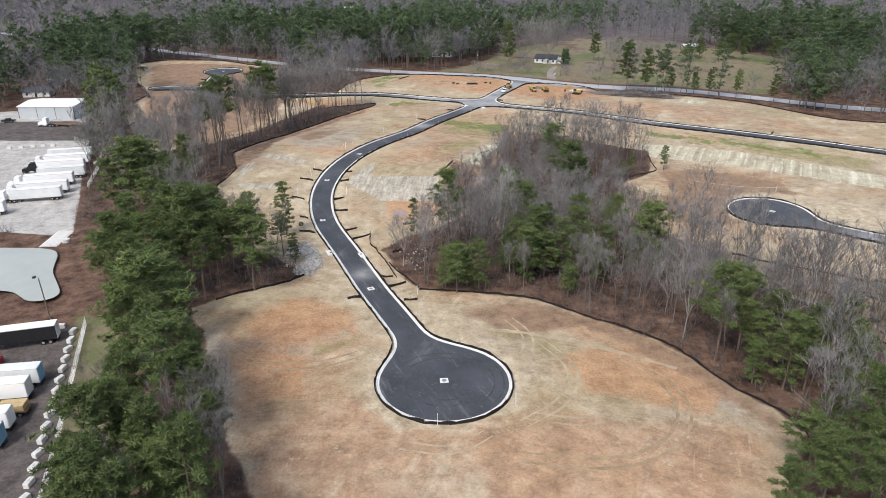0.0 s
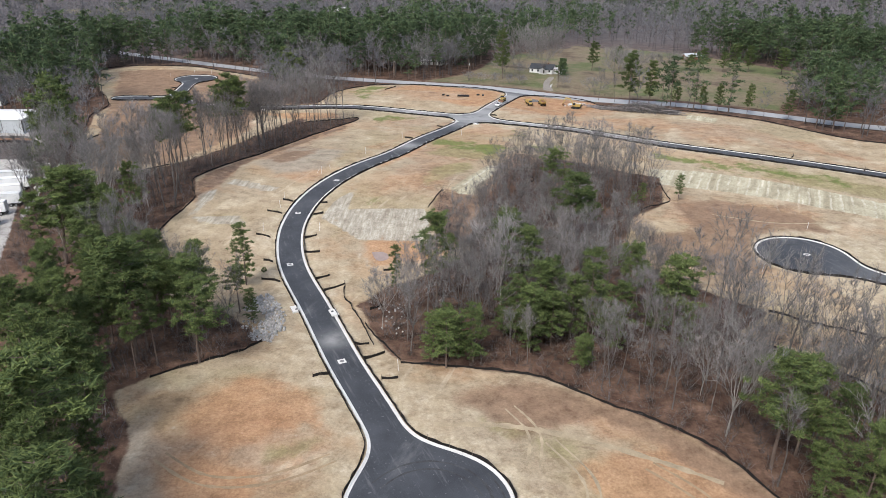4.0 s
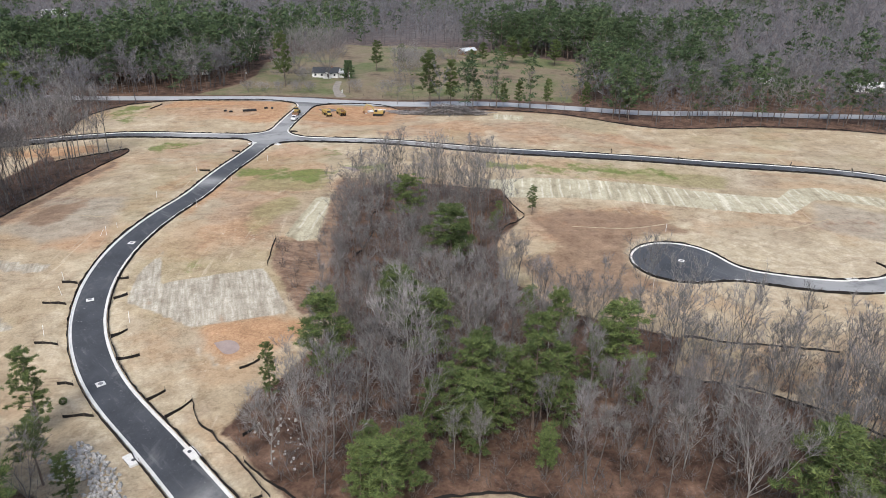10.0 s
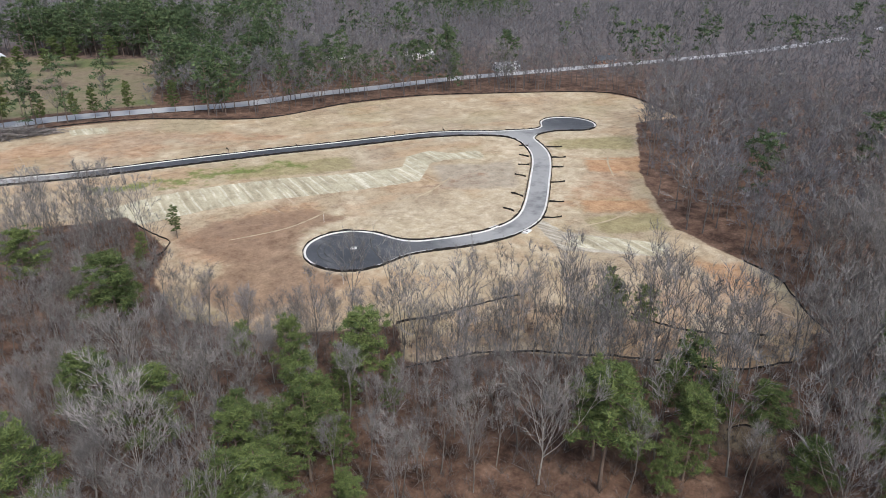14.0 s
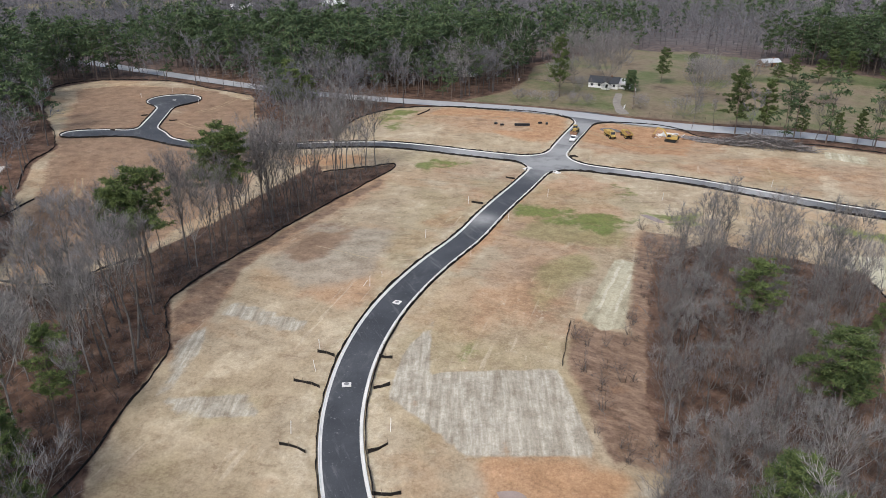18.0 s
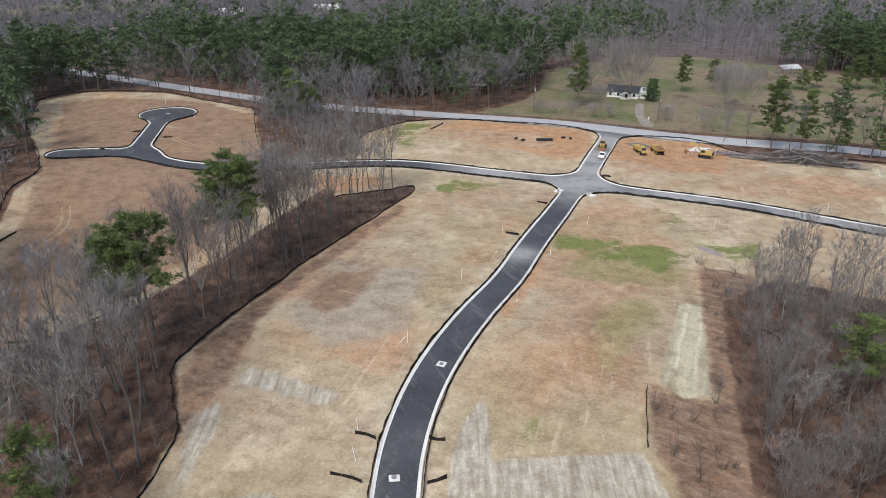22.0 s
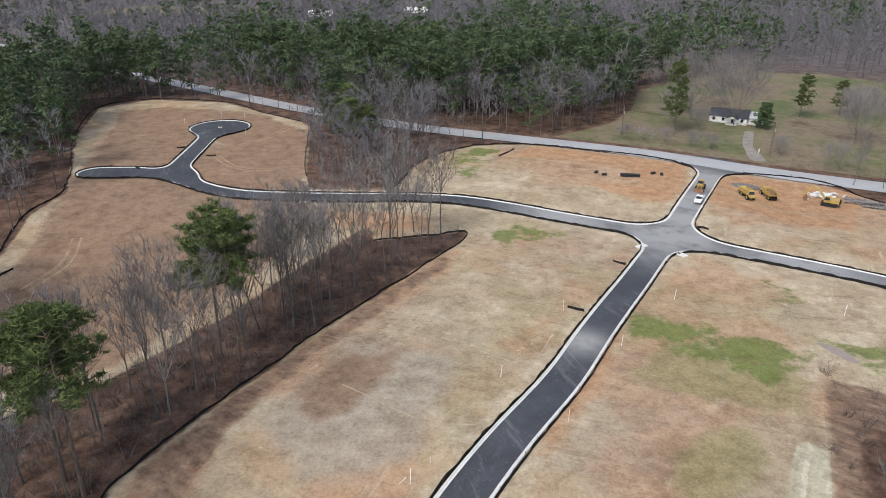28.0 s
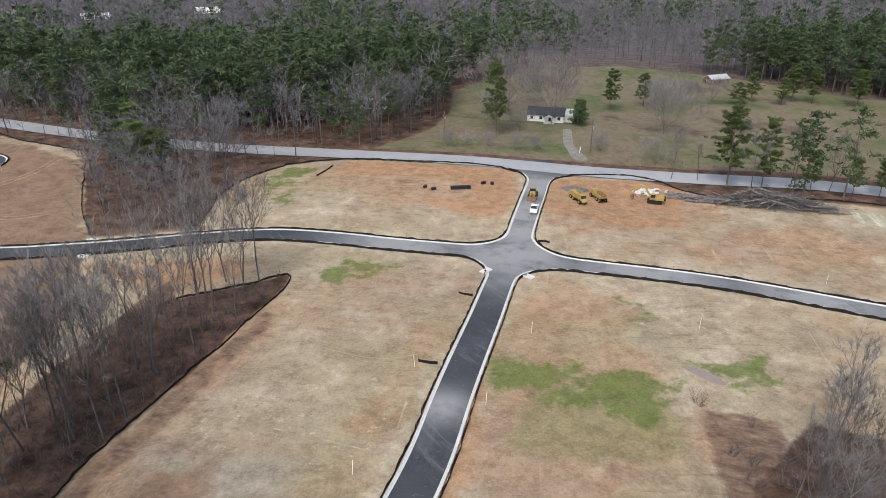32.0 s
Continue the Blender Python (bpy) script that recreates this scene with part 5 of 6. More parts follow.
for pts in ([(-68, 195), (-64, 205), (-61, 220), (-59, 230), (-62, 241), (-63, 247), (-58, 260), (-52, 274), (-45, 291), (-35, 305), (-24, 324), (-15, 339), (-15, 344), (-25, 341), (-38, 339)],
            [(-28, 152), (-34, 147), (-40, 144), (-46, 140)],
            [(-1, 142), (5, 141), (19, 138), (26, 135), (31, 131), (38, 125), (45, 119), (50, 112), (54, 101), (58, 95), (60, 89), (57, 83)],
            [(-13, 177), (-13, 170), (-10, 162), (-6, 149)], [(-8, 158), (-7, 155), (-4, 149), (-1, 143)],
            [(137, 362), (171, 340), (199, 303), (244, 289), (279, 267), (316, 220), (330, 194), (325, 175), (296, 147)],
            [(-128, 330), (-133, 352), (-131, 367), (-144, 398), (-162, 436), (-177, 487), (-160, 505), (-124, 499), (-101, 477), (-78, 459)],
            [(-75, 451), (-68, 406), (-62, 380)], [(-36, 379), (-31, 401), (-23, 416), (-11, 426)], [(-11, 427), (7, 428), (25, 422), (53, 409), (60, 401)],
            [(77, 397), (96, 397), (106, 389), (107, 382), (118, 369), (138, 360)], [(90, 250), (87, 233), (78, 229), (70, 221)],
            [(82, 162), (90, 156), (107, 145)], [(112, 121), (111, 109), (117, 94)], [(69, 152), (77, 145), (83, 139), (93, 119), (99, 99), (108, 89)],
            [(152, 103), (146, 94), (136, 89), (124, 83)], [(79, 97), (83, 95), (81, 92)], [(14, 232), (9, 219)], [(44, 249), (47, 246), (41, 239), (39, 231), (35, 224), (29, 217)], [(-2, 412), (4, 421)],
            [(-120, 322), (-124, 300), (-112, 282)], [(-106, 268), (-92, 264), (-80, 278)]):
    silt_fence(pts)
for back in KERB_BACKS:
    for q in range(0, len(back) - 3, 60):
        silt_fence([tuple(v) for v in back[q:q + 61].tolist()], "black silt fence fabric stapled to stakes along the kerb", 0.56, 4.0)
WINGS = [(-30, 225, -33, 226.5), (-32.2, 217, -36.5, 219), (-33.5, 203, -37.5, 205), (-31, 189.5, -33.5, 190.5), (-28, 179, -32.5, 180.5),
         (-22.3, 224.5, -20, 223.5), (-23.4, 216, -20.6, 216.5), (-24.5, 202, -21.5, 203.5), (-24, 194.5, -20, 194), (-20, 180, -16.8, 181.5),
         (-17.6, 174, -13, 177), (-10, 150, -7, 149.5), (-8, 144, -4, 146), (-7, 164, -4.5, 166), (-4, 183, 0, 184.5), (-14, 139.5, -17, 138.5), (-4.6, 137, -1.6, 137)]
WINGS += [(217, 187.5, 215, 190.5), (204, 182, 204.6, 186), (196, 178.6, 194, 182), (184, 175, 184, 179), (166, 168.5, 167, 173), (153, 166, 154, 170),
          (219, 181, 222.5, 176), (208, 175, 211, 170.5), (198, 171, 200, 167.5), (183, 166, 186, 162), (166, 160, 168, 156), (153, 157, 156, 152.5),
          (19.5, 326, 22, 324), (5, 300.5, 8, 299), (49, 347, 46.5, 348.5), (151, 275, 154, 279), (169, 258.5, 172, 262), (204, 239, 208, 241.5), (218, 224, 222, 227)]
WINGS += [(-103.5, 410, -100.5, 411), (-117, 419, -114.5, 420.5), (-121, 393, -119, 392)]
for ax, ay, bx, by in WINGS:
    mx, my = (ax + bx) / 2 + (by - ay) * 0.12, (ay + by) / 2 - (bx - ax) * 0.12
    silt_fence([(ax, ay), (mx, my), (bx, by)], "short curved black silt fence wing beside the kerb", 0.6, 1.4)

# ---- drains and covers in the streets ----
COVER_RIM = plain("cover_frame", (0.70, 0.69, 0.66), 0.9, 0.1, 0.4)
IRON = plain("cast_iron", (0.10, 0.10, 0.105), 0.6, 0.2, 0.3, 0.5)
LID = plain("worn_iron_lid", (0.26, 0.26, 0.26), 0.6, 0.2, 0.3, 0.3)
mh = thing("manhole", "square pale concrete collar round an iron manhole lid", "manhole", "manholes in the street", 2, 105)
part("collar", Solid().box(-0.75, 0.75, -0.75, 0.75, -0.1, 0.075, 0.02), COVER_RIM, mh)
part("lid", Solid().tube((0, 0, 0), (0, 0, 0.1), 0.42, n=14), LID, mh, "round cast iron lid")
for x, y, r in ((-12, 143.5, 20), (-26.8, 188, 15), (-27.8, 217.5, 0), (-18.3, 242, -30), (108, 191, 30), (-111, 450, 0)):
    copy_thing(mh, at(x, y, r))
inlet = thing("kerb_inlet", "white cast concrete storm drain inlet at the kerb", "storm drain", "storm drains", -23.2, 165.3, -71)
part("top_slab", Solid().box(-1.5, 1.5, -0.7, 0.9, -0.2, 0.26, 0.05), COVER_RIM, inlet)
# no hole is cut: a black block gives the shade inside the throat
part("throat", Solid().box(-1.1, 1.1, -0.72, -0.5, 0.02, 0.16, 0.01), BLACK, inlet, "black block painted as the shaded throat opening")
part("lid", Solid().tube((0.4, 0.3, 0.2), (0.4, 0.3, 0.29), 0.32, n=12), IRON, inlet)
for x, y, r in ((-14.6, 163.2, 109), (141, 157.2, 175), (139, 165.8, -20), (28.6, 335.6, -150), (37, 330.8, 120), (-60.5, 376.2, 0), (-61, 367.4, 180), (-37, 374.8, 0)):
    copy_thing(inlet, at(x, y, r))

# ---- survey stakes ----
stake = thing("survey_stake", "thin pale wooden survey stake standing in bare soil", "stake", "survey stakes", 0, 92.6)
part("shaft", Solid().beam((0, 0, -0.3), (0.05, 0, 2.3), 0.07, 0.05), WHITE, stake)
part("ribbon", Solid().box(-0.02, 0.1, -0.04, 0.04, 1.9, 2.15, 0.01), OFF_WHITE, stake)
for x, y, r in ((13.6, 97, 10), (-1.5, 139.6, -8), (-36, 207, 6), (-32.6, 227, -4), (-23.6, 249, 8), (-21, 253, 30), (-21, 206, -12), (-33, 221, 14),
                (-10, 275, 4), (4, 299, -6), (12.5, 286, 3), (-0.6, 263, 0), (-25, 249, 35), (91, 182, 3), (118, 208, 2), (-116, 468, 0), (-106, 467, 2), (-127, 455, 5),
                (-98, 440, 1), (60, 300, 4), (100, 312, 2), (-22, 354, 0), (28, 306, 5)):
    copy_thing(stake, at(x, y, r * 9, 0, 0, r))

# ---- riprap and stream stones ----
rng = np.random.default_rng(4)


def rock_mesh(seed):
    r = np.random.default_rng(seed)
    bm = bmesh.new()
    bmesh.ops.create_icosphere(bm, subdivisions=1, radius=0.5)
    for v in bm.verts:
        v.co = Vector((v.co.x * 1.2, v.co.y * 0.9, v.co.z * 0.75)) * float(r.uniform(0.72, 1.25))
    me = bpy.data.meshes.new("rock")
    bm.to_mesh(me)
    bm.free()
    me.materials.append(ROCK)
    return me


ROCKS = [rock_mesh(s) for s in range(6)]


def rocks(label, outline_, gap, lo, hi, hole=None, lift=0.0):
    xs, ys = [p[0] for p in outline_], [p[1] for p in outline_]
    cx, cy = sum(xs) / len(xs), sum(ys) / len(ys)
    top = thing("riprap", label, "rocks", "", cx, cy)
    z0 = ground_at(cx, cy)
    X, Y = np.meshgrid(np.arange(min(xs), max(xs), gap), np.arange(min(ys), max(ys), gap))
    X, Y = X.ravel() + rng.uniform(-0.4, 0.4, X.size) * gap, Y.ravel() + rng.uniform(-0.4, 0.4, Y.size) * gap
    ok = inside(outline_, X, Y) < rng.uniform(-0.8, 0.5, X.size)
    if hole:
        ok &= np.hypot(X - hole[0], Y - hole[1]) > hole[2]
    pick = rng.permutation(np.nonzero(ok)[0])[:300]
    X, Y = X[pick], Y[pick]
    for x, y, z in zip(X, Y, height(X, Y)):
        o = new("rock", ROCKS[int(rng.integers(6))])
        o.parent = top
        o.location = (x - cx, y - cy, z - z0 + lift + rng.uniform(-0.05, 0.25))
        o.rotation_euler = tuple(rng.uniform(0, 6.28, 3))
        s = float(rng.uniform(lo, hi))
        o.scale = (s, s, s)


rocks("bed of grey granite riprap below the culvert", [(-34, 171), (-29.5, 173), (-25, 164), (-24.2, 156), (-26.6, 152), (-30, 152), (-31, 155.5), (-29, 160), (-30, 164), (-34, 165)], 0.64, 0.6, 1.1)
rocks("scattered grey stones in a muddy basin", [(-33, 162.5), (-30.5, 162), (-30, 157), (-33, 156.5)], 1.0, 0.5, 0.9)
rocks("loose grey stones along the stream", [(-5, 167), (1, 166), (2, 158), (-1, 152), (-5, 156)], 1.5, 0.35, 0.7)


def pool(name, label, outline_, mat, lift, category="water", kind="structure"):
    """A level sheet of water with a wavering shore."""
    ring = even(curve(list(outline_) + [outline_[0]], 1.0), 0.8)
    z = float(np.min(height(ring[:, 0], ring[:, 1]))) + lift
    n = len(ring)
    c = ring.mean(0)
    inner = c + (ring - c) * 0.5
    verts = [(*p, z) for p in ring] + [(*p, z) for p in inner] + [(*c, z)]
    faces = [(i, (i + 1) % n, n + (i + 1) % n, n + i) for i in range(n)] + [(n + i, n + (i + 1) % n, 2 * n) for i in range(n)]
    return tagged(link(name, verts, faces, mat), label, category, kind=kind)


def draped(name, label, outline_, mat, lift, category):
    """A thin sheet that follows the ground."""
    ring = even(curve(list(outline_) + [outline_[0]], 1.0), 0.7)
    c = ring.mean(0)
    rings = [c + (ring - c) * k for k in (1.0, 0.75, 0.5, 0.25)]
    n, p = len(ring), np.vstack(rings + [c[None]])
    faces = [(r * n + i, r * n + (i + 1) % n, (r + 1) * n + (i + 1) % n, (r + 1) * n + i) for r in range(3) for i in range(n)]
    faces += [(3 * n + i, 3 * n + (i + 1) % n, 4 * n) for i in range(n)]
    return tagged(link(name, np.c_[p, height(p[:, 0], p[:, 1]) + lift], faces, mat), label, category, kind="structure")


draped("puddle", "shallow reddish puddle in the basin below the slope", [(-7, 193), (-3.5, 193), (-2.5, 189), (-5.5, 188)], MUD, 0.05, "puddle")
draped("puddle", "grey puddle lying in wet grass", [(49, 289), (51.5, 288.5), (54, 283), (53, 281.6), (50.6, 285)], MUD, 0.05, "puddle")
pool("pond", "milky grey settling pond beside the yard", [(-120, 174), (-105, 173), (-93, 170), (-88, 157), (-81, 144), (-86, 141), (-94, 147), (-110, 146), (-124, 150)], WATER, 0.95)
draped("driveway", "pale gravel driveway to the white house", [(96, 446), (99, 445), (93, 430), (90.5, 421), (91, 412), (85.5, 412), (87, 421), (89.5, 431)], GRAVEL, 0.06, "driveway")


# ---- machines and vehicles ----
def wheels(top, spots, r, w, rim=STEEL):
    for x, y in spots:
        k = part("wheel", Solid().tube((x, y - w / 2, r), (x, y + w / 2, r), r, n=14), TYRE, top)
        part("rim", Solid().tube((x, y - w / 2 - 0.02, r), (x, y + w / 2 + 0.02, r), r * 0.55, n=10), rim, k)


def semi_trailer(label, mat, x, y, rz, length=14.6, door=OFF_WHITE):
    t = thing("semi_trailer", label, "trailer", "parked trailers", x, y, rz)
    s = Solid().box(-length / 2, length / 2, -1.3, 1.3, 1.15, 4.1, 0.06)
    part("body", s, mat, t)
    part("roof_rail", Solid().box(-length / 2 - 0.02, length / 2 + 0.02, -1.34, 1.34, 3.98, 4.06, 0.01), STEEL, t)
    for q in (-0.63, 0.63):
        part("rear_door", Solid().box(length / 2 + 0.01, length / 2 + 0.07, q - 0.6, q + 0.6, 1.2, 3.95, 0.01), door, t)
    part("chassis", Solid().box(-length / 2 + 1, length / 2, -0.5, 0.5, 0.8, 1.15, 0.02), BLACK, t)
    part("bumper", Solid().box(length / 2 - 0.1, length / 2 + 0.05, -1.1, 1.1, 0.45, 0.6, 0.01), BLACK, t)
    for q in (-0.8, 0.8):
        part("landing_leg", Solid().beam((-length / 2 + 3, q, 0), (-length / 2 + 3, q, 1.2), 0.14, 0.14), BLACK, t)
    wheels(t, [(a, q) for a in (length / 2 - 1.4, length / 2 - 2.7) for q in (-0.95, 0.95)], 0.5, 0.55)
    return t


def semi_truck(label, mat, x, y, rz):
    t = thing("semi_truck", label, "truck", "parked trucks", x, y, rz)
    part("cab", Solid().slab([(-1.2, 1.0), (1.0, 1.0), (1.0, 2.1), (0.55, 2.9), (0.2, 3.7), (-1.2, 3.75)], -1.2, 1.2), mat, t)
    part("hood", Solid().slab([(1.0, 0.9), (2.9, 0.9), (2.9, 1.7), (2.6, 1.95), (1.0, 2.15)], -0.95, 0.95), mat, t)
    part("windshield", Solid().slab([(1.02, 2.2), (1.04, 2.25), (0.66, 2.9), (0.6, 2.88)], -1.05, 1.05), GLASS, t)
    part("bumper", Solid().box(2.85, 3.1, -1.2, 1.2, 0.45, 0.85, 0.04), STEEL, t)
    part("chassis", Solid().box(-4.2, 2.8, -0.45, 0.45, 0.7, 1.0, 0.03), BLACK, t)
    for q in (-1.05, 1.05):
        part("fuel_tank", Solid().tube((-1.0, q, 0.75), (0.5, q, 0.75), 0.3, n=10), STEEL, t)
        part("fender", Solid().box(1.4, 2.7, q - 0.2, q + 0.2, 0.95, 1.25, 0.1), mat, t)
    wheels(t, [(2.0, -1.05), (2.0, 1.05), (-2.4, -0.95), (-2.4, 0.95), (-3.6, -0.95), (-3.6, 0.95)], 0.5, 0.4)
    return t


def pickup(label, mat, x, y, rz):
    t = thing("pickup_truck", label, "pickup truck", "pickup trucks", x, y, rz)
    part("body", Solid().slab([(-2.8, 0.5), (2.7, 0.5), (2.8, 0.8), (2.75, 1.1), (1.3, 1.2), (-2.8, 1.2)], -0.97, 0.97), mat, t)
    part("cab", Solid().slab([(-0.9, 1.18), (1.35, 1.18), (0.65, 1.85), (-0.75, 1.88)], -0.85, 0.85), mat, t)
    part("windshield", Solid().slab([(1.28, 1.24), (1.32, 1.24), (0.72, 1.82), (0.66, 1.8)], -0.78, 0.78), GLASS, t)
    part("rear_window", Solid().slab([(-0.93, 1.25), (-0.88, 1.25), (-0.76, 1.8), (-0.8, 1.8)], -0.7, 0.7), GLASS, t)
    for q in (-0.87, 0.86):
        part("side_window", Solid().slab([(-0.8, 1.28), (1.05, 1.28), (0.6, 1.76), (-0.7, 1.78)], q, q + 0.02), GLASS, t)
    part("bed_floor", Solid().box(-2.7, -1.0, -0.75, 0.75, 1.16, 1.215, 0.01), BLACK, t)
    part("bumper", Solid().box(2.7, 2.9, -0.9, 0.9, 0.45, 0.7, 0.03), STEEL, t)
    wheels(t, [(1.75, -0.85), (1.75, 0.85), (-1.75, -0.85), (-1.75, 0.85)], 0.39, 0.26)
    return t


def dump_truck(label, x, y, rz, load):
    t = thing("dump_truck", label, "dump truck", "earth movers", x, y, rz)
    part("cab", Solid().slab([(2.2, 1.2), (4.2, 1.2), (4.3, 2.0), (3.9, 3.2), (2.4, 3.25)], -1.1, 1.1), YELLOW, t)
    part("hood", Solid().slab([(4.1, 1.1), (5.4, 1.1), (5.3, 1.8), (4.2, 2.1)], -0.95, 0.95), YELLOW, t)
    part("windshield", Solid().slab([(4.28, 2.05), (4.34, 2.05), (3.98, 3.1), (3.92, 3.1)], -0.95, 0.95), GLASS, t)
    part("bed", Solid().slab([(-4.6, 2.3), (-3.2, 1.5), (1.9, 1.5), (2.1, 3.3), (1.9, 3.3), (1.6, 2.0), (-3.0, 2.0), (-4.6, 2.6)], -1.45, 1.45), YELLOW, t)
    for q in (-1.5, 1.36):
        part("bed_side", Solid().slab([(-4.4, 2.3), (-3.0, 1.6), (2.0, 1.6), (2.1, 3.25), (-3.0, 3.0)], q, q + 0.14), YELLOW, t)
    if load:
        part("load", Solid().box(-3.0, 1.7, -1.3, 1.3, 2.0, 2.9, 0.5), BROWN_FIELD, t, "heap of brown soil")
    part("chassis", Solid().box(-3.6, 5.0, -0.5, 0.5, 0.9, 1.4, 0.04), BLACK, t)
    wheels(t, [(3.6, -1.15), (3.6, 1.15), (-0.9, -1.15), (-0.9, 1.15), (-2.8, -1.15), (-2.8, 1.15)], 0.85, 0.6, YELLOW)
    t.scale = (0.82, 0.82, 0.82)
    return t


def excavator(label, x, y, rz, paint, s=1.0):
    t = thing("excavator", label, "excavator", "earth movers", x, y, rz)
    for q in (-1.2, 1.2):
        part("track", Solid().slab([(-2.2, 0.35), (-1.8, 0.02), (1.8, 0.02), (2.2, 0.35), (2.1, 0.8), (1.7, 0.95), (-1.7, 0.95), (-2.1, 0.8)], q - 0.32, q + 0.32), TYRE, t)
    part("turntable", Solid().tube((0, 0, 0.85), (0, 0, 1.2), 0.8, n=14), BLACK, t)
    part("house", Solid().box(-2.6, 1.2, -1.35, 1.35, 1.2, 2.3, 0.12), paint, t)
    part("counterweight", Solid().box(-3.0, -2.4, -1.3, 1.3, 1.2, 2.2, 0.2), BLACK, t)
    cab = part("cab", Solid().slab([(-0.2, 1.2), (1.5, 1.2), (1.55, 2.2), (1.2, 3.0), (-0.2, 3.0)], 0.35, 1.35), paint, t)
    part("window", Solid().slab([(0.0, 2.0), (1.45, 2.0), (1.15, 2.85), (0.0, 2.85)], 1.34, 1.37), GLASS, cab)
    part("boom", Solid().slab([(1.0, 1.6), (1.3, 1.3), (3.2, 4.2), (5.4, 4.7), (5.3, 5.1), (3.0, 4.8)], -0.28, 0.28), paint, t)
    part("stick", Solid().slab([(5.0, 5.3), (5.5, 5.2), (6.9, 2.2), (6.6, 2.0)], -0.2, 0.2), paint, t)
    part("bucket", Solid().slab([(6.4, 2.2), (7.0, 2.1), (7.2, 1.3), (6.4, 0.7), (5.9, 1.1)], -0.55, 0.55), BROWN_FIELD, t)
    part("hydraulic_ram", Solid().tube((1.4, 0.0, 1.9), (3.4, 0.0, 3.9), 0.09, n=8), STEEL, t)
    part("hydraulic_ram", Solid().tube((3.4, 0, 5.0), (5.2, 0, 5.4), 0.08, n=8), STEEL, t)
    t.scale = (s, s, s)
    return t


def loader(label, x, y, rz):
    t = thing("wheel_loader", label, "loader", "earth movers", x, y, rz)
    part("body", Solid().slab([(-3.0, 0.8), (0.2, 0.8), (0.2, 1.6), (-2.8, 1.9)], -0.9, 0.9), YELLOW, t)
    cab = part("cab", Solid().slab([(-0.8, 1.5), (0.6, 1.5), (0.5, 3.2), (-0.7, 3.2)], -0.75, 0.75), YELLOW, t)
    part("window", Solid().box(-0.65, 0.56, -0.78, 0.78, 2.1, 3.0, 0.02), GLASS, cab)
    for q in (-0.6, 0.6):
        part("lift_arm", Solid().slab([(0.2, 1.5), (0.4, 1.8), (2.6, 0.9), (2.5, 0.6)], q - 0.12, q + 0.12), YELLOW, t)
    part("bucket", Solid().slab([(2.4, 0.2), (3.4, 0.1), (2.8, 0.5), (2.6, 1.2), (2.4, 1.2)], -1.3, 1.3), BROWN_FIELD, t)
    wheels(t, [(1.4, -1.0), (1.4, 1.0), (-1.7, -1.0), (-1.7, 1.0)], 0.75, 0.55, YELLOW)
    return t


loader("yellow wheel loader parked on the new street", 56.5, 377.6, -118)
pickup("white pickup parked behind a yellow loader", WHITE, 53, 367.5, -118)
dump_truck("yellow articulated dump truck facing the street", 69.5, 375, -88, False)
dump_truck("yellow articulated dump truck loaded with soil", 76.5, 375.5, 92, True)
excavator("yellow excavator with lowered boom beside rubble", 93, 372, 148, YELLOW)
for k, (x, y, w) in enumerate(((-117, 213.4, 1), (-117.5, 219.5, 1), (-119, 227.5, 1), (-118, 234.5, 0), (-121, 242, 1), (-122, 249, 1), (-124, 256.5, 0), (-128, 201, 0))):
    semi_trailer("long white box trailer parked in the gravel yard", WHITE if k % 3 else OFF_WHITE, x, y, 9)
    if w:
        semi_truck("white tractor unit coupled to a trailer", WHITE if k != 4 else BLACK, x - 9.6, y - 1.55, 189)
semi_trailer("black sided container trailer with white roof", BLACK, -79.5, 124.6, 11, 12.5)
part("roof", Solid().box(-6.25, 6.25, -1.31, 1.31, 4.09, 4.16, 0.02), WHITE, bpy.data.objects[[o.name for o in scene.objects if o.name.startswith("semi_trailer")][-1]])
semi_trailer("white box trailer with pale blue end doors", OFF_WHITE, -77.4, 110.6, 4, 14.6, BLUE)
semi_trailer("white box trailer standing on dark gravel", WHITE, -77.6, 106.4, 4)
semi_trailer("white box trailer standing on dark gravel", WHITE, -76.6, 98.0, 4, 14.6, WHITE)
semi_trailer("white box trailer standing on dark gravel", OFF_WHITE, -75.9, 93.6, 4, 14.6, BLUE)
flat = thing("flatbed_trailer", "flatbed trailer stacked with sawn timber", "trailer", "parked trailers", -75.6, 102.2, 4)
part("deck", Solid().box(-7, 7, -1.25, 1.25, 1.0, 1.25, 0.03), BROWN_FIELD, flat)
for q in (-0.62, 0.62):
    for a in (-4.5, 0, 4.5):
        part("timber_bundle", Solid().box(a - 2.1, a + 2.1, q - 0.58, q + 0.58, 1.25, 2.3, 0.03), WOOD, flat, "bundle of sawn boards")
wheels(flat, [(5.8, -0.95), (5.8, 0.95), (4.6, -0.95), (4.6, 0.95)], 0.5, 0.5)
bin_ = thing("waste_skip", "open red steel skip full of pale scrap", "skip", "", -84, 117.6, 8)
part("floor", Solid().box(-3.2, 3.2, -1.2, 1.2, 0.1, 0.25, 0.03), RED_PAINT, bin_)
for q in (-1.2, 1.1):
    part("side", Solid().box(-3.2, 3.2, q, q + 0.1, 0.2, 1.5, 0.02), RED_PAINT, bin_)
for a in (-3.2, 3.1):
    part("end", Solid().box(a, a + 0.1, -1.1, 1.1, 0.2, 1.5, 0.02), RED_PAINT, bin_)
for i in range(9):
    part("scrap", Solid().beam((-2.8 + i * 0.6, -0.9, 0.9 + 0.08 * (i % 3)), (-2.4 + i * 0.62, 0.9, 1.55 - 0.1 * (i % 2)), 0.5, 0.12), OFF_WHITE, bin_)
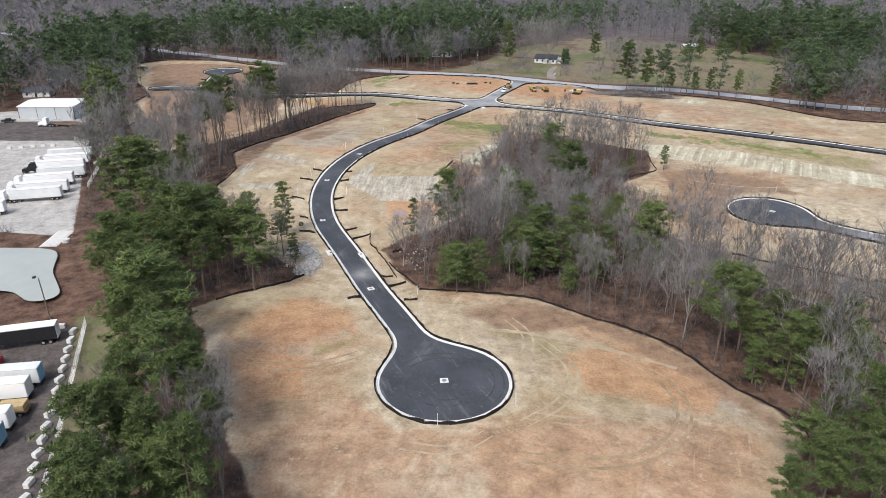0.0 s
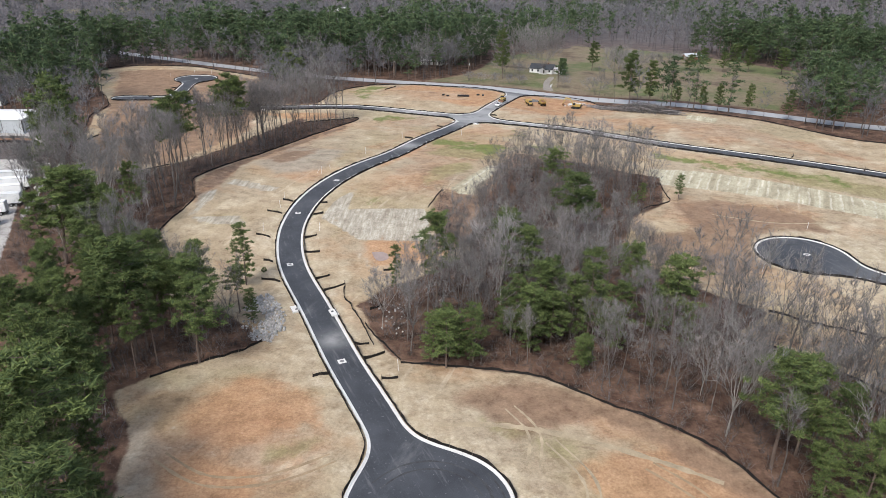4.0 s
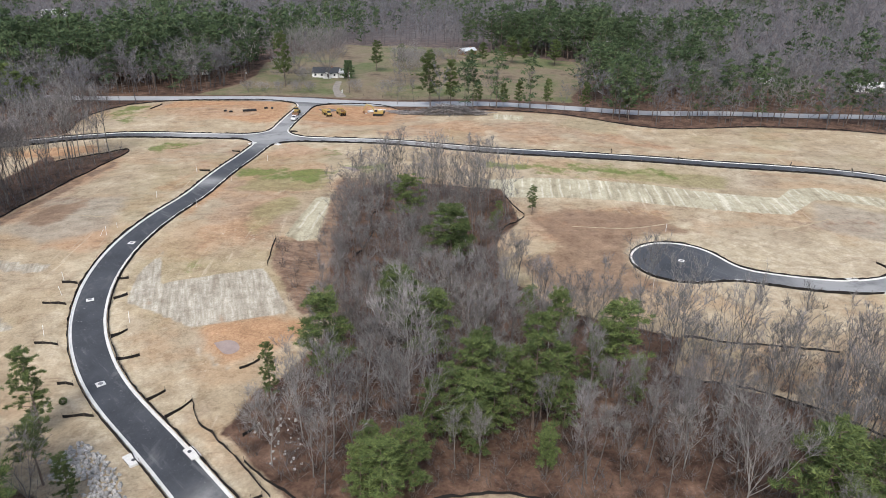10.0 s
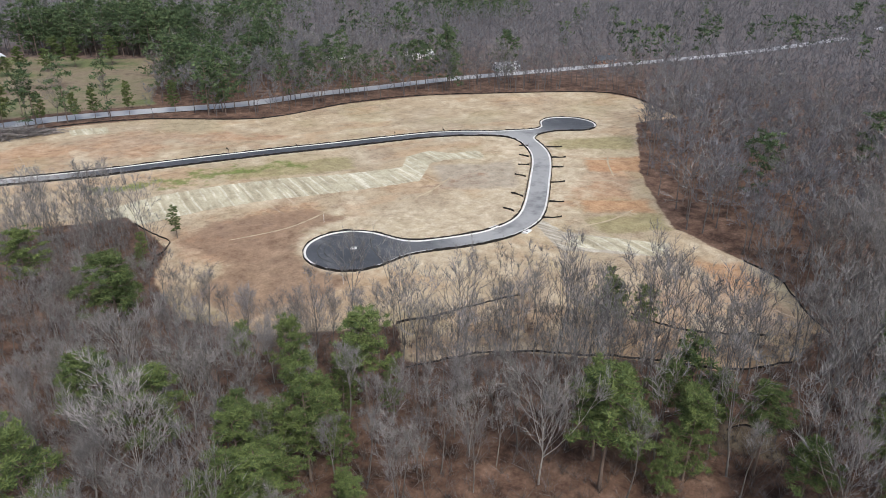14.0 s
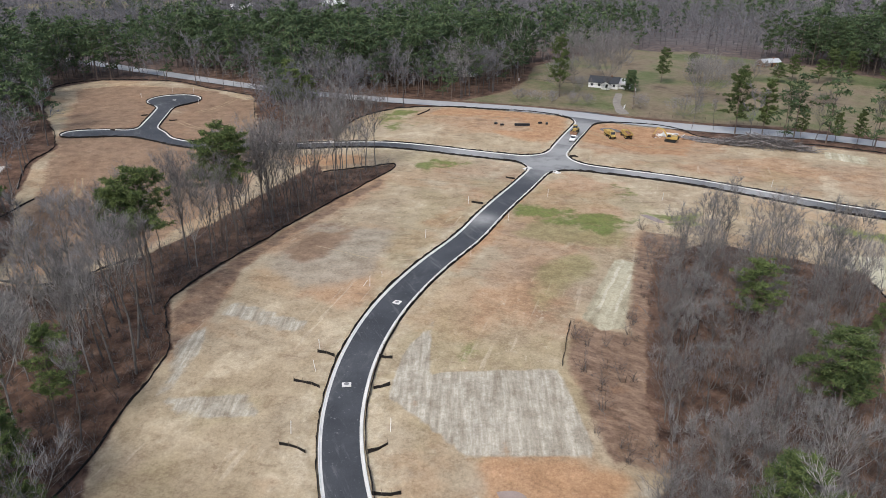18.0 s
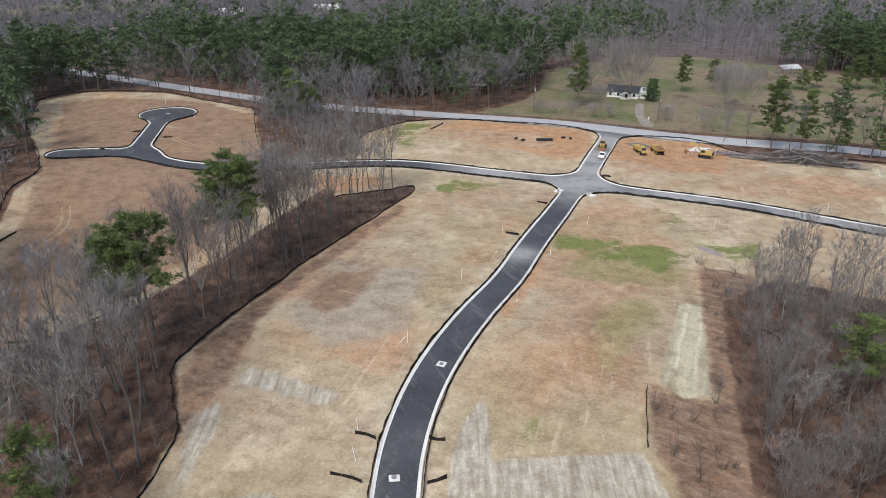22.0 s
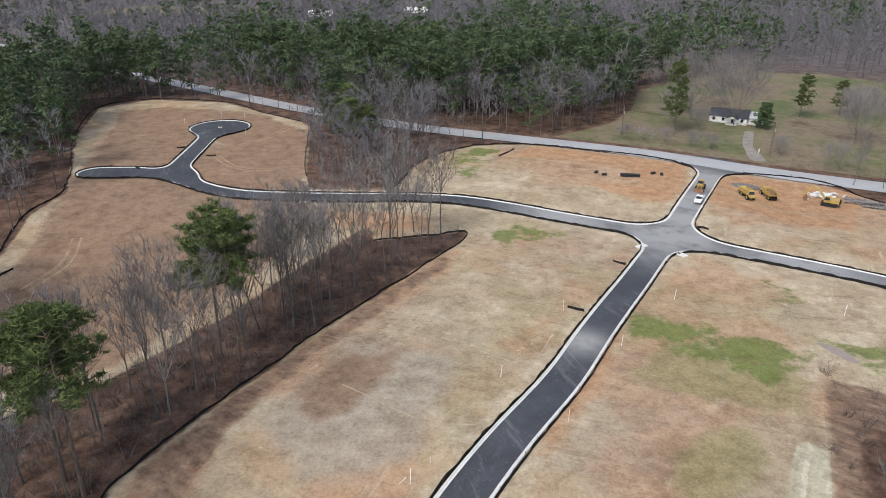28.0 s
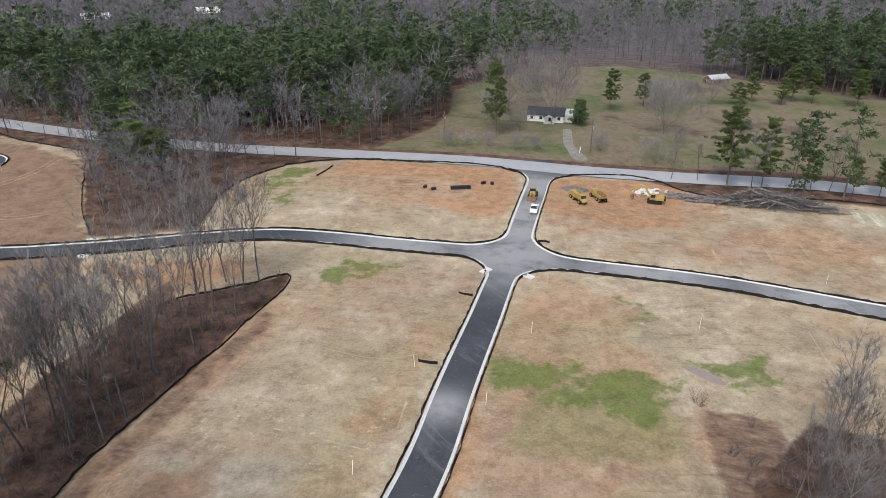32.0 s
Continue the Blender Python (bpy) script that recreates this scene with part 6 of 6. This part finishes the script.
pickup("dark green pickup beside the metal building", BLACK, -176, 318, 0)
semi_truck("white flatbed truck beside the metal building", WHITE, -156, 309, 175)
flat2 = copy_thing(flat, at(-146.5, 309, 175))
tagged(flat2, "empty flatbed trailer beside the metal building")
for c in [c for c in flat2.children if c.name.startswith("timber_bundle")]:
    bpy.data.objects.remove(c)
excavator("orange compact excavator beside the metal building", -140, 318, 30, ORANGE, 0.7)

# ---- concrete blocks round the yard ----
blk = thing("concrete_block", "pale cast concrete barrier block on dark gravel", "block", "barrier blocks", -71.6, 128, 80)
part("body", Solid().box(-0.85, 0.85, -0.45, 0.45, 0, 0.85, 0.05), CONC_BLOCK, blk)
part("lug", Solid().box(-0.3, 0.3, -0.15, 0.15, 0.85, 0.97, 0.04), CONC_BLOCK, blk)
for k in range(1, 15):
    x, y = -71.6 + 0.86 * k, 128 - 3.35 * k
    copy_thing(blk, at(x, y, 76 + 9 * math.sin(k * 2.1)))
for x, y, r in ((-75, 130.4, 4), (-80.5, 130, -5), (-86, 129.6, 6), (-154, 273, 3), (-150, 274, 5), (-146, 275, -4), (-142.6, 276, 6), (-139, 276, 0),
                (-117, 278, 40), (-117, 273.5, 70), (-116.4, 269, 75), (-115.6, 264.6, 82), (-121.5, 278, 4), (-126, 278, 0), (-114.6, 260, 80), (-113.8, 255, 80), (-113, 250, 84)):
    copy_thing(blk, at(x, y, r))


def wire_fence(points, label):
    """Chain-link fence: posts, top rail and woven wire."""
    line = even(points, 3.0)
    z = height(line[:, 0], line[:, 1])
    top = thing("chain_link_fence", label, "fence", "", *map(float, line[0]))
    z0 = ground_at(*line[0])
    loc = np.c_[line - line[0], z - z0]
    for p in loc:
        part("post", Solid().tube(p - (0, 0, 0.3), p + (0, 0, 2.1), 0.04, n=6), STEEL, top)
    for a, b in zip(loc[:-1], loc[1:]):
        part("rail", Solid().tube(a + (0, 0, 2.05), b + (0, 0, 2.05), 0.03, n=6), STEEL, top)
        mesh = Solid()
        for i in range(-7, 10):
            for sgn in (1, -1):
                t0, t1 = i / 10, (i + 7) / 10
                u0, u1 = max(0, t0), min(1, t1)
                h0, h1 = (u0 - t0) / 0.7 * 2, (u1 - t0) / 0.7 * 2
                if sgn < 0:
                    h0, h1 = 2 - h0, 2 - h1
                if u1 - u0 > 0.05:
                    mesh.beam(a + (b - a) * u0 + (0, 0, h0), a + (b - a) * u1 + (0, 0, h1), 0.02, 0.02)
        tagged(part("wire_mesh", mesh, STEEL, top), kind="stuff")


wire_fence([(-70, 130.5), (-62.5, 102), (-56.5, 80), (-54, 70)], "galvanised chain link fence beside dry grass")
wire_fence([(-134, 284), (-113.5, 283), (-112.6, 262), (-110, 240), (-105, 222)], "galvanised chain link fence at the yard corner")
lamp = thing("light_pole", "tall wooden yard light pole beside the pond", "light pole", "", -79, 134.5)
part("pole", Solid().tube((0, 0, -0.5), (-0.3, 0, 9.5), 0.16, 0.11), POLE_WOOD, lamp)
part("arm", Solid().beam((-0.3, 0, 9.2), (-1.1, 0.2, 9.5), 0.07, 0.07), STEEL, lamp)
part("floodlight", Solid().box(-1.5, -0.9, -0.1, 0.5, 9.4, 9.75, 0.06), BLACK, lamp)
spill = thing("concrete_spillway", "splayed concrete spillway running into the pond", "spillway", "", -97, 181, 0)
part("channel", Solid().slab([(-3.2, -0.2), (2.6, -0.2), (1.4, 0.25), (-1.6, 0.3)], -6, 5), CONC_BLOCK, spill)
part("pipe_ring", Solid().tube((3.2, -3, 0), (3.2, -3, 0.9), 1.0, n=16), CONC_BLOCK, spill, "upright concrete pipe ring")


# ---- buildings ----
def windows(parent, spots, w, h, axis, depth):
    """Framed panes on a wall; spots: along the wall, sill height; axis x or y, at depth."""
    for u, z in spots:
        lo, hi = (depth - 0.05, depth + 0.05)
        mk = (lambda g, d: Solid().box(u - g, u + g, lo - d, hi + d, z - (g - w / 2), z + h + (g - w / 2), 0.01)) if axis == "x" else \
             (lambda g, d: Solid().box(lo - d, hi + d, u - g, u + g, z - (g - w / 2), z + h + (g - w / 2), 0.01))
        win = part("window", mk(w / 2 + 0.1, 0.0), WHITE, parent)
        part("pane", mk(w / 2, 0.02), GLASS, win)


def gable(length, depth, eave, ridge, over=0.4, thick=0.22):
    """A pitched roof with the ridge along x."""
    s = Solid()
    d, l = depth / 2 + over, length / 2 + over
    drop = over * (ridge - eave) / (depth / 2)
    s.ring([[(x, -d, eave - drop), (x, 0, ridge), (x, d, eave - drop), (x, d, eave - drop + thick), (x, 0, ridge + thick), (x, -d, eave - drop + thick)] for x in (-l, l)])
    return s


def gable_walls(length, depth, eave, ridge):
    l, d = length / 2, depth / 2
    return Solid().ring([[(x, -d, -0.5), (x, d, -0.5), (x, d, eave), (x, 0, ridge), (x, -d, eave)] for x in (-l, l)])


def house(label, x, y, rz, length, depth, wall=WHITE, roof=SHINGLE, porch=True):
    t = thing("house", label, "house", "houses", x, y, rz)
    part("wall", gable_walls(length, depth, 2.7, 2.7 + depth * 0.27), wall, t)
    part("roof", gable(length, depth, 2.7, 2.7 + depth * 0.27), roof, t)
    n = max(2, int(length / 3.4))
    windows(t, [(-length / 2 + length * (i + 0.5) / n, 0.9) for i in range(n) if i != n // 2], 1.1, 1.3, "x", -depth / 2)
    windows(t, [(-length / 2 + length * (i + 0.5) / n, 0.9) for i in range(n)], 1.1, 1.3, "x", depth / 2)
    windows(t, [(-depth * 0.22, 0.9), (depth * 0.22, 0.9)], 1.0, 1.3, "y", -length / 2)
    windows(t, [(-depth * 0.22, 0.9), (depth * 0.22, 0.9)], 1.0, 1.3, "y", length / 2)
    u = -length / 2 + length * (n // 2 + 0.5) / n
    part("door", Solid().box(u - 0.5, u + 0.5, -depth / 2 - 0.06, -depth / 2 + 0.02, 0, 2.1, 0.01), BLACK, t)
    if porch:
        g = gable(3.6, 4.4, 2.5, 3.7, 0.25, 0.16)
        pr = part("porch_roof", Solid(), roof, t)
        turn_ = [(-p.y + u, p.x - depth / 2 - 1.2, p.z) for p in g.v]
        bpy.data.objects.remove(pr)
        part("porch_roof", Solid().add(turn_, g.f), roof, t)
        part("porch_gable", Solid().ring([[(u - 2.2, q, 2.5), (u + 2.2, q, 2.5), (u, q, 3.6)] for q in (-depth / 2 - 2.9, -depth / 2 - 2.75)]), wall, t)
        part("porch_floor", Solid().box(u - 2.1, u + 2.1, -depth / 2 - 3, -depth / 2, -0.3, 0.25, 0.03), CONC_BLOCK, t)
        for q in (-1.9, 1.9):
            part("porch_post", Solid().beam((u + q, -depth / 2 - 2.8, 0.2), (u + q, -depth / 2 - 2.8, 2.6), 0.18, 0.18), WHITE, t)
    part("chimney", Solid().box(length * 0.2, length * 0.2 + 0.8, -0.4, 0.4, 2.5, 2.7 + depth * 0.27 + 0.9, 0.03), BRICK, t)
    return t


h1 = house("white farmhouse with dark shingle roof and porch", 95.5, 461.5, -30, 14.5, 8.5)
part("wing_wall", Solid().ring([[(x, y, z) for y, z in ((-2, -0.4), (6.5, -0.4), (6.5, 2.6), (2.2, 4.2), (-2, 2.6))] for x in (7.2, 12.4)]), WHITE, h1)
part("wing_roof", Solid().ring([[(x, y, z) for y, z in ((-2.4, 2.5), (2.2, 4.25), (6.9, 2.5), (6.9, 2.7), (2.2, 4.45), (-2.4, 2.7))] for x in (7.3, 12.8)]), OFF_WHITE, h1, "pale metal roof")
for lab, x, y, r, l, d, w, ro in (("small white house with grey roof among trees", -202, 432, -10, 12, 7, WHITE, GREY_METAL), ("white house among bare trees", -191, 381, 5, 13, 8, OFF_WHITE, SHINGLE),
                                  ("distant pale house at the end of a road", -318, 590, 15, 14, 8, OFF_WHITE, GREY_METAL), ("white roofed house behind the highway", 379, 330, -35, 18, 9, WHITE, OFF_WHITE),
                                  ("grey house beside the highway", 366, 262, -35, 15, 8, GREY_METAL, GREY_METAL), ("house with red brick walls in the woods", 420, 218, -35, 14, 8, BRICK, SHINGLE),
                                  ("small white house behind pines", 345, 372, -30, 12, 8, WHITE, GREY_METAL), ("low dark shed at the field edge", 215, 520, 10, 12, 6, BROWN_FIELD, GREY_METAL),
                                  ("low white house in the far woods", 30, 505, -20, 15, 7, OFF_WHITE, OFF_WHITE), ("distant white farm building", -165, 985, 10, 26, 12, WHITE, WHITE),
                                  ("distant white shed beside a field", -60, 1030, 5, 30, 12, WHITE, OFF_WHITE)):
    house(lab, x, y, r, l, d, w, ro, False)
shed = thing("warehouse", "grey ribbed metal warehouse with white low roof", "warehouse", "", -160.5, 333, -6)
part("wall", gable_walls(25.5, 20, 5.2, 6.4), GREY_METAL, shed)
part("roof", gable(25.5, 20, 5.2, 6.4, 0.3, 0.2), WHITE, shed, "white standing seam roof")
for i in range(40):
    part("wall_rib", Solid().box(-12.7 + i * 0.65, -12.62 + i * 0.65, -10.05, -9.99, 0, 5.15, 0.01), GREY_METAL, shed)
for i in range(4):
    part("downpipe", Solid().box(-12.75 + i * 8.45, -12.6 + i * 8.45, -10.12, -9.98, 0, 5.2, 0.02), BLACK, shed)
windows(shed, [(-3, 3.0), (3, 3.0)], 1.1, 1.2, "y", 12.75)
part("door", Solid().box(12.7, 12.82, -6.2, -5.1, 0, 2.1, 0.01), WHITE, shed)
part("trim", Solid().box(12.76, 12.86, -10.05, -9.85, 0, 5.2, 0.01), BLACK, shed)
gate = thing("field_gate", "white painted wooden gate beside the driveway", "gate", "", 91.5, 420.5, 60)
for q in (0.3, 0.75, 1.2):
    part("rail", Solid().beam((-1.5, 0, q), (1.5, 0, q), 0.05, 0.14), WHITE, gate)
for q in (-1.5, 0, 1.5):
    part("post", Solid().beam((q, 0.05, -0.3), (q, 0.05, 1.45), 0.14, 0.14), WHITE, gate)

# ---- utility line and pasture posts along the highway ----
poles = [(95, 419.5), (47, 441.5), (4, 461), (-40, 482), (-84, 508)]
pole = thing("utility_pole", "tall brown wooden utility pole with crossarm", "utility pole", "utility poles", *poles[0], -28)
part("post", Solid().tube((0, 0, -0.5), (0, 0, 11.5), 0.24, 0.16), POLE_WOOD, pole)
part("crossarm", Solid().beam((0, -1.2, 9.7), (0, 1.2, 9.7), 0.1, 0.12), POLE_WOOD, pole)
for q in (-1.1, 0, 1.1):
    part("insulator", Solid().tube((0, q, 9.75), (0, q, 9.98), 0.05, n=6), OFF_WHITE, pole)
part("transformer", Solid().tube((0.35, 0, 8.2), (0.35, 0, 9.2), 0.25, n=10), STEEL, pole)
for x, y in poles[1:]:
    copy_thing(pole, at(x, y, -26))
for (ax, ay), (bx, by) in zip(poles[:-1], poles[1:]):
    for q in (-1.0, 0.0, 1.0):
        a, b = np.array([ax, ay + q, ground_at(ax, ay) + 9.9]), np.array([bx, by + q, ground_at(bx, by) + 9.9])
        pts = [a + (b - a) * k / 8 - np.array([0, 0, 4 * 0.7 * (k / 8) * (1 - k / 8)]) for k in range(9)]
        s = Solid().ring([[p + (dx * 0.02, dx * 0.01, dz * 0.022) for dx, dz in ((-1, 0), (0, -1), (1, 0), (0, 1))] for p in pts])
        tagged(link("power_line", s.v, s.f, BLACK), "thin black sagging power line between wooden poles", "power line", "power lines")
post = thing("fence_post", "weathered wooden pasture post beside the highway", "fence post", "pasture posts", 100, 412)
part("shaft", Solid().tube((0, 0, -0.3), (0, 0, 1.3), 0.09, 0.08, 6), POLE_WOOD, post)
for k in range(1, 22):
    x = 100 + k * 4.2
    j = int(np.argmin(np.abs(HWY[:, 0] - x)))
    copy_thing(post, at(x, float(HWY[j, 1]) + 13, k * 40))

# ---- timber heap, pipes and rubble at the work site ----
LOGS = []
for s in range(4):
    v = Solid()
    r0 = 0.16 + 0.05 * s
    v.tube((-4.5, 0, 0), (0, 0.12, 0.05), r0, r0 * 0.8, 7).tube((0, 0.12, 0.05), (4.5, -0.1, 0), r0 * 0.8, r0 * 0.45, 7)
    me = bpy.data.meshes.new("log")
    me.from_pydata(v.v, [], v.f)
    me.materials.append(LOG_BARK)
    LOGS.append(me)
heap = thing("log_heap", "long heap of grey felled logs and brush", "log pile", "", 118, 368)
hz = ground_at(118, 368)
hr = np.random.default_rng(12)
for k in range(210):
    u = hr.uniform(0, 1)
    mid = math.exp(-((u - 0.62) / 0.22) ** 2)
    x, y = 101 + 37 * u + hr.normal(0, 0.8), 375.5 - 26 * u + hr.normal(0, 1.0 + 1.4 * mid)
    o = new("log", LOGS[int(hr.integers(4))])
    o.parent = heap
    o.location = (x - 118, y - 368, ground_at(x, y) - hz + 0.2 + hr.uniform(0, 0.9 + 3.2 * mid))
    o.rotation_euler = (hr.uniform(0, 6), hr.normal(0, 0.12 + 0.16 * mid), radians(-30) + hr.normal(0, 0.28 + 0.35 * mid))
    s = hr.uniform(0.35, 0.95)
    o.scale = (s, s * hr.uniform(0.7, 1.2), s)
HEAP_TWIGS = foliage("heap_brush", (0.045, 0.040, 0.038), (0.21, 0.195, 0.19))
brush = Pile()
for k in range(5200):
    u = hr.beta(3.0, 2.2)
    mid = math.exp(-((u - 0.62) / 0.25) ** 2)
    x, y = 101 + 37 * u + hr.normal(0, 1.2), 375.5 - 26 * u + hr.normal(0, 1.0 + 1.6 * mid)
    p = np.array([x - 118, y - 368, ground_at(x, y) - hz + hr.uniform(0, 0.9 + 3.4 * mid)])
    d = hr.normal(size=3) * (1, 1, 0.5) + (0, 0, 0.2)
    brush.blade(p, p + d / np.linalg.norm(d) * hr.uniform(1.0, 3.0), 0.10, hr)
v, f = brush.arrays()
o = new("brush", big_mesh("brush", v, f, [HEAP_TWIGS]))
o.parent = heap
pipes = thing("pipe_stack", "stack of black plastic drain pipes", "pipes", "", 38, 388.5, -8)
for i in range(6):
    part("pipe", Solid().tube((-3, (i % 3 - 1) * 0.5 + (0.25 if i > 2 else 0), 0.22 + (0.4 if i > 2 else 0)), (3, (i % 3 - 1) * 0.5 + (0.25 if i > 2 else 0), 0.22 + (0.4 if i > 2 else 0)), 0.22, n=10), BLACK, pipes)
crate = thing("equipment_crate", "dark steel crate on red soil", "crate", "site crates", 30, 389.5, 10)
part("body", Solid().box(-0.7, 0.7, -0.45, 0.45, 0.1, 0.7, 0.05), BLACK, crate)
part("skid", Solid().box(-0.8, 0.8, -0.5, 0.5, 0, 0.12, 0.02), POLE_WOOD, crate)
for x, y, r in ((28, 392, 60), (46, 391.5, 25), (48.5, 390.5, 80)):
    copy_thing(crate, at(x, y, r))
rub = thing("rubble_heap", "heap of pale broken concrete slabs", "rubble", "", 95, 380.5)
for k in range(34):
    a = hr.uniform(0, 6.28)
    d = abs(hr.normal(0, 2.2))
    sl = part("slab", Solid().box(-0.9, 0.9, -0.5, 0.5, 0, 0.18, 0.03), OFF_WHITE if k % 2 else CONC_BLOCK, rub)
    sl.matrix_basis = pose(d * math.cos(a) * 1.6, d * math.sin(a), max(0.05, 1.0 - d * 0.4), hr.uniform(-35, 35), hr.uniform(-30, 30), hr.uniform(0, 180))
mound = Solid()
mound.ring([[(math.cos(t) * r * 4.5 * (1 + 0.15 * math.sin(3 * t + r)), math.sin(t) * r * 2.2, z) for t in np.linspace(0, 6.283, 25)[:-1]] for r, z in ((1, -0.2), (0.85, 0.25), (0.6, 0.6), (0.3, 0.85), (0.05, 0.95))])
pile = thing("gravel_heap", "low heap of dark grey gravel", "gravel heap", "", 72, 384, -20)
part("mound", mound, plain("dark_gravel", (0.16, 0.16, 0.165), 1.0, 0.25, 1.0), pile)
shrub = thing("evergreen_shrub", "small dark rounded evergreen shrub on straw", "shrub", "", -32.5, 184.5)
sp = Pile()
for k in range(500):
    d = hr.normal(size=3)
    d /= np.linalg.norm(d)
    c = np.array([0, 0, 0.55]) + d * (0.5, 0.5, 0.45)
    sp.blade(c, c + d * 0.22 + hr.normal(0, 0.05, 3), 0.12, hr)
v, f = sp.arrays()
o = new("leaves", big_mesh("leaves", v, f, [NEEDLES]))
o.parent = shrub
part("stem", Solid().tube((0, 0, -0.2), (0, 0, 0.7), 0.06, 0.03, 6), POLE_WOOD, shrub)


# ---- wheel tracks, soil ridges and drag marks on the bare ground ----
TRACK_PALE = plain("pale_wheel_track", (0.43, 0.35, 0.235), 1.0, 0.25, 3.0)
TRACK_TAN = plain("tan_wheel_track", (0.36, 0.265, 0.165), 1.0, 0.25, 2.5)
TRACK_GREY = plain("dusty_tyre_mark", (0.072, 0.073, 0.076), 0.9, 0.3, 2.0)


def track(points, width, mat, lift=0.035, pair=0.0, label="faint pale wheel track across bare soil"):
    """One or two ragged ribbons pressed on the ground."""
    base_line = even(curve(points, 1.5), 1.0)
    for o in ((-pair / 2, pair / 2) if pair else (0.0,)):
        line = base_line + side(base_line) * o
        r = np.random.default_rng(int(abs(points[0][0] * 31 + points[0][1] * 17 + o * 5)))
        n = len(line)
        w = width * (0.45 + 0.55 * np.sin(np.linspace(0.12, math.pi - 0.12, n)) ** 0.4) * r.uniform(0.6, 1.3, n)
        nrm = side(line)
        a, b = line + nrm * w[:, None] / 2, line - nrm * w[:, None] / 2
        p = np.stack([a, b], 1).reshape(-1, 2)
        faces = [(2 * j, 2 * j + 2, 2 * j + 3, 2 * j + 1) for j in range(n - 1)]
        tagged(link("track", np.c_[p, height(p[:, 0], p[:, 1]) + lift], faces, mat), label, "track", "wheel tracks", "structure")


for pts in ([(14, 92), (22, 98), (26, 108), (22, 118)], [(16, 94), (24, 92), (33, 95)], [(-6, 88), (2, 86), (8, 90)], [(18, 112), (20, 120), (17, 127)]):
    track(pts, 0.5, TRACK_PALE, 0.035, 1.9)
track([(12, 84), (26, 82), (36, 86), (42, 94), (42, 104), (36, 112)], 0.7, TRACK_TAN, 0.035, 2.2)
track([(4, 123), (16, 122), (28, 118), (38, 113), (46, 108)], 1.3, TRACK_PALE, 0.035, 0, "pale worn strip across bare soil")
track([(-38, 118), (-30, 112), (-20, 112), (-12, 116)], 0.6, TRACK_TAN, 0.035, 2.0)
for pts in ([(-36, 272), (-22, 262), (-12, 262)], [(-14, 312), (-2, 303), (6, 303)], [(-20, 288), (-8, 280)], [(-30, 300), (-16, 292)], [(14, 318), (22, 322)]):
    track(pts, 0.35, TRACK_PALE, 0.035, 0, "thin pale soil ridge between house lots")
for pts in ([(84, 366), (96, 362), (110, 352)], [(62, 382), (74, 366), (92, 360)], [(40, 398), (30, 404), (12, 410)]):
    track(pts, 0.8, TRACK_TAN, 0.035, 2.2)
for pts in ([(96, 222), (110, 214), (126, 212)], [(130, 206), (150, 196), (170, 196)], [(120, 150), (128, 138), (134, 126)], [(146, 150), (160, 140), (172, 136)], [(200, 150), (214, 156), (230, 160)],
            [(236, 182), (250, 170)], [(190, 158), (196, 146)], [(210, 168), (218, 154)]):
    track(pts, 0.7, TRACK_PALE, 0.035, 0, "pale soil strip between house lots")
for pts in ([(-100, 410), (-92, 400), (-84, 396), (-76, 398)], [(-96, 424), (-88, 436), (-84, 450)], [(-114, 340), (-110, 326), (-112, 312)]):
    track(pts, 0.7, TRACK_TAN, 0.035, 2.0)
# dusty arcs where machines turned on the new asphalt
for cx, cy, r, a0, a1 in ((2, 105, 8.6, 0.2, 2.6), (2, 105, 7.0, 3.0, 5.4), (107, 191, 8.0, 1.0, 3.4), (2, 105, 10.0, -0.9, 0.6)):
    track([(cx + r * math.cos(a0 + (a1 - a0) * k / 6), cy + r * math.sin(a0 + (a1 - a0) * k / 6)) for k in range(7)], 0.35, TRACK_GREY, 0.05, 1.7, "dusty tyre arc on new asphalt")
